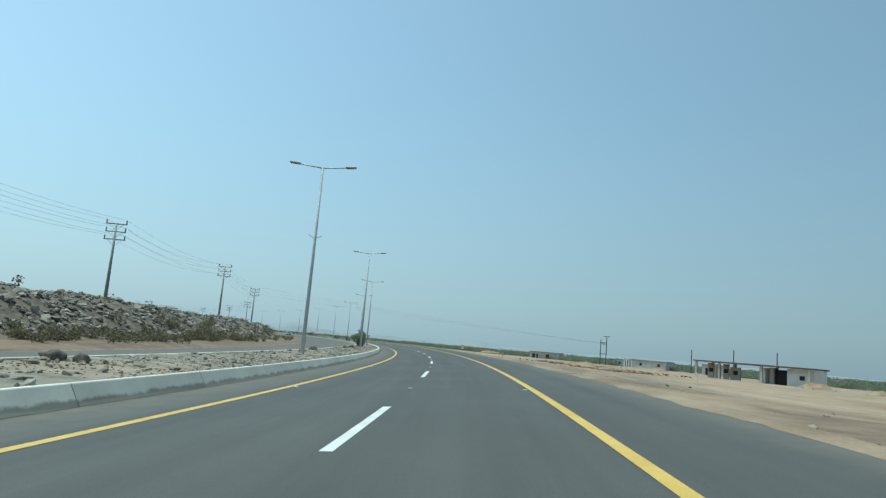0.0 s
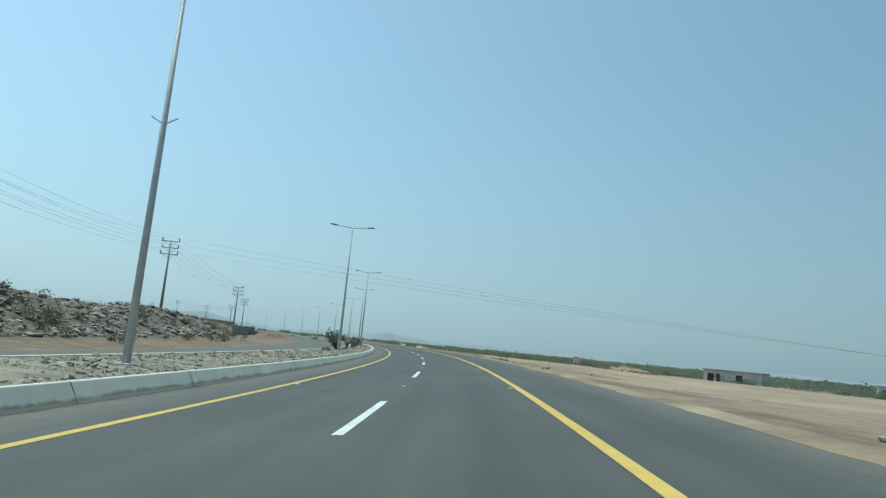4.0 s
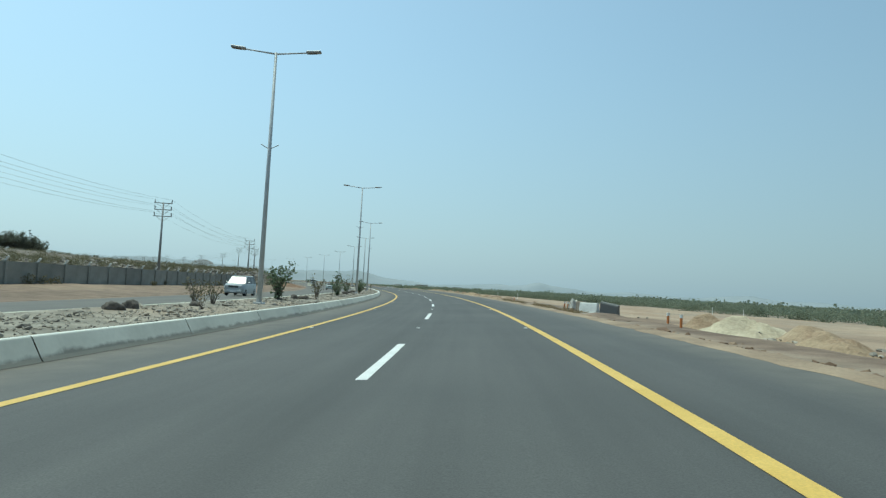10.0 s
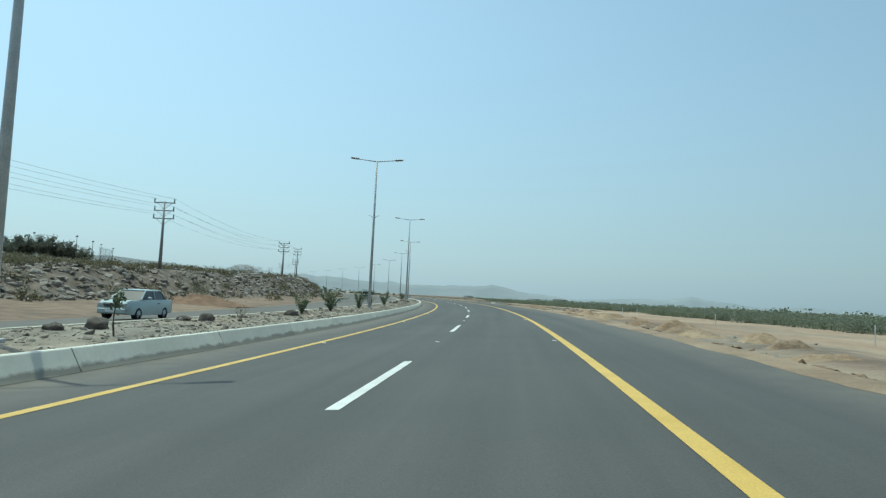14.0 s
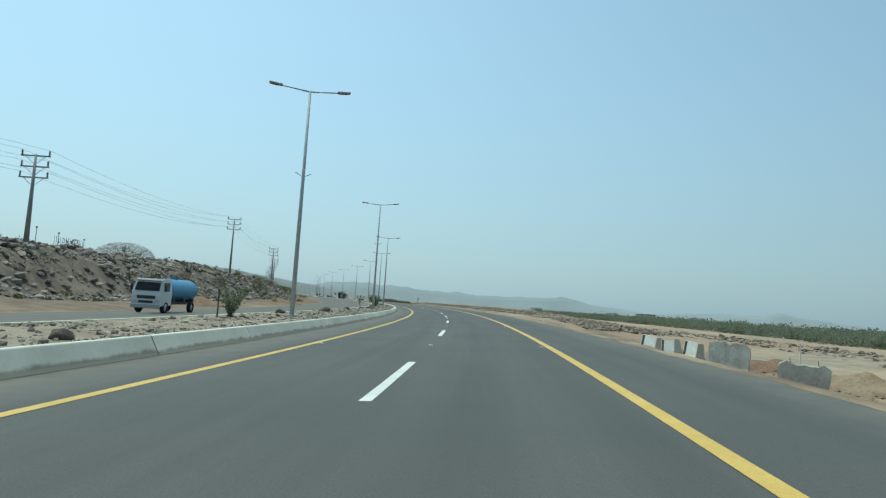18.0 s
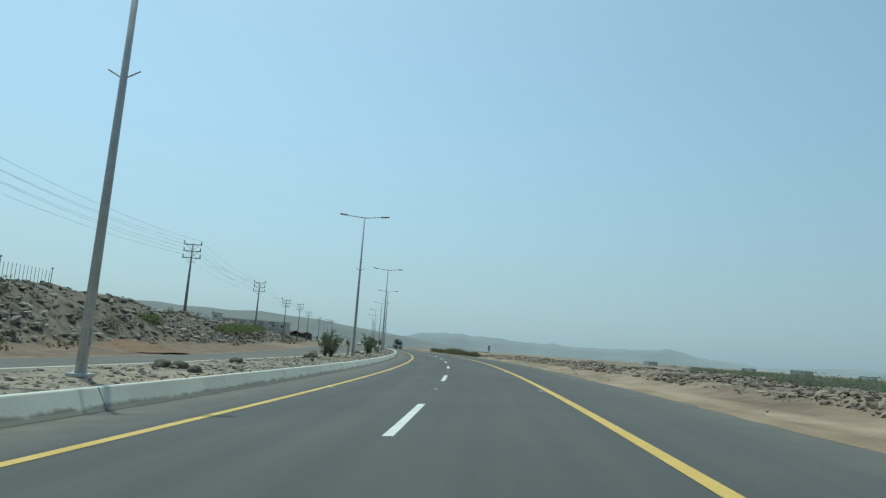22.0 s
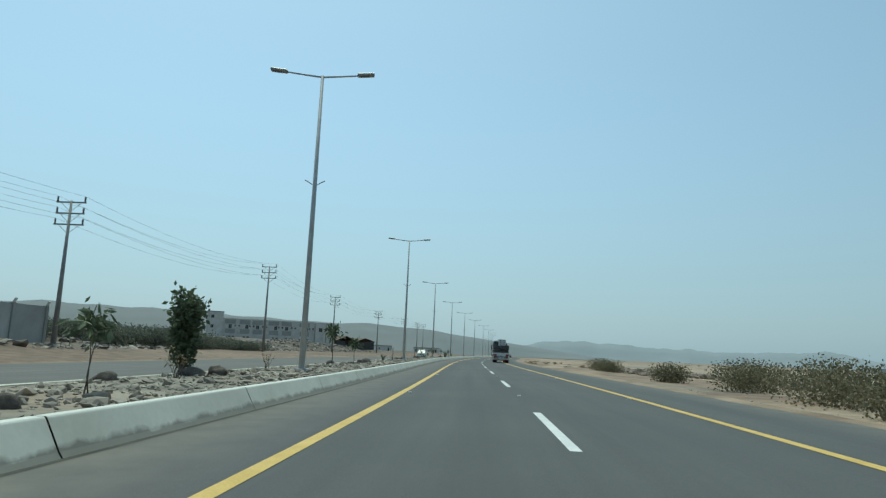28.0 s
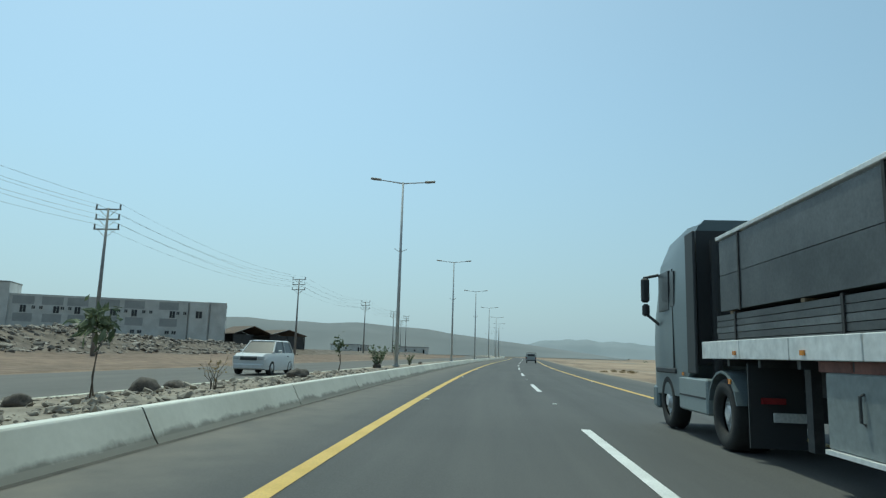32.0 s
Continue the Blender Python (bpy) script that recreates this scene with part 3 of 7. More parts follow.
# ---- power poles with three cross arms, and their wires
POLES = [(20, -40.5, 13.2), (86, -40.6, 13.2), (147.2, -39.5, 14.0), (214.1, -38.5, 13.5), (298.9, -39.8, 12.1), (378.8, -39.6, 12.0), (467.5, -38.5, 11.5),
         (551.8, -38.4, 12.4), (630.1, -39.3, 15.5), (698.0, -37.5, 14.2), (759.2, -38.2, 13.8), (815.9, -37.3, 13.2), (873.2, -37.9, 15.0),
         (929.5, -40.6, 14.5), (993.8, -43.2, 14.8), (1060.0, -46.0, 15.5), (1130.0, -50.0, 17.0), (1205.8, -53.0, 19.0), (1280.0, -58, 20.0)]
ARMS = [(-0.15, 1.35), (-1.15, 1.3), (-2.15, 1.35)]      # below the top, full width


def build_pole(h):
    root = thing("power_pole", None, "tall tapered grey power pole with three cross arms", "power pole", "power poles along the bank")
    part("pole", rodded((0, 0, -0.8), (0, 0, h), 0.25, 0.095, 12), POLE_STEEL, root, flat=False)
    for dz, w in ARMS:
        arm = part("cross_arm", boxed(-w, -0.06, h + dz - 0.06, w, 0.06, h + dz + 0.06), POLE_STEEL, root)
        for sx in (-1, 1):
            part("brace", rodded((sx * 0.12, 0, h + dz - 0.75), (sx * 0.9, 0, h + dz - 0.06), 0.025, None, 6), POLE_STEEL, root)
            bm = rodded((sx * (w - 0.1), 0, h + dz + 0.06), (sx * (w - 0.1), 0, h + dz + 0.52), 0.06, 0.045, 8)
            for q in range(3):
                bmesh.ops.create_cone(bm, cap_ends=True, segments=8, radius1=0.11, radius2=0.06, depth=0.08,
                                      matrix=pose(sx * (w - 0.1), 0, h + dz + 0.18 + 0.13 * q))
            part("insulator", bm, PORCELAIN, arm)
    return root


def pole_pose(s, lat, top):
    p = at(s, lat)
    return pose(p.x, p.y, p.z, 0, 0, math.degrees(float(heading(s))))


tips = []
for s, lat, top in POLES:
    m = pole_pose(s, lat, top)
    h = top - m.translation.z
    ob = build_pole(h)
    ob.matrix_world = m
    tips.append([[m @ Vector((sx * (w - 0.1), 0, h + dz + 0.55)) for sx in (-1, 1)] for dz, w in ARMS])


def wire(name, p, q, sag, r=0.0105, n=14):
    """One hanging tube from p to q."""
    verts, faces = [], []
    side = (q - p).cross(Vector((0, 0, 1))).normalized()
    for i in range(n + 1):
        c = p.lerp(q, i / n) - Vector((0, 0, sag * 4 * (i / n) * (1 - i / n)))
        verts += [c + side * r, c + Vector((0, 0, r)), c - side * r, c - Vector((0, 0, r))]
    for i in range(n):
        for k in range(4):
            a, b = i * 4 + k, i * 4 + (k + 1) % 4
            faces.append((a, b, b + 4, a + 4))
    return tagged(new(name, mesh_of(name, verts, faces, WIRE)), "thin sagging overhead power wire between two poles", "wire", "overhead wires")


for a, b in zip(tips, tips[1:]):
    for pa, pb in zip(a, b):
        for k in (0, 1):
            wire("power_wire", pa[k], pb[k], 1.3)

# ---- stones, boulders, shrubs and trees
LEAF_GREY = island("grey_green_leaves", (0.10, 0.135, 0.075), (0.21, 0.255, 0.15), 8, 0.7, 0.3)
LEAF_DARK = island("dark_green_leaves", (0.075, 0.10, 0.058), (0.16, 0.195, 0.105), 8, 0.7, 0.3)
LEAF_BELT = island("salt_marsh_foliage", (0.185, 0.215, 0.15), (0.25, 0.278, 0.20), 3, 0.8, 0.5)
LEAF_DRY = island("dry_brush", (0.21, 0.155, 0.09), (0.42, 0.33, 0.20), 8, 0.9, 0.3)
LEAF_FADED = island("faded_olive_brush", (0.12, 0.118, 0.072), (0.25, 0.22, 0.135), 8, 0.9, 0.3)
LEAF_HEDGE = island("dark_olive_scrub", (0.13, 0.142, 0.11), (0.20, 0.212, 0.165), 4, 0.8, 0.4)
LEAF_FINE = island("fine_yellow_green_leaves", (0.12, 0.155, 0.055), (0.22, 0.26, 0.11), 8, 0.8, 0.4)
TWIG = island("pale_bare_twigs", (0.24, 0.20, 0.16), (0.40, 0.34, 0.28), 8, 0.9, 0.2)
BARK = worn("grey_bark", (0.09, 0.075, 0.06), (0.19, 0.16, 0.13), 6, 30, 0.95, bump=0.5)

CLOD = island("soil_clods", (0.16, 0.10, 0.065), (0.34, 0.24, 0.16), 6)
ICO = bmesh.new()
bmesh.ops.create_icosphere(ICO, subdivisions=1, radius=1)
ICO_V = np.array([v.co[:] for v in ICO.verts])
ICO_F = np.array([[v.index for v in f.verts] for f in ICO.faces])
ICO.free()


OCT_V = np.array([(1, 0, 0), (0, 1, 0), (-1, 0, 0), (0, -1, 0), (0, 0, 1), (0, 0, -1)], dtype=float)
OCT_F = np.array([(0, 1, 4), (1, 2, 4), (2, 3, 4), (3, 0, 4), (1, 0, 5), (2, 1, 5), (3, 2, 5), (0, 3, 5)])


def stone_field(name, spots, mat, label, category, seed, fine=False):
    """Many loose stones as one mesh: spots are rows of x, y, z, size."""
    rng = np.random.RandomState(seed)
    spots = np.asarray(spots)
    sv, sf = (OCT_V, OCT_F) if fine else (ICO_V, ICO_F)
    n, m = len(spots), len(sv)
    v = sv[None] * (1 + 0.75 * (rng.rand(n, m, 1) - 0.5))
    v = v * (0.6 + 0.8 * rng.rand(n, 1, 3)) * np.array([1, 1, 0.55])
    a = rng.rand(n) * 2 * np.pi
    tilt = (rng.rand(n) - 0.5) * 1.1
    y2, z2 = v[..., 1] * np.cos(tilt)[:, None] - v[..., 2] * np.sin(tilt)[:, None], v[..., 1] * np.sin(tilt)[:, None] + v[..., 2] * np.cos(tilt)[:, None]
    x2 = v[..., 0] * np.cos(a)[:, None] - y2 * np.sin(a)[:, None]
    y3 = v[..., 0] * np.sin(a)[:, None] + y2 * np.cos(a)[:, None]
    r = spots[:, 3:4]
    pts = np.stack([x2 * r + spots[:, 0:1], y3 * r + spots[:, 1:2], z2 * r + spots[:, 2:3]], -1).reshape(-1, 3)
    faces = (sf[None] + (np.arange(n) * m)[:, None, None]).reshape(-1, 3)
    return tagged(new(name, mesh_of(name, pts, faces, mat)), label, category, kind="stuff")


def strew(rng, n, s0, s1, lat_of, size, sink=0.15):
    out = []
    for _ in range(n):
        s = s0 + (s1 - s0) * rng.random()
        lat = lat_of(s, rng)
        x, y = plan(s, lat)
        r = size(rng)
        z = float(ground_z(s, lat))
        out.append((float(x), float(y), z + r * sink, r, s, lat))
    return out


def bumped(rows):
    """Follow the relief of the bank."""
    out = []
    for x, y, z, r, s, lat in rows:
        if lat < kerb_lat(s) - OTHER_WIDTH:
            up = smooth(mound_start(s) + 1, mound_start(s) - 3, lat)
            z += 0.12 * wobble(x, y, 3.0) + up * (0.5 * wobble(x, y, 4, 7) + 0.9 * wobble(x, y, 14, 8))
        elif lat > 9:
            late = smooth(540, 600, s) * smooth(770, 740, s)
            z += smooth(11, 14, lat) * smooth(24, 18, lat) * late * (0.75 + 0.45 * wobble(x, y, 5, 11))
        out.append((x, y, z, r))
    return out


rng = random.Random(5)
bank = strew(rng, 40000, -10, 770, lambda s, r: float(mound_start(s)) - 1.0 - 15 * r.random() ** 1.2, lambda r: 0.08 + 0.40 * r.random() ** 3.2)
bank = [b for b in bank if wobble(b[0], b[1], 15, 3) > -0.2 or rng.random() < 0.5]
bank += strew(rng, 5500, 800, 1000, lambda s, r: float(mound_start(s)) - 0.5 - 14 * r.random(), lambda r: 0.09 + 0.42 * r.random() ** 3)
bank += strew(rng, 3500, 60, 800, lambda s, r: float(mound_start(s)) - 16 - 45 * r.random() ** 1.5, lambda r: 0.16 + 0.6 * r.random() ** 3)
ridge = strew(rng, 21000, 550, 765, lambda s, r: 12.2 + 10 * r.random() ** 1.2, lambda r: 0.05 + 0.16 * r.random() ** 2.8)
ridge += strew(rng, 1700, 522, 612, lambda s, r: 25 + 8 * r.random() - 10 * smooth(560, 605, s), lambda r: 0.06 + 0.24 * r.random() ** 2.4)
ridge += strew(rng, 700, 826, 868, lambda s, r: 16 + 12 * r.random(), lambda r: 0.12 + 0.5 * r.random() ** 2)
ridge += strew(rng, 300, 795, 850, lambda s, r: 20 + 14 * r.random(), lambda r: 0.1 + 0.3 * r.random() ** 2)
stone_field("bank_rubble", bumped(bank), ROCK, "dark basalt rubble heaped on the roadside bank", "rubble", 1)
stone_field("verge_rubble", bumped(ridge), TAN_ROCK, "grey broken stones in a low ridge beside the verge", "rubble", 2)
gravel = strew(rng, 22000, -5, 905, lambda s, r: -6.6 + (float(kerb_lat(s)) + 6.9) * r.random(), lambda r: 0.025 + 0.12 * r.random() ** 4.2, 0.2)
gravel += strew(rng, 2000, -5, 800, lambda s, r: 7.4 + 9 * r.random() ** 1.5, lambda r: 0.02 + 0.10 * r.random() ** 4, 0.3)
clods = strew(rng, 3600, 235, 445, lambda s, r: 7.5 + 2.6 * r.random() ** 1.3, lambda r: 0.025 + 0.13 * r.random() ** 3, 0.3)
clods += strew(rng, 1500, 96, 150, lambda s, r: 32 + (s - 110) * 0.12 + 5 * r.gauss(0, 0.8), lambda r: 0.05 + 0.22 * r.random() ** 3, 0.5)
clods += strew(rng, 700, 250, 286, lambda s, r: 55 + (s - 250) * 0.16 + 2.5 * r.gauss(0, 0.7), lambda r: 0.08 + 0.30 * r.random() ** 2, 0.5)
clods += strew(rng, 2600, 468, 530, lambda s, r: 7.8 + 6 * r.random() ** 1.3, lambda r: 0.02 + 0.09 * r.random() ** 3.2, 0.3)
gravel += strew(rng, 420, 752, 806, lambda s, r: -6.7 - 3.4 * r.random(), lambda r: 0.05 + 0.13 * r.random() ** 2, 0.2)
grit = strew(rng, 48000, -5, 905, lambda s, r: -6.5 + (float(kerb_lat(s)) + 6.7) * r.random() ** 1.4, lambda r: 0.015 + 0.055 * r.random() ** 2.2, 0.2)
stone_field("median_grit", bumped(grit), PALE_ROCK, "small pale broken stones covering the median", "gravel", 23, True)
stone_field("verge_clods", bumped(clods), CLOD, "brown crumbled soil clods along the shoulder", "clods", 13)
stone_field("median_stones", bumped(gravel), PALE_ROCK, "pale loose stones strewn over the sandy median", "gravel", 3)

BOULDERS = [
            (18.8, -9.3), (18.6, -10), (48.6, -9.4), (54.8, -9.7), (78.3, -9.6), (81.9, -9.5), (87.1, -9.4), (124.4, -9.1), (174, -9.3), (188.6, -8.8), (205.6, -8.9), (211.5, -9),
            (218.7, -8.9), (229.7, -8.8), (234.1, -8.7), (234.5, -8.7), (240.5, -9), (242.1, -8.6), (249.1, -8.6), (260.8, -8.8), (267.7, -9.6), (269.5, -9.5), (276.6, -9.7), (283, -9.4),
            (295.3, -9.6), (296.6, -9.7), (300.9, -9.2), (318.7, -8.6), (318.2, -9.1), (343.6, -8.8), (350, -9), (356, -9.2), (358, -9.1), (376.4, -9.5), (377.7, -9.4), (385.5, -9.4),
            (400.7, -9.5), (401.9, -9.1), (408.8, -9.1), (408.2, -9.7), (418.1, -8.7), (467.5, -9.3), (468.5, -9), (483.6, -8), (480.1, -9.4), (490.7, -9.1), (492.9, -8.9), (505.3, -7.2)]
BOULDERS += [
            (530, -9.6), (540.6, -9.3), (542, -9.2), (555, -9.5), (566.6, -9.3), (569.2, -8.6), (574.2, -8.5), (592, -9.7), (591.1, -9.6), (603.5, -9.6), (620.2, -9.2), (620.2, -8.6),
            (618.8, -7.5), (627.2, -9.1), (643.3, -9.6), (644.8, -9.5), (671.9, -9.5), (671.1, -9), (672.5, -9.7), (691.3, -9.8), (757.6, -9.4), (765.9, -8.2), (775.4, -10.2), (779.6, -9.9), (780.3, -9.4), (768.3, -7.6),
            (800.6, -10.1), (806.5, -9.2), (807.3, -8.9), (838.5, -10.1), (841, -9.8), (860.5, -10.1), (861, -9.6), (879.6, -9.4), (884, -9.6), (886, -9.9), (893.4, -8.8), (912, -9.4),
            (930, -9)]


def boulder_mesh(seed):
    bm = bmesh.new()
    bmesh.ops.create_icosphere(bm, subdivisions=3, radius=1)
    for v in bm.verts:
        d = v.co.normalized()
        k = 0.06 * noise.noise(d * 9 + Vector((seed, 5, 0))) + 1 + 0.30 * noise.noise(d * 1.6 + Vector((seed * 3.1, 0, 0))) + 0.14 * noise.noise(d * 4 + Vector((0, seed, 0)))
        v.co = Vector((d.x * k * 1.1, d.y * k, max(d.z * k * 0.75, -0.35)))
    me = bpy.data.meshes.new("boulder")
    bm.to_mesh(me)
    bm.free()
    me.shade_smooth()
    me.materials.append(BOULDER)
    return me


boulder_meshes = [boulder_mesh(i) for i in range(6)]
for i, (s, lat) in enumerate(BOULDERS):
    r = 0.21 + 0.13 * ((i * 0.618) % 1)
    ob = new("boulder", boulder_meshes[i % 6])
    ob.matrix_world = on_road(s, lat, 0.2 * r, i * 73) @ Matrix.Diagonal((r * (1 + 0.25 * math.sin(i)), r, r * (1 + 0.2 * math.cos(i * 2)), 1))
    tagged(ob, "dark rounded basalt boulder lying on the gravel median", "boulder", "boulders on the median")


def leaf_cards(rng, pts, size, long=1.9, droop=0.0):
    """Small folded leaves round the given points."""
    verts, faces = [], []
    for p in pts:
        d = Vector((rng.gauss(0, 1), rng.gauss(0, 1), rng.gauss(0.25, 0.8) - droop)).normalized()
        side = d.cross(Vector((rng.gauss(0, 1), rng.gauss(0, 1), rng.gauss(0, 1)))).normalized()
        up = side.cross(d)
        w = size * (0.6 + 0.8 * rng.random())
        a = Vector(p)
        n = len(verts)
        verts += [a, a + d * w * long * 0.5 + side * w * 0.5 - up * w * 0.1, a + d * w * long, a + d * w * long * 0.5 - side * w * 0.5 - up * w * 0.1, a + d * w * long * 0.5 + up * w * 0.06]
        faces += [(n, n + 1, n + 4), (n + 1, n + 2, n + 4), (n + 2, n + 3, n + 4), (n + 3, n, n + 4)]
    return verts, faces


def shrub(name, seed, h, w, stems, per_stem, leaf, leaves, label, category="shrub", group="shrubs on the median", bare=0.25, upright=0.5, spread=0.08, thick=1.0, long=1.9, droop=0.0):
    """Several bent stems from the ground, each with leaves up its length."""
    r = random.Random(seed)
    root = thing(name, None, label, category, group)
    pts = []
    for i in range(stems):
        a = 2 * math.pi * (i + r.random() * 0.7) / stems
        reach = w * 0.5 * (0.35 + 0.65 * r.random()) * (1 - upright * 0.4)
        top = h * (0.6 + 0.4 * r.random())
        path = [Vector((0.05 * math.cos(a), 0.05 * math.sin(a), -0.05))]
        for q in range(1, 5):
            t = q / 4
            path.append(Vector((math.cos(a) * reach * t ** 1.3 + r.gauss(0, 0.03), math.sin(a) * reach * t ** 1.3 + r.gauss(0, 0.03), top * t)))
        part("stem", tube(path, [0.024 * thick * h / 1.5 * (1 - q * 0.2) for q in range(5)], 5), BARK, root, flat=False)
        for _ in range(per_stem):
            t = bare + (1 - bare) * r.random() ** 0.8
            q = min(3, int(t * 4))
            p = path[q].lerp(path[q + 1], t * 4 - q)
            k = spread * h
            pts.append(p + Vector((r.gauss(0, k), r.gauss(0, k), r.gauss(0, k * 0.8))))
    v, f = leaf_cards(r, pts, leaf, long, droop)
    me = mesh_of("foliage", v, f, leaves)
    ob = new("foliage", me)
    ob.parent = root
    return root


bushes = [shrub("milkweed_shrub", 11, 2.15, 2.3, 10, 64, 0.088, LEAF_GREY, "grey-green broad-leaved shrub on the gravel median", bare=0.1, spread=0.035),
          shrub("milkweed_shrub", 12, 1.7, 2.5, 12, 58, 0.078, LEAF_GREY, "grey-green broad-leaved shrub on the gravel median", bare=0.1, spread=0.04),
          shrub("milkweed_shrub", 13, 2.3, 1.35, 13, 210, 0.085, LEAF_DARK, "tall dark green shrub on the gravel median", bare=0.15, upright=0.7, spread=0.055),
          shrub("milkweed_shrub", 14, 1.2, 1.7, 10, 50, 0.06, LEAF_GREY, "small grey-green shrub on the gravel median", bare=0.1, spread=0.045),
          shrub("dry_green_shrub", 18, 1.3, 1.5, 12, 15, 0.06, LEAF_FADED, "sparse twiggy olive shrub on the gravel median", bare=0.35, upright=0.3)]
sapling = shrub("sapling", 15, 1.7, 0.7, 2, 38, 0.10, LEAF_DARK, "thin leafy sapling planted in the median", "sapling", "saplings on the median", bare=0.55, upright=1.5)
sapling_b = shrub("sapling", 16, 2.1, 0.75, 2, 60, 0.10, LEAF_DARK, "thin sapling with drooping leaves in the median", "sapling", "saplings on the median", bare=0.8, upright=1.8, spread=0.07, thick=0.55, long=2.6, droop=0.7)
dead = shrub("dry_shrub", 17, 0.8, 0.9, 8, 5, 0.05, LEAF_DRY, "dry leafless twigs of a small shrub", "shrub", "dry shrubs", bare=0.4)
# kind, metres along the road, metres from the lane marks, height
PLANTS = [(0, 99.7, -9.2, 2.3), (1, 105.0, -9.1, 2.1), (0, 110.3, -9.0, 2.5), (3, 116.0, -9.0, 1.2), (4, 113.2, -9.6, 1.7), (3, 175.5, -9.3, 0.4), (0, 181.7, -9.1, 2.3, -24), (1, 199.6, -9.4, 1.0),
          (1, 213.5, -9.1, 1.0), (4, 210.8, -9.3, 1.2), (3, 226, -9.2, 0.7), (4, 241.9, -9.3, 1.1), (1, 254.7, -8.4, 1.2), (4, 301.6, -9.5, 0.95), (4, 303.2, -9.3, 0.9), (0, 314.1, -9.2, 2.2),
          (4, 323.6, -8.6, 1.25), (1, 333.6, -8.4, 1.2), (3, 348.5, -9.2, 1.0), (4, 349.5, -9.2, 1.45), (1, 361.7, -8.5, 1.3), (3, 421.1, -9.0, 1.2)]
PLANTS += [(1, 428, -9.0, 1.3), (0, 437, -8.7, 1.4), (3, 446, -9.2, 1.0), (1, 456, -9.0, 1.0), (1, 521.3, -9.5, 1.15), (1, 603.0, -9.4, 1.4), (0, 650.3, -9.6, 2.0),
           (1, 651.2, -9.3, 1.5), (0, 677.1, -8.9, 2.2), (1, 678.0, -8.7, 1.2), (3, 683.4, -8.1, 0.75), (1, 705.9, -9.5, 0.8), (1, 766.9, -10.0, 1.5),
           (2, 779.8, -10.3, 2.55), (3, 822, -9.6, 0.6), (3, 868, -9.4, 0.6), (1, 912, -9.4, 1.2), (3, 925, -9.2, 0.9)]
TALL = (2.15, 1.7, 2.3, 1.2, 1.3)
used = set()
for k, s, lat, high, *lean in PLANTS:
    m = on_road(s, lat) @ pose(0, 0, 0, 0, sum(lean), 0) @ pose(0, 0, 0, 0, 0, (s * 47) % 360) @ Matrix.Scale(high / TALL[k], 4)
    if k in used:
        copy_thing(bushes[k], m)
    else:
        bushes[k].matrix_world = m
        used.add(k)
SAPLINGS = [(221.5, -8.8, 0.8), (253.2, -9.2, 0.8), (336.7, -8.8, 1.2), (379.1, -9.3, 1.1), (400.2, -7.6, 0.7), (560, -8.8, 0.7), (585, -9.0, 0.8), (660, -9.2, 0.9), (706.4, -8.9, 1.0),
            (716.1, -9.2, 1.1), (729, -9.0, 1.0), (871.3, -10.2, 0.75), (902, -9.4, 1.0), (918, -9.2, 1.0)]
sapling.matrix_world = on_road(262.8, -9.4, 0, 20)
for i, (s, lat, k) in enumerate(SAPLINGS):
    copy_thing(sapling, on_road(s, lat, 0, i * 61) @ Matrix.Scale(k, 4))
sapling_b.matrix_world = on_road(763.5, -9.9, 0, 20)
for s, lat, k in ((770.7, -7.9, 0.85), (799.0, -9.7, 1.33), (798.4, -8.3, 0.88), (852.0, -7.5, 0.42), (866.0, -7.8, 0.72), (881.5, -9.3, 1.0)):
    copy_thing(sapling_b, on_road(s, lat, 0, s * 3) @ Matrix.Scale(k, 4))
dead.matrix_world = on_road(240, -8.2, 0)
for i, (s, lat, k) in enumerate([(259.5, -7.6, 0.9), (299, -8.2, 0.9), (317.3, -7.5, 0.6), (389, -8.5, 0.8), (410, -8.3, 0.9), (469, -8.7, 0.7), (474.5, -8, 0.8), (585, -8.5, 1), (637, -7.9, 1.0), (645.1, -9.4, 0.8), (690.4, -8, 0.7), (777, -9.2, 1.0), (786, -9.6, 1), (829, -9.6, 0.8), (884, -8.0, 1.0),
                                 (183, 8.6, 0.8), (187, 9.9, 0.9), (193, 9.2, 0.7), (205, 9.4, 0.8), (246, 10, 0.6), (258, 9.2, 0.6), (322, 9.4, 0.6), (336, 9.6, 0.7)]):
    copy_thing(dead, on_road(s, lat, 0, i * 77) @ Matrix.Scale(k, 4))


def leafy_field(name, spots, mat, label, category, seed, leaf=0.22):
    """Low bushes as one mesh: spots are rows of x, y, z, width, height and leaf count."""
    r = np.random.RandomState(seed)
    vs = []
    for x, y, z, w, h, n in spots:
        u = r.normal(size=(n, 3))
        u /= np.linalg.norm(u, axis=1)[:, None]
        rad = r.rand(n, 1) ** 0.45
        c = u * rad * np.array([w / 2, w / 2, h * 0.55]) * (0.75 + 0.5 * r.rand(n, 1))
        c[:, 2] = np.abs(c[:, 2] + h * 0.42)
        c += np.array([x, y, z])
        d = r.normal(size=(n, 3))
        d /= np.linalg.norm(d, axis=1)[:, None]
        e = np.cross(d, r.normal(size=(n, 3)))
        e /= np.linalg.norm(e, axis=1)[:, None]
        k = leaf * (0.6 + 0.8 * r.rand(n, 1))
        vs.append(np.stack([c - d * k, c + e * k * 0.7, c + d * k, c - e * k * 0.7], 1))
    v = np.concatenate(vs).reshape(-1, 3)
    f = np.arange(len(v)).reshape(-1, 4)
    return tagged(new(name, mesh_of(name, v, f, mat)), label, category, kind="stuff")


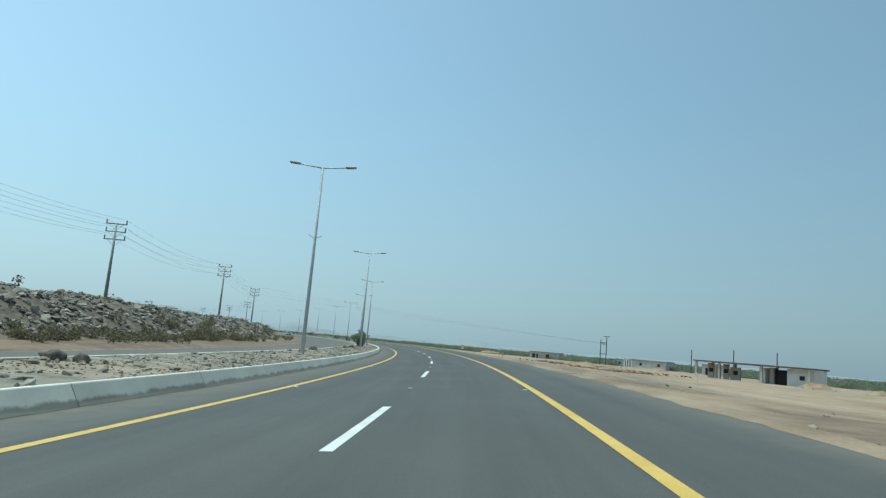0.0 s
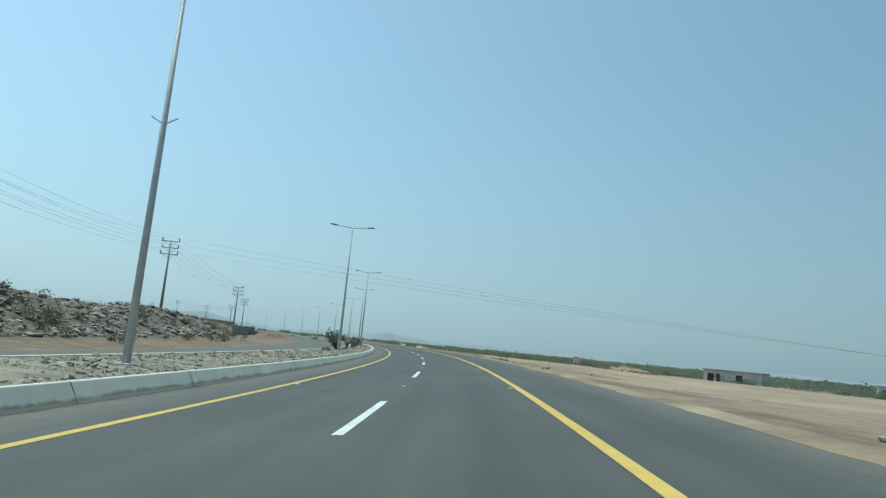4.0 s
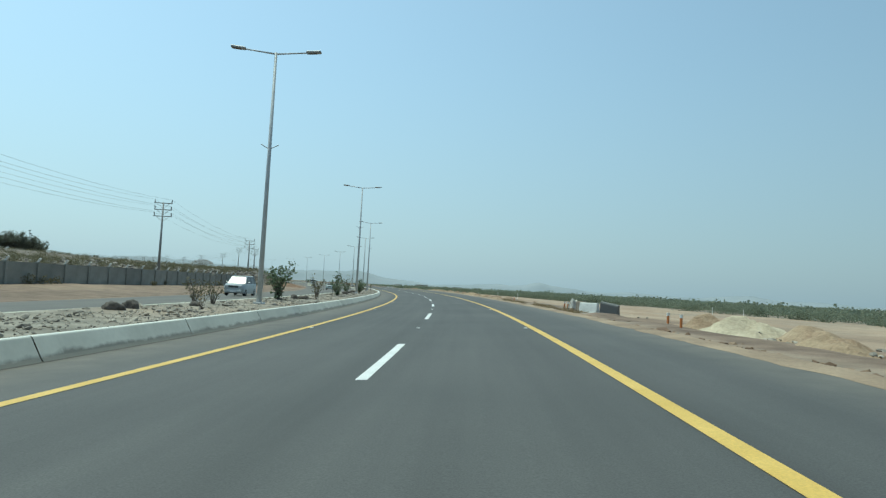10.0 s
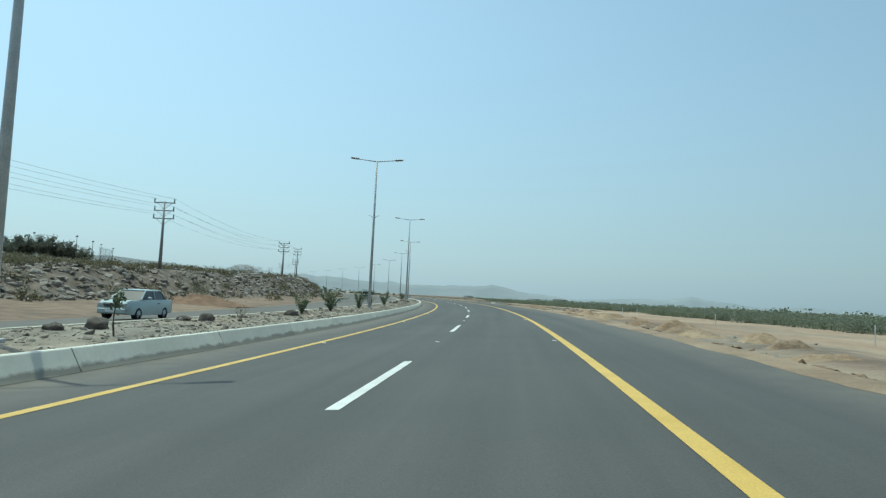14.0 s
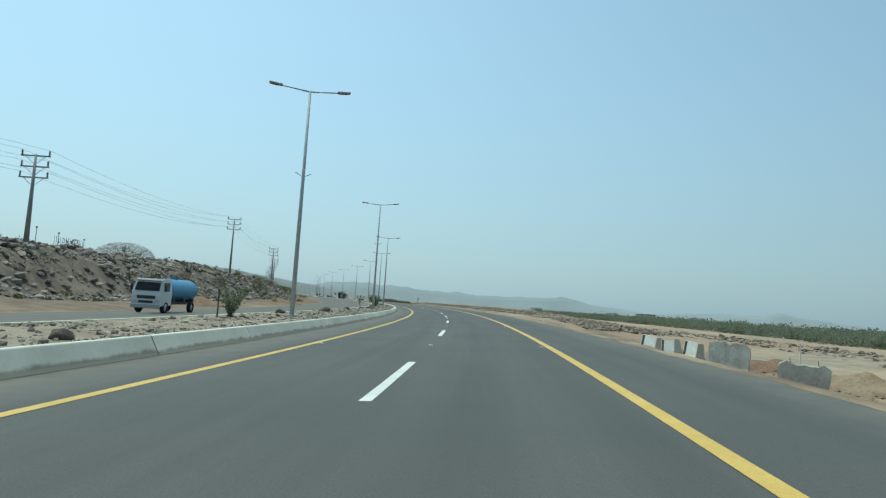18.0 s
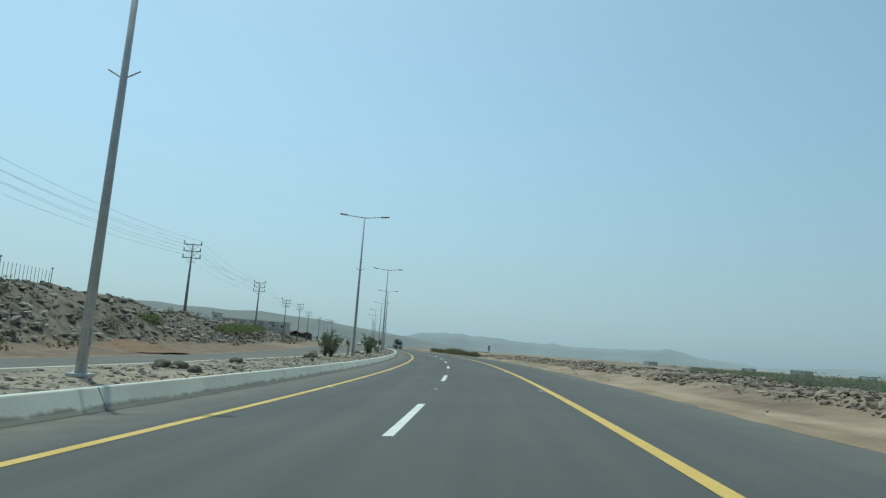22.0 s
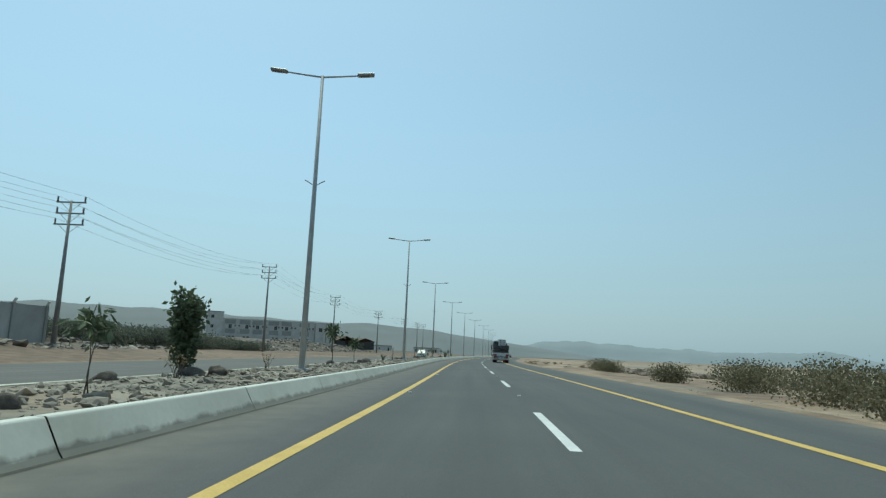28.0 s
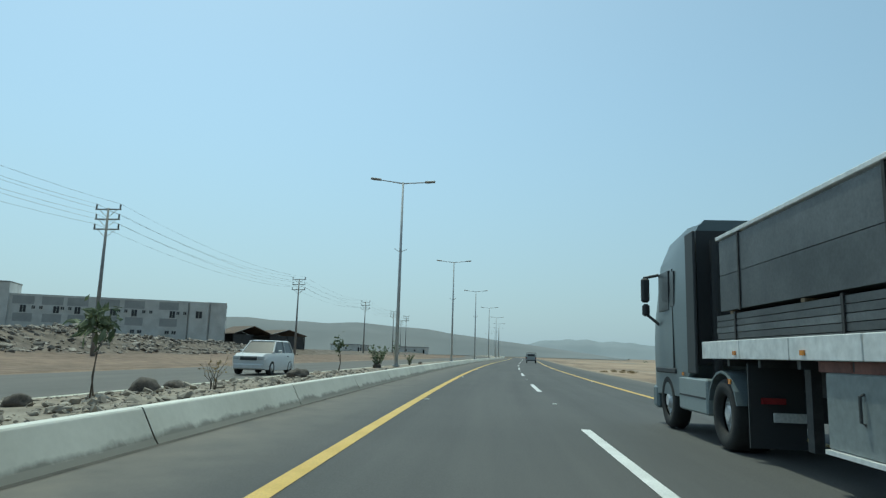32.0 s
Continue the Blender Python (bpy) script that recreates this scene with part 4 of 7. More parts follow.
def belt():
    r = random.Random(9)
    rows = []
    for _ in range(5200):
        s = r.uniform(-50, 900)
        near = float(np.interp(s, BELT_S, BELT_NEAR))
        lat = near + 150 * r.random() ** 1.8
        x, y = plan(s, lat)
        if wobble(float(x), float(y), 30, 2) < -0.35:
            continue
        w = r.uniform(2.2, 5.0)
        h = r.uniform(1.4, 2.1) if r.random() < 0.98 else r.uniform(2.1, 2.5)
        rows.append((float(x), float(y), float(ground_z(s, lat)) - 0.1, w, h, 230 if lat < near + 25 else 60))
    for _ in range(260):
        s, lat = r.uniform(740, 1290), r.uniform(70, 380)
        x, y = plan(s, lat)
        if wobble(float(x), float(y), 60, 6) > 0.05:
            rows.append((float(x), float(y), float(ground_z(s, lat)) - 0.1, r.uniform(3, 8), r.uniform(1.2, 3.2), 90))
    leafy_field("shrub_belt", rows, LEAF_BELT, "dense green salt marsh scrub beyond the sand", "scrub", 4, 0.125)
    rows = []
    for _ in range(2600):
        s = r.uniform(-50, 760)
        near = float(np.interp(s, BELT_S, BELT_NEAR))
        lat = near + 30 + (430 - near) * r.random() ** 1.3
        x, y = plan(s, lat)
        rows.append((float(x), float(y), float(ground_z(s, lat)) - 0.1, r.uniform(5, 11), r.uniform(2.2, 3.3), 70))
    leafy_field("far_scrub", rows, LEAF_BELT, "hazy green scrub reaching to the horizon", "scrub", 14, 0.34)


belt()


def brush():
    r = random.Random(19)
    rows = []
    for _ in range(420):
        s = r.uniform(0, 780)
        lat = float(mound_start(s)) + r.uniform(-9, 2.5)
        x, y = plan(s, lat)
        rows.append((float(x), float(y), float(ground_z(s, lat)), r.uniform(0.7, 2.2), r.uniform(0.4, 1.3), 70))
    for _ in range(330):
        s = r.uniform(100, 800)
        lat = float(mound_start(s)) - r.uniform(10, 60)
        x, y = plan(s, lat)
        rows.append((float(x), float(y), float(ground_z(s, lat)) + 0.1, r.uniform(1.0, 3.2), r.uniform(0.5, 1.3), 60))
    for _ in range(620):
        s = r.uniform(330, 500)
        lat = -37.5 - 30 * r.random() ** 1.3
        x, y = plan(s, lat)
        rows.append((float(x), float(y), float(ground_z(s, lat)), r.uniform(1.2, 3.4), r.uniform(0.6, 1.4), 90))
    for _ in range(70):
        s = r.uniform(36, 110)
        lat = float(mound_start(s)) + r.uniform(-2.5, 1.5)
        x, y = plan(s, lat)
        rows.append((float(x), float(y), float(ground_z(s, lat)), r.uniform(1.0, 2.4), r.uniform(0.5, 1.2), 160))
    for _ in range(800):
        s, lat = r.uniform(300, 640), -r.uniform(58, 165)
        x, y = plan(s, lat)
        rows.append((float(x), float(y), float(ground_z(s, lat)) - 0.1, r.uniform(1.5, 4.5), r.uniform(0.8, 2.0), 90))
    leafy_field("bank_brush", rows, LEAF_FADED, "faded olive brush growing among the rubble", "brush", 6, 0.10)
    rows = []
    for s, lat, w, h in [(784.9, 12.2, 4.2, 1.5), (790, 14.6, 4.6, 1.7), (797, 13.4, 3.6, 1.5), (801.4, 16, 4.0, 1.6), (779.7, 11.4, 3.0, 1.2), (776, 12.8, 3.2, 1.3), (808, 12.6, 2.6, 1.2), (838, 14.5, 3.0, 1.2), (848, 15.4, 3.4, 1.5), (735, 10, 2.4, 0.9), (741, 11.2, 2.4, 1.0), (748, 10.2, 3.0, 1.1)]:
        x, y = plan(s, lat)
        rows.append((float(x), float(y), float(ground_z(s, lat)), w * 1.15, h * 1.15, 3000))
    leafy_field("roadside_brush", rows, LEAF_FADED, "tangled olive-brown brush growing close to the verge", "brush", 17, 0.06)
    rows = []
    for q in range(110):
        s = r.choice([r.uniform(172, 262), r.uniform(860, 960), r.uniform(310, 348)])
        lat = r.uniform(7.6, 9.4) if s < 800 else r.uniform(9, 20)
        x, y = plan(s, lat)
        rows.append((float(x), float(y), float(ground_z(s, lat)), r.uniform(0.5, 1.3), r.uniform(0.14, 0.34), 240))
    leafy_field("verge_brush", rows, LEAF_DRY, "dry tan grass tussocks and brush on the verge", "brush", 7, 0.04)
    rows = []
    for s, lat, w, h in [(699, -32.5, 5, 1.1), (704, -33, 6, 1.3), (710, -33.5, 6, 1.2), (716, -34, 6, 1.3), (722, -34, 6, 1.3), (728, -34.5, 6, 1.3), (735, -35, 6, 1.4), (672, -33, 4, 1.2), (742, -35.5, 5, 1.3)]:
        x, y = plan(s, lat)
        rows.append((float(x), float(y), float(ground_z(s, lat)), w, h, 2200))
    leafy_field("bank_scrub", rows, LEAF_FINE, "feathery yellow-green thorn scrub on the rubble bank", "scrub", 8, 0.075)
    rows = []
    for s, lat, w, h in [(573, -31.6, 3.0, 2.0), (592.3, -32.3, 2.6, 1.6), (627, -32.8, 2.8, 1.6), (604, -31, 1.6, 0.9), (560, -30.5, 1.8, 0.8), (83, -31, 2.4, 1.6), (94, -30, 2.6, 1.7), (104, -32, 1.8, 1.2), (448, -31, 3.0, 1.8), (461, -31, 2.6, 1.8), (474, -32, 2.4, 1.6), (507, -31, 2.6, 1.8), (515, -33, 2.4, 1.7), (645, -33, 2.4, 1.8), (660, -31, 2.6, 1.8), (190, -33, 2.4, 1.6), (166, -31, 2.2, 1.4), (205, -32, 2.4, 1.5)]:
        x, y = plan(s, lat)
        rows.append((float(x), float(y), float(ground_z(s, lat)), w, h, 900))
    hedge = []
    for _ in range(340):
        s = 815 + 72 * r.random()
        lat = -44 + r.uniform(-2.5, 2.5)
        x, y = plan(s, lat)
        hedge.append((float(x), float(y), float(ground_z(s, lat)), r.uniform(1.8, 3.4), r.uniform(2.7, 3.4) - 1.5 * smooth(850, 887, s) - float(ground_z(s, lat)), 260))
    leafy_field("bank_hedge", hedge, LEAF_HEDGE, "dark olive scrub growing in a long band on the bank", "scrub", 38, 0.11)
    leafy_field("bank_bushes", rows, LEAF_FADED, "dull olive bushes at the foot of the bank", "bushes", 28, 0.06)


brush()


def tree(seed, h, w, leaves, count, leaf, label, lean=0.0):
    r = random.Random(seed)
    root = thing("tree", None, label, "tree")
    top = Vector((lean, 0, h * 0.42))
    part("trunk", tube([Vector((0, 0, -0.3)), top * 0.5, top], [0.045 * h, 0.036 * h, 0.03 * h], 8), BARK, root, flat=False)
    pts = []
    for i in range(9):
        a = 2 * math.pi * (i + r.random()) / 9
        path = [top]
        d = Vector((math.cos(a), math.sin(a), 0.7 + 0.5 * r.random()))
        for q in range(3):
            e = path[-1] + d.normalized() * h * 0.2 * (0.7 + 0.5 * r.random()) * (w / h + 0.35)
            for _ in range(count // 27):
                k = 0.075 * h
                c = path[-1].lerp(e, r.random())
                pts.append(c + Vector((r.gauss(0, k), r.gauss(0, k), r.gauss(0, k * 0.7))))
            path.append(e)
            d = d + Vector((r.gauss(0, 0.5), r.gauss(0, 0.5), r.gauss(0.1, 0.3)))
        part("limb", tube(path, [0.018 * h, 0.013 * h, 0.009 * h, 0.004 * h], 5), BARK, root, flat=False)
    v, f = leaf_cards(r, pts, leaf)
    ob = new("crown", mesh_of("crown", v, f, leaves))
    ob.parent = root
    return root


def dome_tree(seed, h, w, count, leaf, label):
    """A low bare thorn tree: many thin limbs fanning out into a flat dome of twigs."""
    r = random.Random(seed)
    root = thing("thorn_tree", None, label, "tree")
    pts = []
    for i in range(26):
        a, u = 2 * math.pi * i / 26 + r.random() * 0.3, 0.25 + 0.75 * r.random() ** 0.6
        tip = Vector((math.cos(a) * w * 0.5 * u, math.sin(a) * w * 0.5 * u, h * (0.55 + 0.42 * math.sqrt(max(0, 1 - u * u)))))
        knee = Vector((tip.x * 0.35, tip.y * 0.35, h * 0.42))
        part("limb", tube([Vector((0, 0, -0.3)), knee, tip], [0.06, 0.035, 0.012], 5), BARK, root, flat=False)
    for _ in range(count):
        a, u = r.random() * 6.283, r.random() ** 0.5
        z = h * (0.34 + 0.62 * math.sqrt(max(0, 1 - u * u)) * r.random() ** 0.4)
        pts.append(Vector((math.cos(a) * w * 0.5 * u, math.sin(a) * w * 0.5 * u, z)))
    v, f = leaf_cards(r, pts, leaf, 3.0)
    ob = new("crown", mesh_of("crown", v, f, TWIG))
    ob.parent = root
    return root


thorn = dome_tree(31, 4.6, 10.5, 9000, 0.045, "wide bare grey thorn tree on the rubble bank")
thorn.matrix_world = on_road(620.5, -56.6)
dense = tree(32, 5.5, 8.0, LEAF_HEDGE, 3600, 0.22, "dense dark green tree beyond the wall")

# ---- walls and buildings
STUCCO_WHITE = worn("white_stucco", (0.58, 0.57, 0.54), (0.76, 0.75, 0.72), 0.5, 20, 0.9, by_piece=0.03)
STUCCO_GREY = worn("grey_stucco", (0.27, 0.27, 0.265), (0.38, 0.38, 0.37), 0.5, 20, 0.9)
PLASTER = worn("weathered_plaster", (0.40, 0.385, 0.35), (0.58, 0.56, 0.52), 0.5, 8, 0.95)
BLOCKWORK = worn("raw_blockwork", (0.38, 0.345, 0.29), (0.54, 0.49, 0.42), 0.6, 8, 0.95, by_piece=0.05)
DARK_OPENING = worn("dark_interior", (0.02, 0.02, 0.02), (0.035, 0.035, 0.035), 1, 20, 0.8)
GLASS_DARK = worn("dark_window_glass", (0.03, 0.033, 0.036), (0.05, 0.055, 0.06), 1, 20, 0.32)
RUST = worn("rusted_sheet", (0.10, 0.07, 0.05), (0.20, 0.15, 0.11), 0.8, 20, 0.85, 0.2)
RED_PAINT = worn("red_paint", (0.42, 0.05, 0.05), (0.55, 0.08, 0.07), 2, 30, 0.5)
GREEN_PAINT = worn("green_sign_paint", (0.02, 0.17, 0.11), (0.03, 0.24, 0.16), 2, 30, 0.4)
WHITE_PAINT = worn("white_paint", (0.66, 0.66, 0.64), (0.80, 0.80, 0.78), 2, 30, 0.5)
BLACK_PAINT = worn("black_paint", (0.02, 0.02, 0.02), (0.035, 0.035, 0.035), 2, 30, 0.5)
ORANGE_PAINT = worn("orange_paint", (0.42, 0.13, 0.03), (0.55, 0.20, 0.06), 2, 30, 0.6)


def shared(name, me, parent, m):
    ob = new(name, me)
    ob.parent = parent
    ob.matrix_local = m
    return ob


def mesh_box(name, mat, *a, bevel=0.0):
    bm = boxed(*a, bevel=bevel)
    me = bpy.data.meshes.new(name)
    bm.to_mesh(me)
    bm.free()
    me.materials.append(mat)
    return me


def boundary_wall(s0, s1, lat_of, height, step, label, foot, mat):
    root = thing("boundary_wall", None, label, "wall", kind="structure")
    panel = mesh_box("wall_panel", mat, 0, -0.06, -0.6, step - 0.1, 0.06, height)
    post = mesh_box("wall_post", mat, -0.17, -0.19, -0.6, 0.17, 0.19, height + 0.08, bevel=0.02)
    tip = mesh_box("wall_bracket", STUCCO_WHITE, -0.10, -0.08, 0, 0.10, 0.08, 0.5, bevel=0.02)
    n = int((s1 - s0) / step)
    for i in range(n + 1):
        s = s0 + i * step
        p, q = at(s, lat_of(s)), at(s + step, lat_of(s + step))
        a = math.degrees(math.atan2(q.y - p.y, q.x - p.x))
        base = pose(p.x, p.y, foot, 0, 0, a)
        shared("wall_post", post, root, base)
        shared("wall_bracket", tip, root, base @ pose(0, 0, height, 32, 0, 0))
        if i < n:
            shared("wall_panel", panel, root, base @ pose(0.05, 0, 0))
    return root


WALL_DUSTY = worn("olive_grey_concrete", (0.21, 0.215, 0.195), (0.31, 0.315, 0.29), 0.6, 14, 0.92, by_piece=0.12)
WALL_GREY = worn("dusty_grey_concrete", (0.33, 0.335, 0.32), (0.45, 0.455, 0.44), 0.5, 20, 0.92, by_piece=0.08)
SCREEN = worn("dark_green_screen", (0.095, 0.107, 0.095), (0.15, 0.16, 0.145), 0.4, 12, 0.9, by_piece=0.15)
boundary_wall(262, 421.5, lambda s: -35.6, 2.05, 4.9, "long grey precast concrete wall with angled top brackets", -0.45, WALL_DUSTY)
boundary_wall(786, 818, lambda s: -38.0, 2.5, 4.2, "tall grey concrete wall beyond the other road", 1.25, WALL_GREY)
boundary_wall(690, 752, lambda s: -63.0, 2.3, 4.2, "dark stone retaining wall below the plateau", 3.3, SCREEN)


def window(parent, x, z, w, h, y=0.0, frame_mat=STUCCO_WHITE):
    win = part("window", boxed(x - w / 2, y - 0.03, z, x + w / 2, y + 0.05, z + h), GLASS_DARK, parent)
    part("sill", boxed(x - w / 2 - 0.05, y - 0.09, z - 0.08, x + w / 2 + 0.05, y - 0.005, z - 0.004), frame_mat, win)
    part("frame", boxed(x - 0.03, y - 0.045, z + 0.01, x + 0.03, y - 0.031, z + h - 0.01), frame_mat, win)
    return win


def long_building():
    """Two-storey block; its front lies along local x."""
    root = thing("workers_building", None, "long two-storey white and grey building with small windows", "building")
    L, D, H = 39.5, 13.0, 7.4
    part("wall", boxed(0, 0, -2.0, L, D, H), STUCCO_WHITE, root)
    part("parapet", boxed(-0.06, -0.06, H + 0.004, L + 0.06, D + 0.06, H + 0.4), STUCCO_WHITE, root)
    part("tower", boxed(-5.5, -0.6, -2.0, -0.004, 7.0, 9.8, bevel=0.02), STUCCO_WHITE, root)
    part("tower_roof", boxed(-5.6, -0.7, 9.804, 0.1, 7.1, 10.05), STUCCO_GREY, root)
    part("water_tank", rodded((-5.0, 0.2, 10.05), (-5.0, 0.2, 10.7), 0.35, 0.3, 12), DARK_STEEL, root)
    part("end_bay", boxed(L - 7.0, -0.45, -2.0, L - 3.4, -0.004, H + 0.3, bevel=0.02), STUCCO_WHITE, root)
    part("drain_pipe", rodded((L - 7.3, -0.1, -1.0), (L - 7.3, -0.1, H), 0.09, None, 8), STUCCO_GREY, root)
    part("drain_pipe", rodded((L - 3.1, -0.1, -1.0), (L - 3.1, -0.1, H), 0.09, None, 8), STUCCO_GREY, root)
    for i, x in enumerate((0.6, 5.6, 10.0, 15.6, 20.2, 26.6)):
        part("grey_band", boxed(x, -0.03, H - 1.55, x + 3.7, 0.002, H + 0.32), STUCCO_MID, root, "grey painted panel under the roof edge")
        part("grey_band", boxed(x + 0.3, -0.03, 2.5, x + 3.6, 0.002, 4.1), STUCCO_MID, root, "grey painted panel between the storeys")
        window(root, x + 1.9 + 0.7 * (i % 2), 4.3, 1.0, 1.35, -0.04)
        for dx in (-0.55, 0.75):
            window(root, x + dx + 4.2, 5.0, 0.55, 0.6, -0.04)
            if i != 2:
                window(root, x + dx + 2.4, 1.0, 0.75, 0.65, -0.04)
    window(root, L - 5.2, 4.4, 1.2, 1.4, -0.5)
    for z in (4.2, 7.6):
        window(root, -3.6, z, 0.95, 1.1, -0.64)
    for k in range(3):
        part("side_window", boxed(L - 0.02, 2.0 + 3.8 * k, 4.4, L + 0.03, 3.3 + 3.8 * k, 5.7), GLASS_DARK, root)
    part("side_door", boxed(L - 0.02, 1.2, 0.0, L + 0.03, 2.4, 2.6), DARK_OPENING, root)
    return root


STUCCO_MID = worn("faded_grey_stucco", (0.36, 0.36, 0.355), (0.46, 0.46, 0.45), 0.5, 20, 0.9)
lb = long_building()
LB_L, LB_R = Vector((-603.5, 673.5)), Vector((-594.0, 717.0))
lb_dir = (LB_R - LB_L).normalized()
LB_L = LB_L + lb_dir * 8.4
lb.matrix_world = pose(LB_L.x, LB_L.y, 2.4, 0, 0, math.degrees(math.atan2(lb_dir.y, lb_dir.x)))


def shed(label, w, d, eave, ridge):
    """Open shed of two spans; its gables face local -y."""
    root = thing("shed", None, label, "shed", "dark sheds")
    for k in range(2):
        a, b = k * w / 2, (k + 1) * w / 2
        m = (a + b) / 2
        for x0, z0, x1, z1 in ((a - 0.3, eave, m, ridge - k * 0.5), (b + 0.3, eave, m, ridge - k * 0.5)):
            bm = bmesh.new()
            vs = [bm.verts.new(p) for p in ((x0, -0.6, z0), (x1, -0.6, z1), (x1, d, z1), (x0, d, z0), (x0, -0.6, z0 + 0.14), (x1, -0.6, z1 + 0.14), (x1, d, z1 + 0.14), (x0, d, z0 + 0.14))]
            for f in ((0, 1, 2, 3), (7, 6, 5, 4), (0, 4, 5, 1), (1, 5, 6, 2), (2, 6, 7, 3), (3, 7, 4, 0)):
                bm.faces.new([vs[q] for q in f])
            bmesh.ops.recalc_face_normals(bm, faces=bm.faces)
            part("roof_slope", bm, RUST, root)
        bm = bmesh.new()
        vs = [bm.verts.new(p) for p in ((a, d - 0.2, eave), (b, d - 0.2, eave), (m, d - 0.2, ridge - k * 0.5 - 0.02))]
        bm.faces.new(vs)
        part("gable", bm, DARK_STEEL, root)
        part("back_wall", boxed(a + 0.02, d - 0.3, -1.0, b - 0.02, d - 0.15, eave), DARK_STEEL, root)
        part("bargeboard", rodded((a - 0.3, -0.62, eave + 0.1), (m, -0.62, ridge - k * 0.5 + 0.1), 0.10, None, 6), STUCCO_GREY, root, "pale roof edge")
    for i in range(5):
        for y in (0, d / 2):
            part("post", boxed(i * w / 4 - 0.12, y - 0.12, -1.2, i * w / 4 + 0.12, y + 0.12, eave - 0.004), DARK_STEEL, root)
    for i in range(4):
        part("side_sheet", boxed(i * w / 4 + 0.15, 0.1, -1.0, (i + 1) * w / 4 - 0.15, 0.18, eave * (0.98 if i != 1 else 0.5)), DARK_STEEL, root)
    return root


sh = shed("dark open shed with a double gabled roof", 17.0, 12.0, 2.6, 4.4)
sh.matrix_world = pose(-601.0, 724.0, 1.5, 0, 0, 99)


def station():
    """Derelict filling station: a long flat canopy over broken block walls."""
    root = thing("derelict_station", None, "derelict roadside station with a flat canopy and broken walls", "building")
    part("canopy", boxed(-0.5, -4.5, 3.05, 22.8, 3.0, 3.32, bevel=0.03), RUST, root, "rusted flat canopy")
    for x in (0.0, 5.0, 13.5, 22.2):
        for y in (-4.0, 2.4):
            part("column", boxed(x - 0.18, y - 0.18, -1.0, x + 0.18, y + 0.18, 3.046), BLOCKWORK, root)
    for x0, x1, h in [(0.8, 2.2, 2.9), (2.5, 3.6, 2.7), (4.2, 5.4, 2.9), (5.7, 7.8, 2.4)]:
        part("broken_wall", boxed(x0, -1.0, -1.0, x1, -0.75, h), BLOCKWORK, root)
    part("kiosk", boxed(12.2, -2.2, -1.0, 13.3, 0.5, 2.75), STUCCO_WHITE, root, "white kiosk")
    part("pier", boxed(13.8, -1.5, -1.0, 14.6, 0.5, 2.9), BLOCKWORK, root)
    part("opening", boxed(14.7, -0.9, -1.0, 17.4, 0.2, 2.6), DARK_OPENING, root, "dark doorway")
    part("office", boxed(17.6, -2.6, -1.0, 22.4, 2.8, 2.95), STUCCO_WHITE, root, "white office block")
    for x, z in ((1.6, 1.1), (4.8, 1.1), (6.8, 0.9), (20.3, 1.0)):
        part("window", boxed(x - 0.45, -1.06 if x < 10 else -2.65, z, x + 0.45, -0.99 if x < 10 else -2.55, z + 0.8), DARK_OPENING, root)
    return root


st = station()
st.matrix_world = pose(49.2, 144.2, -0.6, 0, 0, math.degrees(math.atan2(-16.9, 15.1)))


def hut(name, label, L, D, H, openings, wall=BLOCKWORK):
    root = thing(name, None, label, "building", "abandoned block huts")
    part("wall", boxed(0, 0, -1.0, L, D, H), wall, root)
    part("roof", boxed(-0.3, -0.5, H + 0.003, L + 0.2, D + 0.2, H + 0.16), STUCCO_GREY, root)
    for x, z, w, h in openings:
        part("door" if z < 0.3 else "window", boxed(x, -0.05, z, x + w, 0.04, z + h), DARK_OPENING, root)
    return root


h1 = hut("block_hut", "small abandoned blockwork hut with empty openings", 12.4, 5, 2.7, [(0.9, 0, 1.4, 1.9), (2.8, 0.2, 0.8, 1.7), (7.0, 0.5, 1.4, 1.4)], PLASTER)
h1.matrix_world = pose(21.6, 271.3, -0.95, 0, 0, -30)
h2 = hut("block_hut", "abandoned blockwork hut with a white arcade", 13.0, 6, 2.7, [(9.8, 0.9, 0.9, 0.9), (3.0, 0.8, 0.9, 1.0)], PLASTER)
h2.matrix_world = pose(55.8, 243.6, -0.9, 0, 0, -42)
for i in range(4):
    part("arch_pier", boxed(-3.2 + i * 0.95, -0.2, -0.8, -2.8 + i * 0.95, 0.2, 2.9), STUCCO_WHITE, h2, "white pier")
part("arcade_roof", boxed(-3.4, -0.4, 2.904, 0.3, 3.0, 3.05), STUCCO_WHITE, h2)
h3 = hut("block_hut", "tiny white hut standing on the sand", 3.4, 3, 2.3, [(0.6, 0.4, 0.7, 1.3), (2.0, 0.6, 0.7, 0.9)], STUCCO_WHITE)
h3.matrix_world = pose(52.0, 258.0, -0.9, 0, 0, -15)
h5 = hut("block_hut", "small cream hut with a door and a window", 6.5, 4, 3.0, [(1.0, 0, 1.0, 2.1), (4.4, 0.9, 0.9, 1.0)], PLASTER)
h5.matrix_world = pose(68.8, 208.0, -1.0, 0, 0, -25)
h4 = hut("block_hut", "small white guard hut at the plateau edge", 2.8, 2.4, 2.6, [(0.8, 1.0, 0.8, 0.8)], STUCCO_WHITE)
h4.matrix_world = pose(-461.5, 588.0, 8.0, 0, 0, 82)
terrace = thing("terrace_building", pose(-467.0, 555.5, 8.2, 0, 0, 80), "long low pale building above a dark retaining wall", "building")
part("wall", boxed(0, 0, 0, 29, 8, 1.5), PLASTER, terrace)
part("roof", boxed(-0.3, -0.3, 1.504, 29.3, 8.3, 1.7), STUCCO_WHITE, terrace)
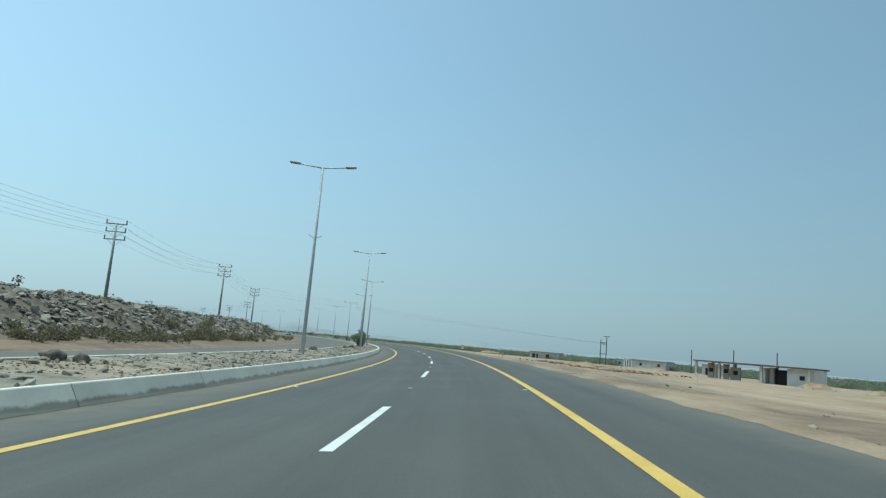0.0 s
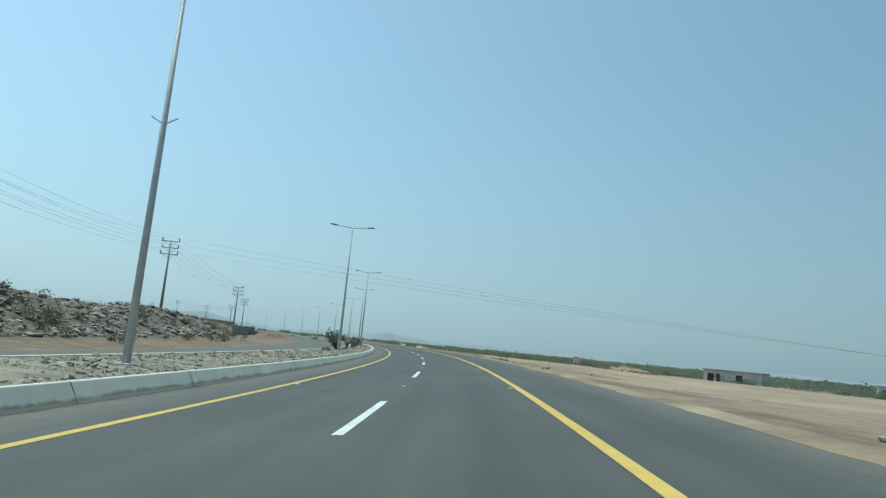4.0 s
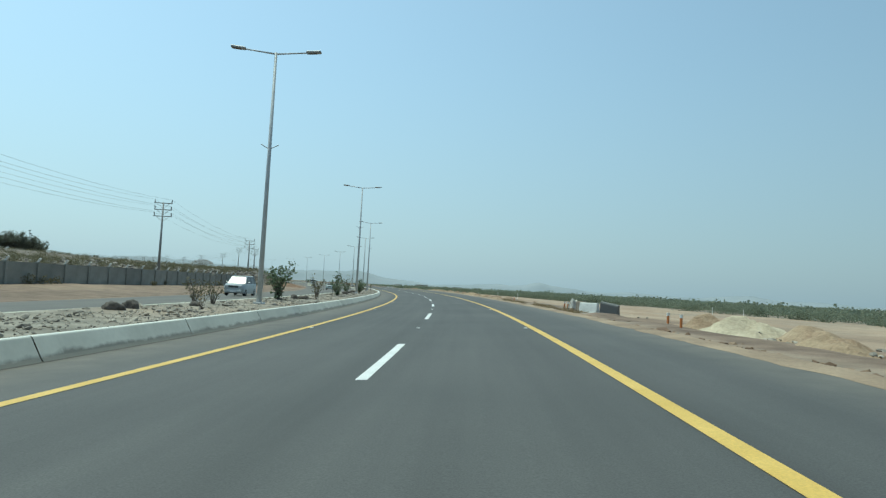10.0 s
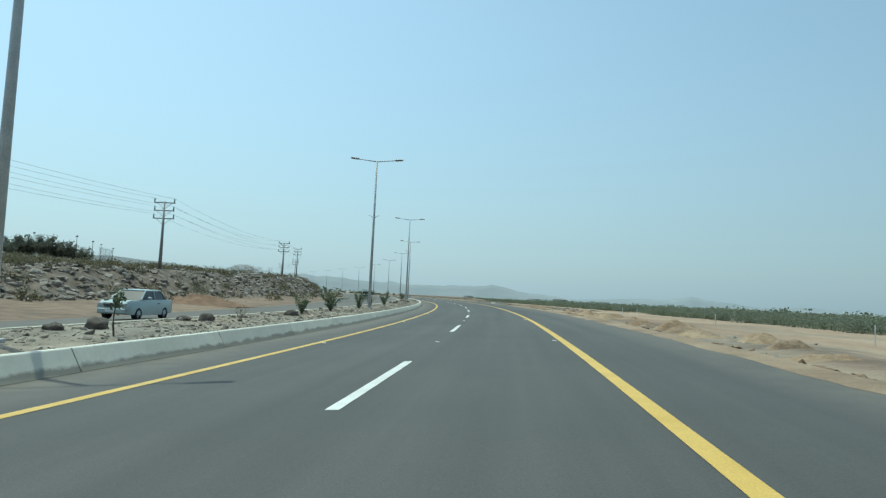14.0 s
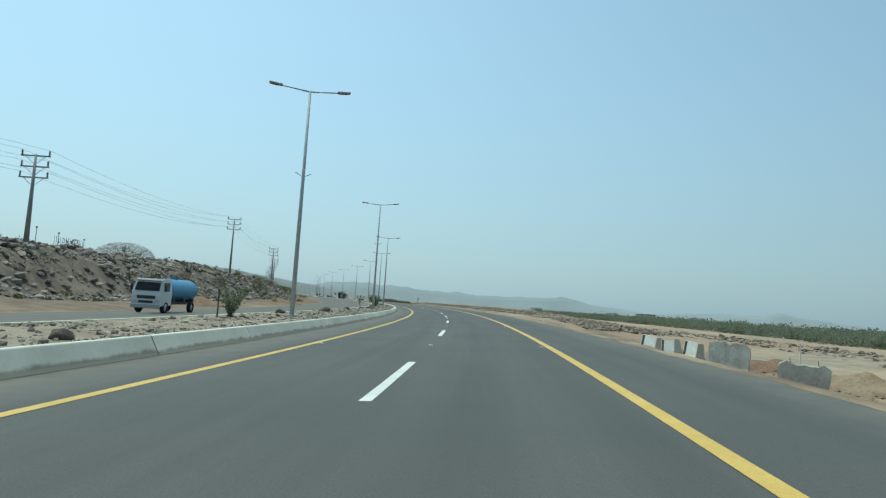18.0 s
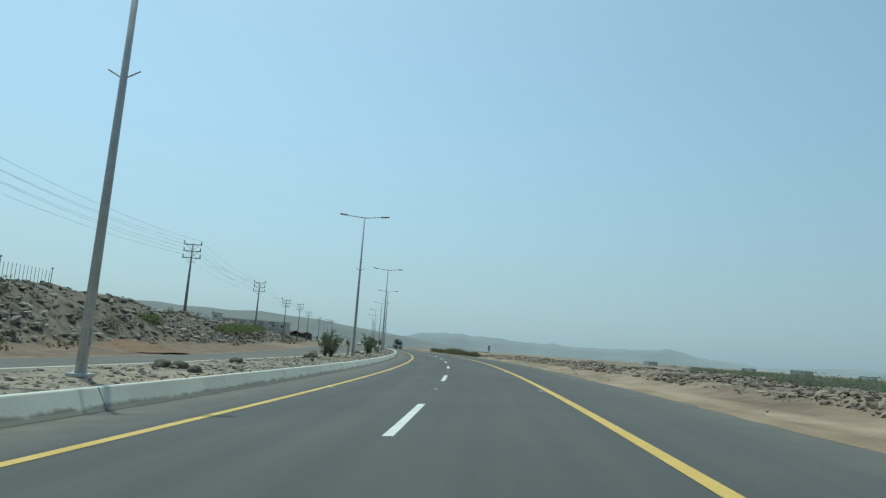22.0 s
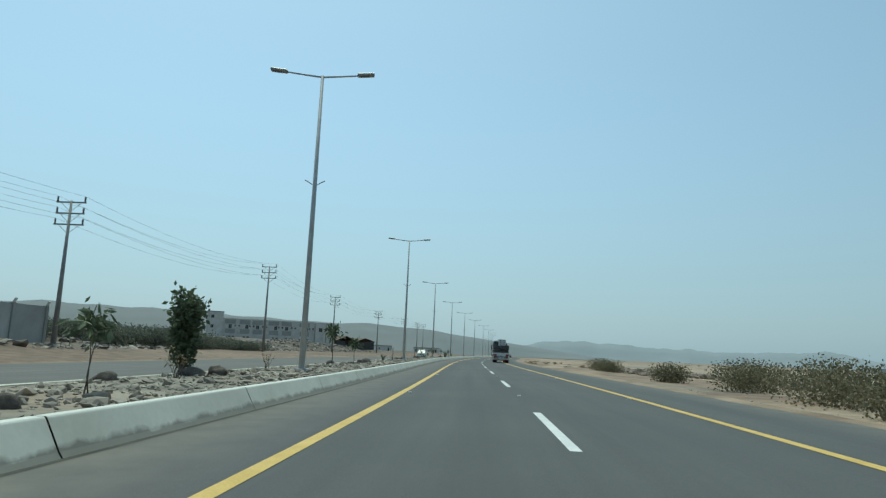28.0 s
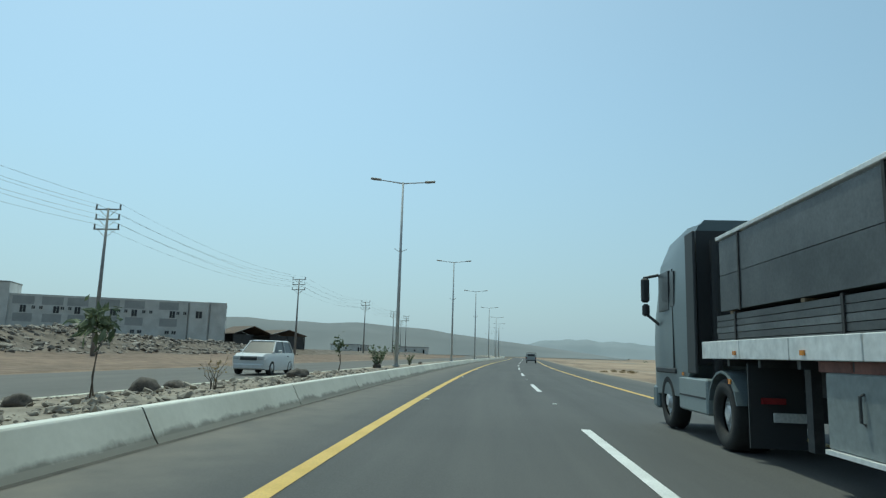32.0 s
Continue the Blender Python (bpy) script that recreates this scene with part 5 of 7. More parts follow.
for i in range(6):
    part("window", boxed(2 + i * 4.6, -0.04, 0.5, 3.2 + i * 4.6, 0.03, 1.1), DARK_OPENING, terrace)
part("retaining_wall", boxed(-6, -1.2, -3.0, 33, -0.6, -0.1), CONCRETE_DARK, terrace)


def plain_pole(p, h, r=0.07, name="steel_post", label="thin dark upright steel post standing in the sand"):
    bm = rodded((0, 0, -0.5), (0, 0, h), r, r * 0.8, 8)
    me = bpy.data.meshes.new(name)
    bm.to_mesh(me)
    bm.free()
    me.materials.append(DARK_STEEL)
    ob = tagged(new(name, me), label, "post", "steel posts by the station")
    ob.matrix_world = pose(*p)
    return ob


plain_pole((68.2, 216.4, -0.9), 7.2, 0.16)
plain_pole((68.0, 180.5, -0.9), 7.2, 0.16)
plain_pole((66.0, 150.0, -0.9), 6.6, 0.14)


def transformer_frame():
    root = thing("transformer_frame", None, "two dark poles joined by cross bars, an empty transformer stand", "utility frame")
    for x in (0, 1.9):
        part("pole", rodded((x, 0, -0.8), (x, 0, 8.6 + 0.9 * (x > 0)), 0.15, 0.12, 8), DARK_STEEL, root)
    for z in (3.6, 7.3):
        part("cross_bar", boxed(-0.3, -0.1, z, 2.2, 0.1, z + 0.18), DARK_STEEL, root)
    part("top_bar", boxed(0.8, -0.08, 9.45, 3.0, 0.08, 9.6), DARK_STEEL, root)
    for i in range(3):
        part("insulator", rodded((0.4 + 0.5 * i, 0, 6.7), (0.4 + 0.5 * i, 0, 7.25), 0.11, 0.07, 8), PORCELAIN, root)
    return root


transformer_frame().matrix_world = pose(41.9, 228.6, -0.85, 0, 0, -12)

copy_at = [(708, -150, 1.0), (713, -146, 1.15), (718, -142, 0.95), (704, -151, 0.8), (724, -139, 1.1), (730, -136, 0.9), (736, -133, 0.85), (743, -130, 0.75), (720, -152, 1.0)]
for i, (s, lat, k) in enumerate(copy_at):
    m = on_road(s, lat, -1.8, i * 70) @ Matrix.Scale(1.25 * k, 4)
    if i:
        copy_thing(dense, m)
    else:
        dense.matrix_world = m


# ---- fence of tall posts and lamp masts far on the plateau
def mast(h, label):
    root = thing("floodlight_mast", None, label, "mast", "masts on the plateau")
    part("pole", rodded((0, 0, -1), (0, 0, h), 0.22, 0.12, 8), POLE_STEEL, root)
    part("lamp_head", boxed(-0.9, -0.2, h, 0.9, 0.2, h + 0.6, bevel=0.05), DARK_STEEL, root)
    return root


mast_one = mast(11.5, "tall floodlight mast standing on the plateau")
mast_one.matrix_world = pose(-513.1, 580.4, 9.0)
for x, y, z in ((-490.2, 561.5, 9.6), (-468, 546, 9.8), (-430, 520, 9.6), (-440, 505, 9.8)):
    copy_thing(mast_one, pose(x, y, z))
fence = thing("net_fence", None, "row of tall thin net fence posts on the plateau", "fence")
for i in range(16):
    p = part("fence_post", rodded((0, 0, -1), (0, 0, 11.0), 0.09, 0.07, 6), DARK_STEEL, fence)
    p.matrix_local = pose(-512.0 + i * 1.75, 579.5 - i * 1.4, 9.0)


# ---- scattered low houses far off on the flats
def far_house(L, D, H, mat, label):
    root = thing("far_house", None, label, "house", "houses on the flats")
    part("wall", boxed(0, 0, -1.0, L, D, H), mat, root)
    part("roof", boxed(-0.2, -0.2, H + 0.004, L + 0.2, D + 0.2, H + 0.4), STUCCO_GREY, root)
    for i in range(int(L // 5)):
        part("window", boxed(1.2 + i * 4.6, -0.04, 1.1, 2.0 + i * 4.6, 0.03, 2.0), DARK_OPENING, root)
    part("door", boxed(L - 1.4, -0.04, 0, L - 0.5, 0.02, 2.1), DARK_OPENING, root)
    return root


town = random.Random(77)
SPOTS = [(1120, -95), (1180, -80), (1230, -60), (1270, -90)] + [(town.uniform(1060, 1290), town.uniform(200, 430)) for _ in range(4)]
for i, (s, lat) in enumerate(SPOTS):
    hs = far_house(town.uniform(9, 24), town.uniform(7, 12), town.uniform(2.9, 4.2), STUCCO_WHITE if i % 3 else PLASTER, "low flat-roofed pale house far off on the flats")
    hs.matrix_world = on_road(s, lat, 0, town.uniform(-40, 60))

# ---- signs, stakes, barrier blocks and road studs
WHITEWASH = worn("whitewashed_concrete", (0.60, 0.60, 0.56), (0.80, 0.80, 0.77), 3, 20, 0.9, bump=0.3, depth=0.01)


def jersey_block():
    root = thing("barrier_block", None, "short concrete barrier block with worn white and black paint", "barrier", "loose barrier blocks")
    bm = bmesh.new()
    sec = [(-0.36, 0.0), (-0.34, 0.12), (-0.16, 0.36), (-0.10, 0.92), (0.10, 0.92), (0.16, 0.36), (0.34, 0.12), (0.36, 0.0)]
    a = [bm.verts.new((x, -0.75, z)) for x, z in sec]
    b = [bm.verts.new((x, 0.75, z)) for x, z in sec]
    for i in range(len(sec)):
        j = (i + 1) % len(sec)
        bm.faces.new((a[i], a[j], b[j], b[i]))
    bm.faces.new(a[::-1])
    bm.faces.new(b)
    part("body", bm, CONCRETE, root)
    for y0, y1, mat in ((-0.73, 0.40, WHITEWASH), (0.42, 0.66, DARK_STEEL)):
        bm = bmesh.new()
        for sgn in (-1, 1):
            vs = [bm.verts.new((sgn * (abs(x) + 0.006), y, z)) for x, z in ((0.335, 0.13), (0.158, 0.37), (0.102, 0.90)) for y in (y0, y1)]
            bm.faces.new((vs[0], vs[1], vs[3], vs[2]))
            bm.faces.new((vs[2], vs[3], vs[5], vs[4]))
        part("painted_stripe", bm, mat, root)
    return root


jb = jersey_block()
jb.matrix_world = on_road(521.0, 9.0, 0.1, 12) @ pose(0, 0, 0, 3, 3, 0) @ Matrix.Diagonal((1, 0.9, 0.95, 1))
for s, lat, yaw, tilt in [(518.6, 9.2, 8, -4), (517.4, 9.6, 5, 2)]:
    copy_thing(jb, on_road(s, lat, 0.14, yaw) @ pose(0, 0, 0, tilt, tilt, 0) @ Matrix.Diagonal((1, 0.9, 0.95, 1)))


def broken_block(seed, length, high):
    """A barrier length with its top knocked off in steps and its foot in the mud."""
    root = thing("broken_barrier_block", None, "short bare grey concrete barrier block, chipped and mud-splashed", "barrier", "loose barrier blocks")
    r = random.Random(seed)
    bm = bmesh.new()
    rows = []
    for q in range(9):
        y = -length / 2 + length * q / 8
        top = high * (0.88 + 0.12 * r.random() - (0.04 if q in (0, 8) else 0.0))
        rows.append([bm.verts.new((x + 0.015 * r.uniform(-1, 1), y + 0.03 * r.uniform(-1, 1), z)) for x, z in
                     [(-0.30, -0.1), (-0.29, 0.14), (-0.17, 0.34), (-0.12, top * 0.75), (-0.09, top), (0.09, top - 0.04 * r.random()), (0.12, top * 0.75), (0.17, 0.34), (0.29, 0.14), (0.30, -0.1)]])
    for a, b in zip(rows, rows[1:]):
        for i in range(10):
            bm.faces.new((a[i], a[(i + 1) % 10], b[(i + 1) % 10], b[i]))
    bm.faces.new(rows[0][::-1])
    bm.faces.new(rows[-1])
    bmesh.ops.recalc_face_normals(bm, faces=bm.faces[:])
    part("body", bm, WEATHERED, root)
    bm = bmesh.new()
    for q in range(7):
        y = -length / 2 + length * (q + 0.5) / 7
        bmesh.ops.create_icosphere(bm, subdivisions=1, radius=0.14, matrix=pose(-0.30 + 0.05 * r.random(), y, 0.02, 0, 0, 90 * r.random()) @ Matrix.Diagonal((0.8, 1.2, 0.6, 1)))
    part("spilled_soil", bm, CLOD, root, "brown soil heaped at its foot")
    for y in (-0.3, 0.25):
        part("rebar", rodded((0.02, y * length, high * 0.7), (0.03, y * length + 0.05, high * 1.04), 0.009, None, 5), RUST, root)
    return root


WEATHERED = worn("weathered_barrier_concrete", (0.34, 0.335, 0.30), (0.56, 0.55, 0.49), 2.4, 14, 0.95, bump=0.4, depth=0.02)
broken_block(3, 1.2, 1.18).matrix_world = on_road(513.8, 9.55, 0.0, 62) @ pose(0, 0, 0, 0, 6, 0)
broken_block(4, 1.15, 1.0).matrix_world = on_road(509.2, 9.6, -0.02, 66) @ pose(0, 0, 0, 3, -8, 0)


SHEET = worn("dirty_white_sheet", (0.42, 0.38, 0.32), (0.70, 0.68, 0.63), 4, 14, 0.6, bump=0.4, depth=0.02)
MUDDY = worn("mud_stained_concrete", (0.20, 0.15, 0.11), (0.50, 0.45, 0.37), 2.2, 12, 0.95, bump=0.4, depth=0.02)


def loose_block(name, label, length, mat, s, lat, up, yaw, lean, foot=None):
    """One short piece of profiled barrier, with a darker worn foot."""
    root = thing(name, on_road(s, lat, up, yaw) @ pose(0, 0, 0, lean[0], lean[1], 0), label, "barrier", "loose barrier blocks")
    sec = [(-0.33, 0.0), (-0.32, 0.10), (-0.20, 0.30), (-0.12, 0.74), (-0.08, 0.80), (0.08, 0.80), (0.12, 0.74), (0.20, 0.30), (0.32, 0.10), (0.33, 0.0)]
    bm = bmesh.new()
    cuts = [-length / 2 + length * q / 5 for q in range(6)]
    rows = [[bm.verts.new((x + 0.012 * noise.noise(Vector((x * 3, y * 4, z * 4))), y + 0.03 * noise.noise(Vector((z * 3, x * 3, y))), z + 0.015 * noise.noise(Vector((y * 5, x, z))))) for x, z in sec] for y in cuts]
    for a, b in zip(rows, rows[1:]):
        for i in range(len(sec)):
            j = (i + 1) % len(sec)
            bm.faces.new((a[i], a[j], b[j], b[i]))
    bm.faces.new(rows[0][::-1])
    bm.faces.new(rows[-1])
    bmesh.ops.recalc_face_normals(bm, faces=bm.faces[:])
    part("body", bm, mat, root)
    if foot:
        part("foot", boxed(-0.36, -length / 2 - 0.04, -0.08, 0.36, length / 2 + 0.04, 0.16, bevel=0.04), foot, root, "mud-caked foot")
    for q in (-1, 1):
        part("lifting_loop", tube([Vector((0, q * length * 0.25 - 0.08, 0.77)), Vector((0, q * length * 0.25 - 0.05, 0.86)), Vector((0, q * length * 0.25 + 0.05, 0.86)), Vector((0, q * length * 0.25 + 0.08, 0.77))], [0.009] * 4, 5), DARK_STEEL, root)
    return root


loose_block("barrier_block", "whitewashed concrete barrier block standing at the asphalt edge", 1.15, WHITEWASH, 313.6, 9.2, -0.03, 48, (0, 0))
loose_block("barrier_block", "mud-stained concrete barrier block on the verge", 0.6, MUDDY, 315.0, 9.0, 0.0, 60, (4, 0), MUDDY)
loose_block("barrier_block", "grey concrete barrier block leaning over in the soil", 1.05, CONCRETE_DARK, 312.5, 10.1, 0.06, 52, (10, -18))


def tarp_heap():
    """A block under a white sheet, tied down and sagging."""
    bm = bmesh.new()
    bmesh.ops.create_cube(bm, size=1)
    bmesh.ops.subdivide_edges(bm, edges=bm.edges[:], cuts=9, use_grid_fill=True)
    for v in bm.verts:
        u = v.co.z + 0.5
        w = 1.1 - 0.62 * u ** 1.4
        fold = 0.10 * noise.noise(Vector((v.co.x * 4, v.co.y * 4, u * 1.5))) * (1.2 - u) + 0.05 * noise.noise(v.co * 9)
        v.co = Vector((v.co.x * w * 0.58 + fold, v.co.y * w * 0.55 + fold * 0.8 - 0.08 * u, u * 0.92 * (1 + 0.25 * noise.noise(Vector((v.co.x * 2, v.co.y * 2, 7)))) - 0.05))
    root = thing("covered_block", on_road(316.8, 8.9, -0.02, 20), "small post block wrapped in a dirty white plastic sheet", "block")
    part("sheet", bm, SHEET, root, flat=False)
    part("cord", tube([Vector((-0.34, 0, 0.3)), Vector((-0.27, -0.31, 0.34)), Vector((0.27, -0.33, 0.3)), Vector((0.34, 0, 0.33))], [0.012] * 4, 5), DARK_STEEL, root)


tarp_heap()


def stake(h, mat, label):
    root = thing("stake", None, label, "stake", "marker stakes")
    w = 0.038 if mat is ORANGE_PAINT else 0.026
    part("shaft", boxed(-w, -w, -0.2, w, w, h, bevel=0.006), mat, root)
    part("cap", boxed(-w - 0.005, -w - 0.005, h - 0.12, w + 0.005, w + 0.005, h + 0.01), WHITE_PAINT if mat is ORANGE_PAINT else mat, root)
    return root


st_o = stake(0.66, ORANGE_PAINT, "short orange marker stake in the verge")
st_o.matrix_world = on_road(102.1, 12.8, 0)
for s, lat in ((299.6, 9.6), (302, 9.9), (323.0, 9.6), (317.9, 8.8), (246.6, 11.1), (348.4, 9.6), (262, 11)):
    copy_thing(st_o, on_road(s, lat, 0, s))
st_w = stake(1.1, WHITE_PAINT, "short white marker post in the sand")
st_w.matrix_world = on_road(60, 24, 0)
for s, lat in ((270, 46), (283, 52), (285.5, 52), (268, 38), (398, 20), (420, 21), (445, 22), (470, 22), (480, 23), (530, 20), (345, 34), (352, 34)):
    copy_thing(st_w, on_road(s, lat, 0, s))
st_b = stake(1.2, DARK_STEEL, "dark upright stake among the stones of the median")
st_b.matrix_world = on_road(180, -9.5, 0)
for s, lat in ((338, -9.4), (520, -9.6), (583, -9.0), (664, -9.6), (672, -8.8), (703.6, -9.6), (829.8, -9.6), (862, -10.3)):
    copy_thing(st_b, on_road(s, lat, 0, s))


def notice_board():
    root = thing("notice_board", None, "white notice board with red bands on two posts", "sign")
    for x in (-0.6, 0.6):
        part("post", boxed(x - 0.05, -0.05, -0.4, x + 0.05, 0.05, 2.6), DARK_STEEL, root)
    board = part("board", boxed(-0.8, -0.09, 0.75, 0.8, -0.054, 2.75, bevel=0.005), WHITE_PAINT, root)
    part("red_band", boxed(-0.78, -0.098, 2.35, 0.78, -0.092, 2.73), RED_PAINT, board)
    part("red_band", boxed(-0.78, -0.098, 0.77, 0.78, -0.092, 1.15), RED_PAINT, board)
    for i in range(4):
        part("dark_bar", boxed(-0.55, -0.098, 1.35 + i * 0.23, 0.55 - 0.15 * (i % 2), -0.092, 1.44 + i * 0.23), BLACK_PAINT, board)
    return root


notice_board().matrix_world = on_road(295.4, 57.2, -0.3, 12)


def green_sign():
    root = thing("distance_marker", None, "small green roadside marker on a thin post", "sign")
    part("post", rodded((0, 0, -0.3), (0, 0, 2.3), 0.035, None, 8), GALVANISED, root)
    plate = part("plate", boxed(-0.19, -0.03, 1.45, 0.19, -0.002, 2.35, bevel=0.004), GREEN_PAINT, root)
    for i in range(2):
        part("dark_bar", boxed(-0.10, -0.038, 1.6 + i * 0.36, 0.10, -0.032, 1.8 + i * 0.36), WHITE_PAINT, plate)
    return root


green_sign().matrix_world = on_road(715.5, 10.1, 0, 8)


def sand_heap(s, lat, r, h, seed, label, mat=None):
    """A heap tipped on the ground: steep rough middle, ragged spread-out rim."""
    n, rings = 36, 11
    verts, faces = [(0, 0, h)], []
    for q in range(1, rings + 1):
        u = q / rings
        for i in range(n):
            a = 2 * math.pi * i / n
            d = Vector((math.cos(a), math.sin(a), 0))
            k = r * u * (1 + 0.35 * noise.noise(d * 1.3 + Vector((seed, 0, 0))) + 0.12 * noise.noise(d * 5 + Vector((0, seed, 0))))
            p = Vector((d.x * k * 1.25, d.y * k * 0.85, 0))
            lump = 0.45 * noise.noise(p * 1.1 + Vector((seed * 7, 0, 0))) + 0.22 * noise.noise(p * 3.1 + Vector((0, seed * 5, 0)))
            z = h * (0.5 + 0.5 * math.cos(math.pi * u)) * (1 + lump) + 0.10 * lump * (1 - u) - 0.12 * u * u
            verts.append((p.x, p.y, z))
    for i in range(n):
        faces.append((0, 1 + i, 1 + (i + 1) % n))
        for q in range(rings - 1):
            a, b = 1 + q * n + i, 1 + q * n + (i + 1) % n
            faces.append((a, a + n, b + n, b))
    ob = tagged(new("earth_mound", mesh_of("earth_mound", verts, faces, mat or HEAP, flat=False)), label, "earth mound", "earth mounds")
    ob.matrix_world = on_road(s, lat, 0, seed * 40)
    if lat > 0:
        rr = random.Random(seed)
        for _ in range(70 if mat is HEAP_PALE else 26):
            a, d = rr.random() * 6.28, r * (0.3 + 0.9 * rr.random())
            x, y = plan(s + d * math.sin(a), lat + d * math.cos(a))
            clods.append((float(x), float(y), float(ground_z(s, lat)) + max(0.02, h * 0.45 * (1 - d / r / 1.1)), 0.05 + 0.16 * rr.random() ** 2))


clods = []
HEAP = worn("heaped_soil", (0.24, 0.155, 0.095), (0.42, 0.32, 0.21), 1.2, 9, 0.95, bump=0.7, depth=0.1)
HEAP_PALE = worn("heaped_pale_sand", (0.40, 0.33, 0.23), (0.58, 0.50, 0.36), 1.2, 9, 0.95, bump=0.7, depth=0.1)
HEAP_BROWN = worn("heaped_brown_soil", (0.19, 0.125, 0.08), (0.36, 0.27, 0.18), 1.2, 9, 0.95, bump=0.7, depth=0.1)
HEAP_RED = worn("heaped_red_soil", (0.17, 0.10, 0.065), (0.28, 0.18, 0.115), 1.2, 9, 0.95, bump=0.7, depth=0.1)
sand_heap(298.8, 11.7, 2.6, 0.62, 1, "heap of pale sand tipped on the verge", HEAP_PALE)
for i in range(16):
    sand_heap(170 + i * 5.3, 9.6 + 0.7 * math.sin(i * 1.7), 1.3 + 0.5 * math.sin(i * 2.3), 0.26 + 0.09 * math.cos(i * 1.9), i + 80, "low ridge of brown soil pushed off the shoulder", HEAP_BROWN)
for i, (s, lat, r, h) in enumerate([(303, 12.0, 1.6, 0.6), (296, 12.6, 1.8, 0.6), (292.5, 11.2, 1.6, 0.5), (100, 62, 3.0, 0.9), (92, 66, 2.2, 0.7), (152, 62, 3, 0.7), (118, 31, 3.4, 0.75), (126, 33, 3.0, 0.6), (110, 33, 2.8, 0.6), (137, 35, 3.2, 0.55), (145, 41, 3.0, 0.6), (166, 50, 3.0, 0.6), (258, 56, 3.6, 0.9), (268, 58, 4.0, 1.1), (278, 60, 3.0, 0.7)]):
    sand_heap(s, lat, r, h, i + 1, "low mound of tan soil dumped on the verge")
for i, (s, lat, r, h) in enumerate([(497, 12.6, 2.6, 0.5), (501, 13.8, 2.8, 0.65), (505.5, 12.8, 2.4, 0.5), (509, 14.2, 2.8, 0.6), (513.5, 13.4, 2.2, 0.5), (519, 13.2, 2.4, 0.45), (474, 9.9, 2.2, 0.42), (478, 10.4, 2.5, 0.5), (482.5, 10.8, 2.3, 0.46), (487, 11.5, 2.0, 0.35)]):
    sand_heap(s, lat, r, h, i + 120, "low mound of red-brown soil dumped beside the broken blocks", HEAP_RED if i % 2 else HEAP_BROWN)
for i in range(34):
    sand_heap(350 + i * 2.9, 9.1 + 0.5 * math.sin(i * 2.1), 1.6 + 0.5 * math.sin(i * 1.3), 0.38 + 0.12 * math.cos(i * 1.7), i + 50, "low ridge of brown soil pushed off the shoulder", HEAP if i % 3 else HEAP_BROWN)
for i, (s, lat, r, h) in enumerate([(286, -29, 4, 1.0), (291, -27.5, 3, 0.8), (300, -28, 3.5, 0.9), (450, -27, 4, 0.8), (563, -27, 4, 0.7), (612, -27, 5, 0.6), (655, -27, 5, 0.6)]):
    sand_heap(s, lat, r, h, i + 20, "low mound of red-brown soil below the bank", HEAP_RED)
stone_field("earth_clods", clods, PALE_ROCK, "loose clods and stones round the tipped soil", "clods", 33)

stud = mesh_box("road_stud", WHITE_PAINT, -0.06, -0.05, 0, 0.06, 0.05, 0.022, bevel=0.012)
for i in range(-2, 66):
    for lat, ds in ((0.0, 12.0), (LANE - 0.24, 12.0), (-LANE + 0.24, 12.0)):
        ob = new("road_stud", stud)
        s = dash_start(i) + ds
        ob.matrix_world = on_road(s, lat, 0.002)
        tagged(ob, "small pale raised road stud beside the markings", "road stud", "road studs")

# ---- wires crossing the road from a power pole to the transformer frame
for k in range(3):
    wire("crossing_wire", tips[3][k][1], Vector((42.3 + 0.5 * k, 228.6, 6.2)), 0.5, 0.010, 24)

# ---- long low barrier on the far verge
low = thing("roadside_barrier", None, "row of pale concrete barrier lengths on the far shoulder", "barrier")
for i in range(12):
    bm = bmesh.new()
    sec = [(-0.28, 0.0), (-0.27, 0.07), (-0.13, 0.24), (-0.08, 0.66), (-0.06, 0.68), (0.06, 0.68), (0.08, 0.66), (0.13, 0.24), (0.27, 0.07), (0.28, 0.0)]
    ends = [[bm.verts.new((x, y, z)) for x, z in sec] for y in (0.0, 2.36)]
    for j in range(len(sec)):
        q = (j + 1) % len(sec)
        bm.faces.new((ends[0][j], ends[0][q], ends[1][q], ends[1][j]))
    bm.faces.new(ends[0][::-1])
    bm.faces.new(ends[1])
    p = part("barrier_length", bm, CONCRETE, low)
    x, y = plan(488 + i * 2.38, -20.1)
    p.matrix_local = pose(float(x), float(y), float(other_z(488 + i * 2.38, -20.1)), 0, 0, math.degrees(float(heading(488 + i * 2.38))))


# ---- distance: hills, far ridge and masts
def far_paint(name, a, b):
    """Hills with kilometres of bright haze painted into their colour and faint emission."""
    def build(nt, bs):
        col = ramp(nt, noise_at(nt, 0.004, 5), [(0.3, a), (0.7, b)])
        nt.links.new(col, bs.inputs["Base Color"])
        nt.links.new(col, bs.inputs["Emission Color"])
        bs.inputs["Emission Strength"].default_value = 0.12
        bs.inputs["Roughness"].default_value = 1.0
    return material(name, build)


HILL_FAR = far_paint("far_hill_haze_tint", (0.205, 0.24, 0.26), (0.25, 0.28, 0.30))
HILL_MID = far_paint("mid_hill_haze_tint", (0.145, 0.158, 0.163), (0.185, 0.196, 0.198))


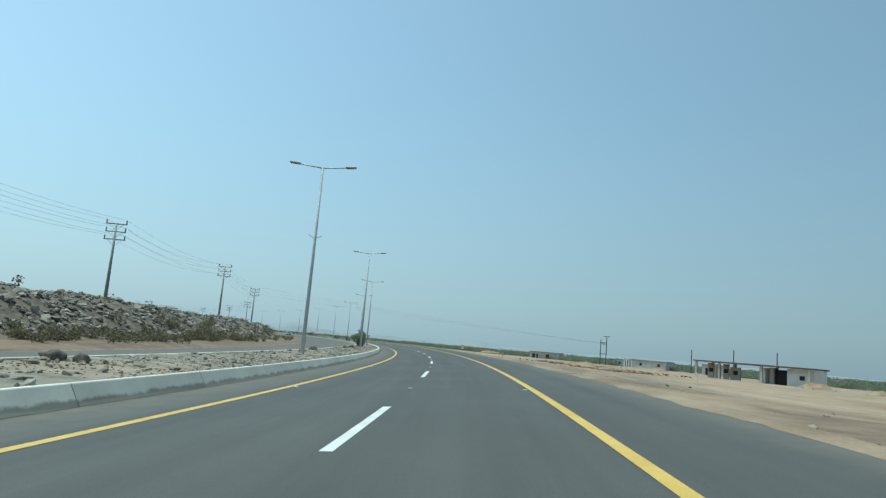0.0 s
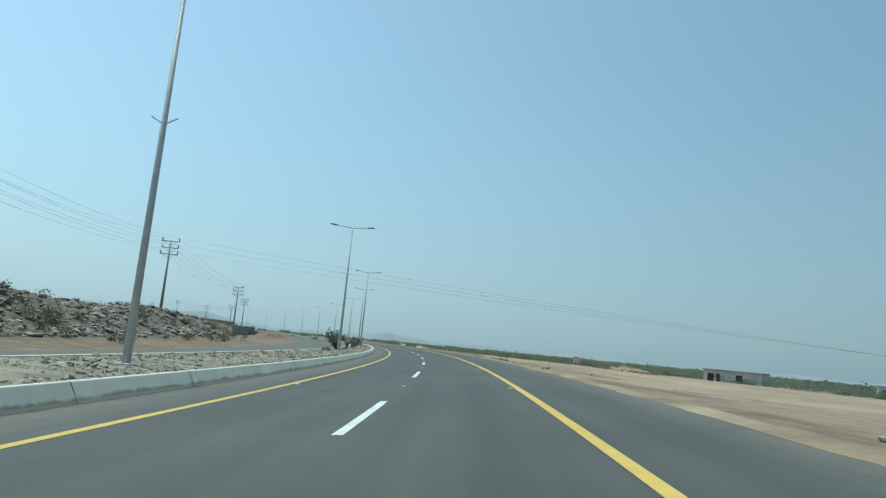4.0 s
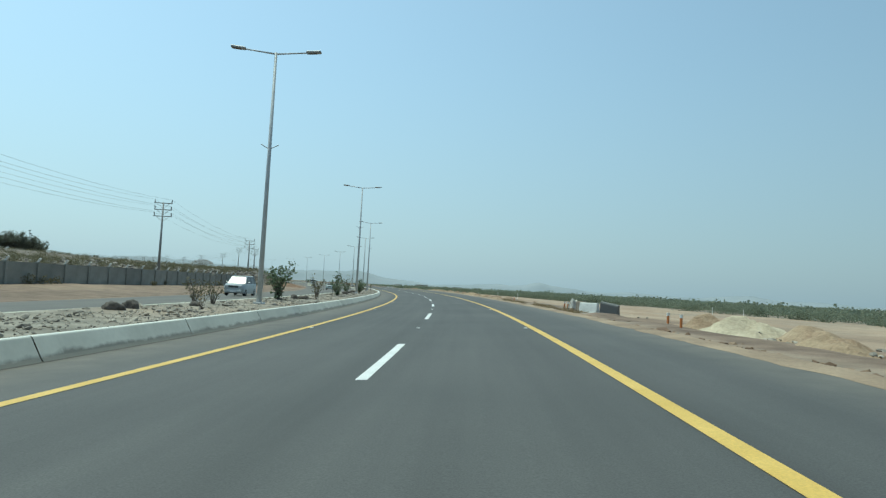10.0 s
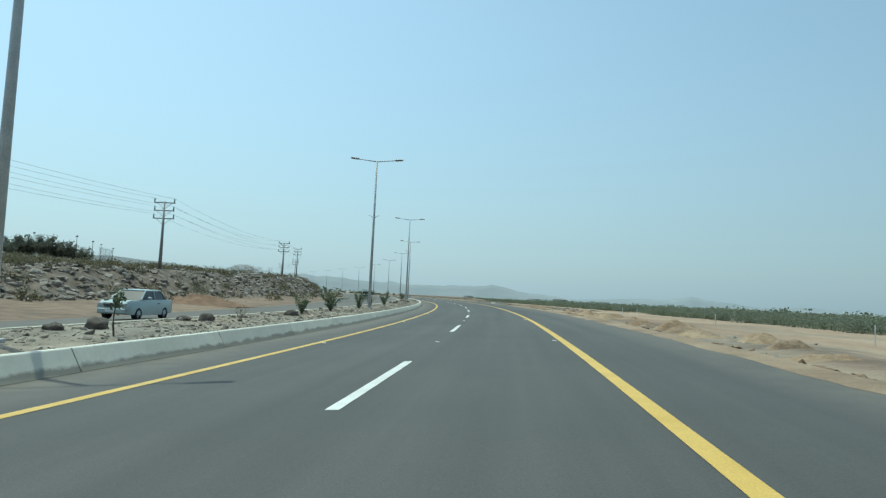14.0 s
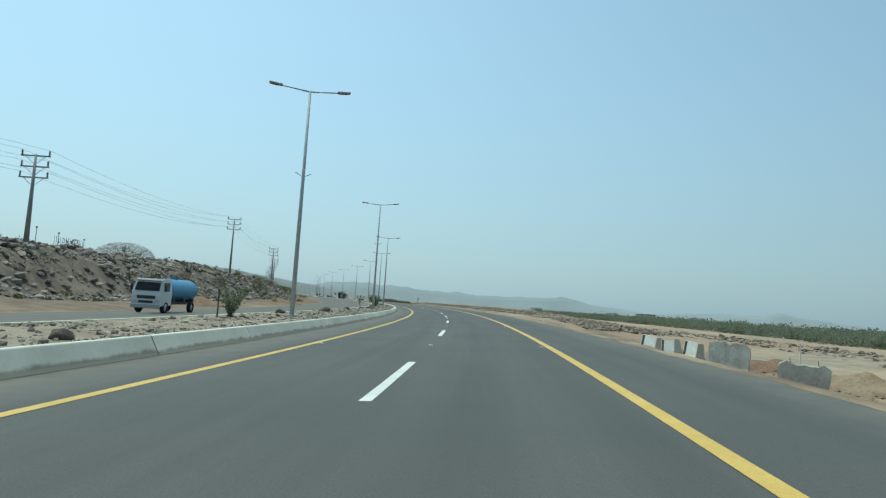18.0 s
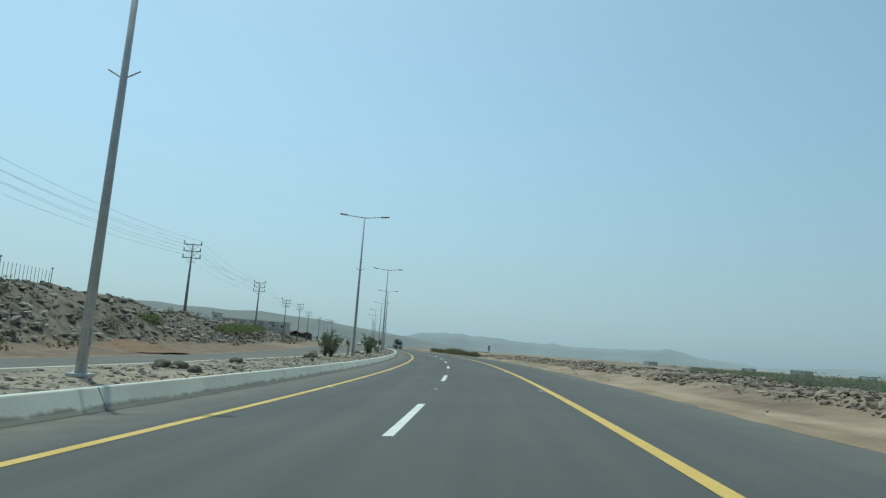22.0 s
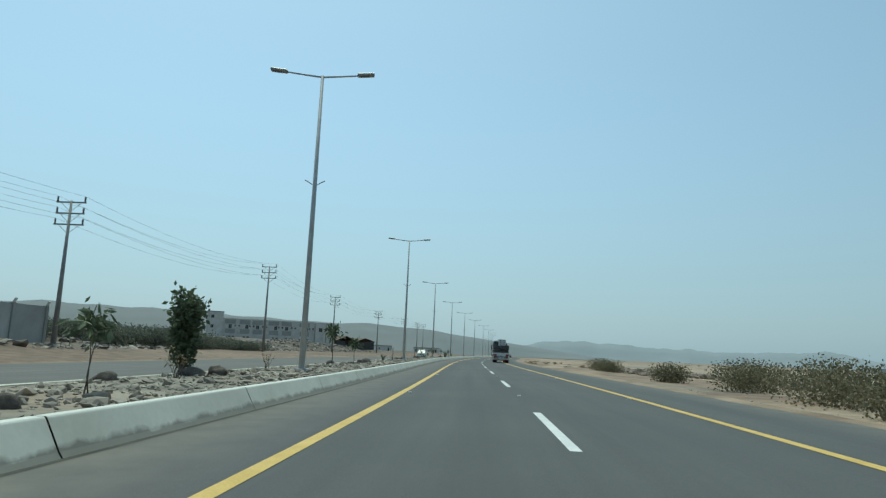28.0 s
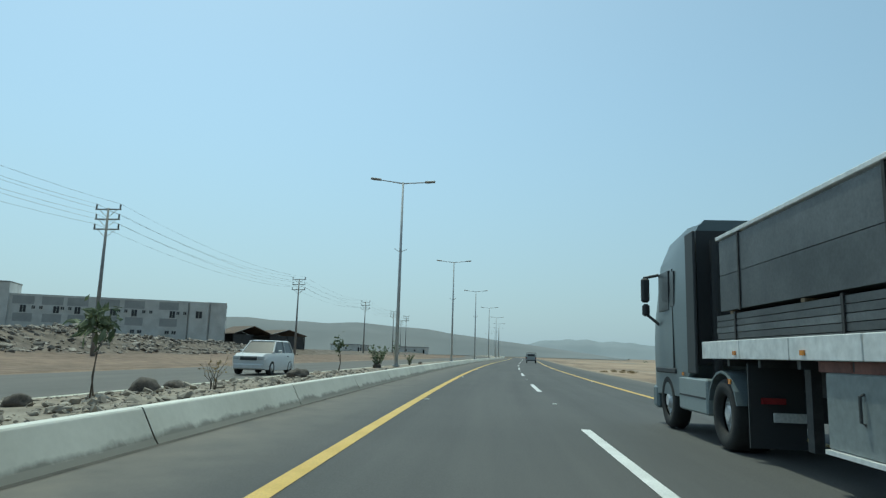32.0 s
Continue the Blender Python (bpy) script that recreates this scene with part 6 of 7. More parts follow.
def hills(name, cx, cy, dist, a0, a1, peak, base, seed, mat, depth=300, rugged=1.0, steep=5):
    """A range of hills on an arc round the place; angles to the left of +y."""
    n = 160
    verts, faces = [], []
    for i in range(n + 1):
        a = radians(a0 + (a1 - a0) * i / n)
        u = i / n
        edge = min(1, steep * u, steep * (1 - u))
        f = 0.55 + rugged * 0.5 * noise.noise(Vector((u * 5 + seed, seed, 0))) + rugged * 0.25 * noise.noise(Vector((u * 17, seed, 3))) + 0.1 * min(1, 3 * rugged) * noise.noise(Vector((u * 50, seed, 5)))
        h = max(2.0, peak * f * edge)
        d = Vector((-math.sin(a), math.cos(a), 0))
        for k, z in ((0, base), (0.35, base + h * 0.6), (0.6, base + h), (1.0, base)):
            p = Vector((cx, cy, 0)) + d * (dist + depth * k + 40 * noise.noise(Vector((u * 30, k * 3, seed))))
            verts.append((p.x, p.y, z))
    for i in range(n):
        for k in range(3):
            q = i * 4 + k
            faces.append((q, q + 4, q + 5, q + 1))
    tagged(new(name, mesh_of(name, verts, faces, mat, flat=False)), "hazy blue-grey desert hills on the horizon", "hills", kind="structure")


def skyline(name, cx, cy, dist, a0, a1, peaks, low, seed, mat, depth=400):
    """A range whose summits stand at given angles to the left of +y: rows of angle, half width, height."""
    n = 260
    verts, faces = [], []
    for i in range(n + 1):
        deg = a0 + (a1 - a0) * i / n
        a, u = radians(deg), i / n
        h = low * (0.7 + 0.6 * noise.noise(Vector((deg * 0.22, seed, 0)))) + sum(top * math.exp(-((deg - c) / w) ** 2) for c, w, top in peaks)
        h = max(3.0, h * min(1, 9 * u, 9 * (1 - u)) * (1 + 0.14 * noise.noise(Vector((deg * 0.9, seed, 3))) + 0.07 * noise.noise(Vector((deg * 3.1, seed, 7)))))
        d = Vector((-math.sin(a), math.cos(a), 0))
        for k, z in ((0, -4), (0.35, -4 + h * 0.6), (0.6, -4 + h), (1.0, -4)):
            p = Vector((cx, cy, 0)) + d * (dist + depth * k + 40 * noise.noise(Vector((u * 40, k * 3, seed))))
            verts.append((p.x, p.y, z))
    for i in range(n):
        for k in range(3):
            q = i * 4 + k
            faces.append((q, q + 4, q + 5, q + 1))
    tagged(new(name, mesh_of(name, verts, faces, mat, flat=False)), "hazy blue-grey desert hills on the horizon", "hills", kind="structure")


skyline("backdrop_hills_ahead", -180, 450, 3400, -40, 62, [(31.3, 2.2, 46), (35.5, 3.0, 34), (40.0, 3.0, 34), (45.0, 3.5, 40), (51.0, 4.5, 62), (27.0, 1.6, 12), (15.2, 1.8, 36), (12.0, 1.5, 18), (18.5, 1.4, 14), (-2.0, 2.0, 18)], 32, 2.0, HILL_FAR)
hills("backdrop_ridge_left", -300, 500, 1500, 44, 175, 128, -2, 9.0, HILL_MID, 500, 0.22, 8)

# ---- vehicles, standing on the carriageways
def paint(name, c, rough=0.35, metal=0.3):
    return worn(name, tuple(v * 0.92 for v in c), c, 1.5, 60, rough, metal, 0.02, 0.002)


SILVER = paint("silver_car_paint", (0.42, 0.45, 0.46))
PALE_CAR = paint("pale_blue_car_paint", (0.45, 0.52, 0.52))
WHITE_CAR = paint("white_car_paint", (0.72, 0.72, 0.71), 0.3, 0.0)
DARK_CAR = paint("dark_car_paint", (0.05, 0.055, 0.06))
TRUCK_GREY = paint("grey_green_truck_paint", (0.18, 0.22, 0.235), 0.4, 0.1)
BOX_GREY = worn("grey_green_box_paint", (0.19, 0.215, 0.215), (0.25, 0.275, 0.275), 0.8, 10, 0.5)
SKIRT_GREY = paint("grey_skirt_paint", (0.30, 0.345, 0.35), 0.4, 0.1)
TRUCK_DARK = paint("black_truck_plastic", (0.04, 0.043, 0.046), 0.6, 0.0)
TANK_BLUE = paint("blue_tank_paint", (0.07, 0.26, 0.46), 0.4, 0.1)
STEEL_BAR = worn("dark_steel_profiles", (0.072, 0.078, 0.082), (0.14, 0.147, 0.15), 1.5, 25, 0.55, 0.2, 0.1, by_piece=0.25)
TRAILER_WHITE = worn("chipped_white_trailer_paint", (0.66, 0.67, 0.66), (0.80, 0.80, 0.78), 0.8, 8, 0.45)
RUBBER = worn("tyre_rubber", (0.018, 0.018, 0.018), (0.035, 0.034, 0.033), 3, 30, 0.85)
RIM_RED = worn("rusty_red_rim", (0.11, 0.04, 0.032), (0.22, 0.09, 0.065), 4, 20, 0.6, 0.3)
RIM_METAL = worn("bright_alloy_rim", (0.52, 0.53, 0.54), (0.70, 0.71, 0.72), 4, 20, 0.35, 0.3)
LIGHT_RED = worn("red_lamp_glass", (0.22, 0.02, 0.025), (0.32, 0.035, 0.035), 4, 30, 0.2)
LIGHT_AMBER = worn("amber_lamp_glass", (0.60, 0.20, 0.03), (0.70, 0.28, 0.05), 4, 30, 0.2)
LIGHT_CLEAR = worn("clear_lamp_glass", (0.50, 0.52, 0.53), (0.62, 0.63, 0.64), 4, 30, 0.15)
CARTON = worn("white_wrapped_cartons", (0.56, 0.57, 0.57), (0.74, 0.74, 0.73), 1.5, 12, 0.35, by_piece=0.06)
PRINT = worn("grey_print", (0.20, 0.21, 0.23), (0.28, 0.29, 0.30), 3, 20, 0.7)
STRAP = worn("dark_strap", (0.03, 0.03, 0.03), (0.06, 0.06, 0.06), 3, 30, 0.8)
YELLOW_MARK = worn("yellow_marking_film", (0.55, 0.40, 0.05), (0.65, 0.48, 0.08), 3, 30, 0.5)


def wheel(parent, x, y, r, w, rim_mat, dual=0.0, dish=0.0):
    """A wheel with its outer face at x, to the side that x points."""
    s = 1 if x > 0 else -1
    bm = bmesh.new()
    prof = [(0.56, 0.02 + dish), (0.58, 0.0), (0.80, -0.012), (0.93, 0.0), (1.0, 0.05), (1.0, w + dual - 0.05), (0.93, w + dual), (0.58, w + dual)]
    n = 28
    rings = []
    for k in range(n):
        a = 2 * math.pi * k / n
        rings.append([bm.verts.new((x - s * d, y + r * q * math.cos(a), r + r * q * math.sin(a))) for q, d in prof])
    for k in range(n):
        p, q = rings[k], rings[(k + 1) % n]
        for i in range(len(prof) - 1):
            bm.faces.new((p[i], q[i], q[i + 1], p[i + 1]) if s > 0 else (p[i + 1], q[i + 1], q[i], p[i]))
    bmesh.ops.recalc_face_normals(bm, faces=bm.faces)
    hub = new("wheel")
    hub.parent = parent
    tyre = part("tyre", bm, RUBBER, hub, flat=False)
    bm = bmesh.new()
    m = Matrix.Translation((x - s * (0.07 + dish), y, r)) @ pose(0, 0, 0, 0, 90, 0)
    bmesh.ops.create_cone(bm, cap_ends=True, segments=24, radius1=r * 0.58, radius2=r * 0.58, depth=0.03, matrix=m)
    m = Matrix.Translation((x - s * (0.03 + dish), y, r)) @ pose(0, 0, 0, 0, 90 * s, 0)
    bmesh.ops.create_cone(bm, cap_ends=True, segments=16, radius1=r * 0.34, radius2=r * 0.2, depth=0.09, matrix=m)
    for k in range(8):
        a = 2 * math.pi * k / 8
        rod(bm, (x - s * (0.06 + dish), y + r * 0.44 * math.cos(a), r + r * 0.44 * math.sin(a)), (x - s * (0.03 + dish), y + r * 0.44 * math.cos(a), r + r * 0.44 * math.sin(a)), 0.02, None, 6)
    part("rim", bm, rim_mat, hub)
    return hub


def loft(stations, caps=True):
    """Stations along y of half sections [(x, z), ...] from the sill up to the middle; mirrored."""
    bm = bmesh.new()
    rings = []
    for y, half in stations:
        full = [(-x, z) for x, z in half] + [(x, z) for x, z in reversed(half)]
        rings.append([bm.verts.new((x, y, z)) for x, z in full])
    n = len(rings[0])
    for a, b in zip(rings, rings[1:]):
        for i in range(n):
            j = (i + 1) % n
            bm.faces.new((a[i], a[j], b[j], b[i]))
    if caps:
        bm.faces.new(rings[0])
        bm.faces.new(rings[-1][::-1])
    bmesh.ops.recalc_face_normals(bm, faces=bm.faces)
    return bm


def car(name, label, mat, L, W, hood, belt, roof, marks, group="", wheel_r=0.33):
    """marks: y of the rear glass foot, rear roof edge, front roof edge, windscreen foot."""
    root = thing(name, None, label, "car", group)
    h, w = L / 2, W / 2
    low = 0.28
    y0, y1, y2, y3 = marks
    body = [(-h, [(w * 0.80, low + 0.12), (w * 0.86, belt - 0.22), (w * 0.80, belt - 0.06)]),
            (-h + 0.18, [(w * 0.94, low), (w * 0.97, belt - 0.15), (w * 0.90, belt)]),
            (y0 + 0.5, [(w * 0.98, low - 0.05), (w, belt - 0.2), (w * 0.92, belt)]),
            (y3 - 0.4, [(w * 0.98, low - 0.05), (w, belt - 0.2), (w * 0.92, belt)]),
            (y3, [(w * 0.98, low - 0.05), (w, hood + (belt - hood) * 0.4 - 0.18), (w * 0.90, belt - 0.02)]),
            (h - 0.35, [(w * 0.94, low), (w * 0.97, hood - 0.2), (w * 0.82, hood)]),
            (h - 0.05, [(w * 0.80, low + 0.05), (w * 0.86, hood - 0.32), (w * 0.72, hood - 0.12)])]
    part("body", loft(body), mat, root, flat=False).data.set_sharp_from_angle(angle=radians(35))
    glass = [(y0, [(w * 0.88, belt - 0.02), (w * 0.86, belt - 0.01)]), (y1, [(w * 0.90, belt - 0.02), (w * 0.70, roof - 0.03)]),
             (y2, [(w * 0.90, belt - 0.02), (w * 0.70, roof - 0.03)]), (y3, [(w * 0.88, belt - 0.02), (w * 0.84, belt - 0.01)])]
    part("glazing", loft(glass), GLASS_DARK, root, "dark tinted windows")
    rf = [(y1 - 0.06, [(w * 0.70, roof - 0.05), (w * 0.66, roof - 0.01)]), (y1 + 0.25, [(w * 0.73, roof - 0.05), (w * 0.64, roof + 0.02)]),
          (y2 - 0.25, [(w * 0.73, roof - 0.05), (w * 0.64, roof + 0.015)]), (y2 + 0.05, [(w * 0.71, roof - 0.06), (w * 0.66, roof - 0.02)])]
    part("roof", loft(rf), mat, root)
    for sx in (-1, 1):
        for a, b in (((y0 + 0.02, belt), (y1, roof - 0.03)), ((y3 - 0.02, belt), (y2, roof - 0.03)), (((y1 + y2) / 2, belt), ((y1 + y2) / 2, roof - 0.03))):
            part("pillar", rodded((sx * w * 0.885, a[0], a[1]), (sx * w * 0.71, b[0], b[1]), 0.04, None, 6), mat, root)
        part("headlight", boxed(sx * w * 0.5, h - 0.2, hood - 0.28, sx * w * 0.84, h - 0.02, hood - 0.12, bevel=0.03), LIGHT_CLEAR, root, "clear headlight")
        part("tail_light", boxed(sx * w * 0.6, -h - 0.015, belt - 0.32, sx * w * 0.86, -h + 0.1, belt - 0.1, bevel=0.02), LIGHT_RED, root, "red tail light")
        part("mirror", boxed(sx * w * 0.98, y3 - 0.55, belt + 0.0, sx * (w + 0.17), y3 - 0.43, belt + 0.15, bevel=0.03), mat, root)
        part("door_handle", boxed(sx * w * 0.985, (y1 + y2) / 2 - 0.3, belt - 0.2, sx * (w + 0.02), (y1 + y2) / 2 - 0.12, belt - 0.16), TRUCK_DARK, root)
        for y in (-h + 0.95, h - 0.9):
            wheel(root, sx * w * 0.985, y, wheel_r, 0.22, RIM_METAL)
    part("grille", boxed(-w * 0.45, h - 0.1, hood - 0.32, w * 0.45, h + 0.0, hood - 0.16, bevel=0.02), TRUCK_DARK, root)
    part("bumper", boxed(-w * 0.8, h - 0.12, low + 0.02, w * 0.8, h + 0.06, low + 0.28, bevel=0.05), mat, root)
    part("white_panel", boxed(-0.25, h + 0.061, low + 0.1, 0.25, h + 0.07, low + 0.2), WHITE_PAINT, root)
    part("white_panel", boxed(-0.25, -h - 0.02, belt - 0.42, 0.25, -h + 0.01, belt - 0.32), WHITE_PAINT, root)
    return root


def on_other(s, lat, yaw=180.0):
    x, y = plan(s, lat)
    return pose(float(x), float(y), float(other_z(s, lat)) + 0.004, 0, 0, math.degrees(float(heading(s))) + yaw)


mpv = car("minivan", "silver family minivan on the other carriageway", SILVER, 4.7, 1.83, 1.08, 1.12, 1.80, (-2.2, -1.9, 0.55, 1.35))
mpv.matrix_world = on_other(332.5, -16.6) @ Matrix.Scale(0.95, 4)
sedan = car("sedan", "old pale blue-white sedan on the other carriageway", PALE_CAR, 4.3, 1.68, 0.92, 0.95, 1.42, (-1.5, -1.0, 0.35, 1.0), wheel_r=0.3)
sedan.matrix_world = on_other(415.8, -15.7)
suv = car("suv", "white sport utility car on the other carriageway", WHITE_CAR, 4.6, 1.85, 1.05, 1.10, 1.72, (-2.1, -1.75, 0.35, 1.1), wheel_r=0.36)
suv.matrix_world = on_other(903.0, -13.6)
ahead = car("dark_car", "dark saloon car standing far along the road", DARK_CAR, 4.5, 1.8, 0.95, 0.98, 1.48, (-1.6, -1.1, 0.35, 1.05))
ahead.matrix_world = on_road(1075, 1.8, 0.004)


def pickup():
    root = thing("pickup", None, "small grey pickup truck with an open bed far ahead", "pickup truck")
    part("cab", loft([(0.2, [(0.82, 0.5), (0.84, 1.0), (0.68, 1.62)]), (1.2, [(0.82, 0.5), (0.84, 1.0), (0.68, 1.62)]), (1.75, [(0.82, 0.5), (0.84, 0.98), (0.78, 1.05)]), (2.5, [(0.78, 0.5), (0.80, 0.85), (0.7, 0.95)])]), SILVER, root)
    part("rear_window", boxed(-0.6, 0.17, 1.1, 0.6, 0.198, 1.5), GLASS_DARK, root)
    part("bed_floor", boxed(-0.82, -2.4, 0.55, 0.82, 0.15, 0.75), SILVER, root)
    for sx in (-1, 1):
        part("bed_side", boxed(sx * 0.78, -2.4, 0.754, sx * 0.84, 0.15, 1.15), SILVER, root)
        part("tail_light", boxed(sx * 0.68, -2.47, 0.7, sx * 0.83, -2.42, 1.0), LIGHT_RED, root)
        for y in (-1.5, 1.6):
            wheel(root, sx * 0.84, y, 0.34, 0.2, RIM_METAL)
    part("tailgate", boxed(-0.77, -2.46, 0.6, 0.77, -2.4, 1.15, bevel=0.01), SILVER, root)
    for x in (-0.78, 0.78):
        part("rack_bar", rodded((x, -2.3, 1.15), (x, -2.3, 1.75), 0.03, None, 6), DARK_STEEL, root)
    part("rack_top", rodded((-0.78, -2.3, 1.75), (0.78, -2.3, 1.75), 0.03, None, 6), DARK_STEEL, root)
    part("bumper", boxed(-0.8, -2.55, 0.4, 0.8, -2.47, 0.55), TRUCK_DARK, root)
    return root


pickup().matrix_world = on_road(985, 1.9, 0.004)


def tanker():
    root = thing("water_tanker", None, "small white-cabbed truck with a blue water tank", "truck")
    cab = part("cab", loft([(1.9, [(0.98, 0.55), (1.0, 1.5), (0.92, 2.35)]), (3.2, [(0.98, 0.55), (1.0, 1.5), (0.90, 2.35)]), (3.55, [(0.98, 0.5), (1.0, 1.4), (0.95, 1.5)]), (3.62, [(0.96, 0.5), (0.98, 1.1), (0.95, 1.2)])]), WHITE_CAR, root)
    bm = bmesh.new()
    vs = [bm.verts.new(p) for p in ((-0.84, 3.575, 1.52), (0.84, 3.575, 1.52), (0.80, 3.34, 2.08), (-0.80, 3.34, 2.08))]
    bm.faces.new(vs)
    bmesh.ops.solidify(bm, geom=bm.faces[:], thickness=-0.02)
    part("windscreen", bm, GLASS_DARK, cab, "dark windscreen")
    for sx in (-1, 1):
        part("side_window", boxed(sx * 0.93, 2.3, 1.5, sx * 1.0, 3.1, 2.1), GLASS_DARK, cab)
        part("headlight", boxed(sx * 0.6, 3.6, 0.75, sx * 0.9, 3.66, 0.95, bevel=0.02), LIGHT_CLEAR, cab)
        part("mirror", boxed(sx * 1.08, 3.3, 1.5, sx * 1.25, 3.38, 1.95, bevel=0.02), TRUCK_DARK, cab)
        part("frame_rail", boxed(sx * 0.3, -3.0, 0.6, sx * 0.42, 1.9, 0.8), DARK_STEEL, root)
        for y in (-1.8, 2.7):
            wheel(root, sx * 0.98, y, 0.42, 0.24, RIM_METAL)
    part("bumper", boxed(-0.98, 3.55, 0.35, 0.98, 3.72, 0.62, bevel=0.03), SILVER, root)
    part("grille", boxed(-0.62, 3.6, 0.98, 0.62, 3.66, 1.2, bevel=0.02), TRUCK_DARK, cab, "dark grille")
    part("air_inlet", boxed(-0.5, 3.6, 0.7, 0.5, 3.655, 0.86, bevel=0.02), TRUCK_DARK, cab)
    part("sun_visor", boxed(-0.86, 3.24, 2.2, 0.86, 3.5, 2.26, bevel=0.015), WHITE_CAR, cab)
    for sx in (-1, 1):
        part("wiper", rodded((sx * 0.35, 3.6, 1.5), (sx * 0.35 - 0.3, 3.53, 1.72), 0.012, None, 5), TRUCK_DARK, cab)
    bm = bmesh.new()
    bmesh.ops.create_cone(bm, cap_ends=True, segments=24, radius1=0.85, radius2=0.85, depth=4.4, matrix=pose(0, -0.6, 1.62, 90, 0, 0) @ Matrix.Diagonal((1.1, 0.92, 1, 1)))
    tank = part("tank", bm, TANK_BLUE, root, "blue water tank", flat=False)
    tank.data.set_sharp_from_angle(angle=radians(40))
    for y in (-2.3, -0.6, 1.1):
        part("saddle", boxed(-0.85, y - 0.1, 0.804, 0.85, y + 0.1, 1.05), DARK_STEEL, root)
    part("hatch", rodded((0, -0.6, 2.38), (0, -0.6, 2.55), 0.25, None, 12), TANK_BLUE, tank)
    return root


tanker().matrix_world = on_other(532.8, -17.3) @ Matrix.Scale(0.86, 4)


# ---- the loaded articulated lorry
def lorry():
    root = thing("articulated_lorry", None, "grey articulated lorry with a flatbed of dark steel profiles", "lorry")
    z = 1.36
    R, F = -1.9, 11.6                     # rear and front of the flatbed
    bed = part("bed_floor", boxed(-1.2, R + 0.02, z, 1.2, F - 0.02, z + 0.12), DARK_STEEL, root, "dark bed floor")
    for sx in (-1, 1):
        for i in range(9):
            a = R + (F - R) * i / 9
            part("side_rail", boxed(sx * 1.205, a + 0.01, z - 0.06, sx * 1.27, a + (F - R) / 9 - 0.01, z + 0.20, bevel=0.008), TRAILER_WHITE, root, "chipped white side rail")
        part("chassis_beam", boxed(sx * 0.42, R + 0.1, 0.86, sx * 0.56, F - 2.2, z - 0.004), DARK_STEEL, root)
        for i in range(6):
            part("marker_lamp", boxed(sx * 1.275, 0.2 + i * 2.0, z - 0.005, sx * 1.29, 0.3 + i * 2.0, z + 0.05), LIGHT_AMBER, root)
    for i in range(12):
        y = R + 0.5 + i * 1.1
        part("cross_member", boxed(-1.19, y, z - 0.16, 1.19, y + 0.08, z - 0.004), DARK_STEEL, root)
    part("front_rail", boxed(-1.27, F - 0.01, z - 0.06, 1.27, F + 0.05, z + 0.2), TRAILER_WHITE, root)
    # rear frame with lamps and marker row
    rear = part("rear_frame", boxed(-1.27, R - 0.08, z - 0.30, 1.27, R, z + 0.2, bevel=0.01), TRAILER_WHITE, root, "white rear frame")
    part("rear_frame_low", boxed(-1.27, R - 0.06, 0.50, 1.27, R + 0.02, 0.72, bevel=0.01), TRAILER_WHITE, root)
    for x in (-1.24, -0.38, 0.38, 1.17):
        part("rear_post", boxed(x, R - 0.05, 0.724, x + 0.08, R + 0.02, z - 0.304), TRAILER_WHITE, root)
    for k in (0.80, 0.93):
        part("rear_bar", boxed(-1.15, R - 0.03, k, 1.15, R + 0.01, k + 0.05), TRAILER_WHITE, root)
    for sx in (-1, 1):
        part("tail_light", boxed(sx * 0.72, R - 0.11, z - 0.26, sx * 1.2, R - 0.082, z - 0.04, bevel=0.008), LIGHT_RED, rear)
        part("low_light", boxed(sx * 0.72, R - 0.07, 0.86, sx * 1.1, R - 0.052, 0.98), LIGHT_RED, rear)
        for i in range(6):
            part("chevron", boxed(sx * (0.3 + i * 0.15), R - 0.072, 0.56, sx * (0.39 + i * 0.15), R - 0.062, 0.66), YELLOW_MARK if i % 2 else BLACK_PAINT, rear)
    part("white_panel", boxed(-0.26, R - 0.075, 0.82, 0.26, R - 0.055, 0.98), WHITE_PAINT, rear)
    for i in range(18):
        part("marker_reflector", rodded((-1.2 + i * 0.141, R - 0.05, 0.43), (-1.2 + i * 0.141, R - 0.09, 0.43), 0.06, None, 10), RED_PAINT, root)
    part("bumper_bar", boxed(-1.25, R - 0.045, 0.36, 1.25, R + 0.03, 0.48), DARK_STEEL, root)
    # axles and wheels
    for y in (0.6, 1.95, 3.3):
        for sx in (-1, 1):
            wheel(root, sx * 1.24, y, 0.52, 0.32, RIM_RED, 0.3, 0.14)
        part("axle", rodded((-1.0, y, 0.52), (1.0, y, 0.52), 0.07, None, 8), DARK_STEEL, root)
    for sx in (-1, 1):
        bx = part("tool_box", boxed(sx * 0.7, 5.2, 0.42, sx * 1.2, 7.95, 1.18, bevel=0.015), BOX_GREY, root, "grey side tool box")
        part("handle", tube([Vector((sx * 1.2, 7.25, 0.72)), Vector((sx * 1.24, 7.25, 0.74)), Vector((sx * 1.24, 7.25, 0.98)), Vector((sx * 1.2, 7.25, 1.0))], [0.016] * 4, 6), DARK_STEEL, bx)
        part("hatch", boxed(sx * 1.202, 5.5, 0.68, sx * 1.212, 6.0, 1.0, bevel=0.003), TRAILER_WHITE, bx)
        part("box_step", boxed(sx * 1.15, 5.2, 0.37, sx * 1.24, 7.95, 0.415), TRAILER_WHITE, bx)
        part("rust_panel", boxed(sx * 1.1, 5.0, 1.184, sx * 1.19, 8.1, 1.296), RIM_RED, root)
        part("ladder", boxed(sx * 1.2, -0.9, 0.45, sx * 1.26, -0.84, 1.3), TRAILER_WHITE, root)
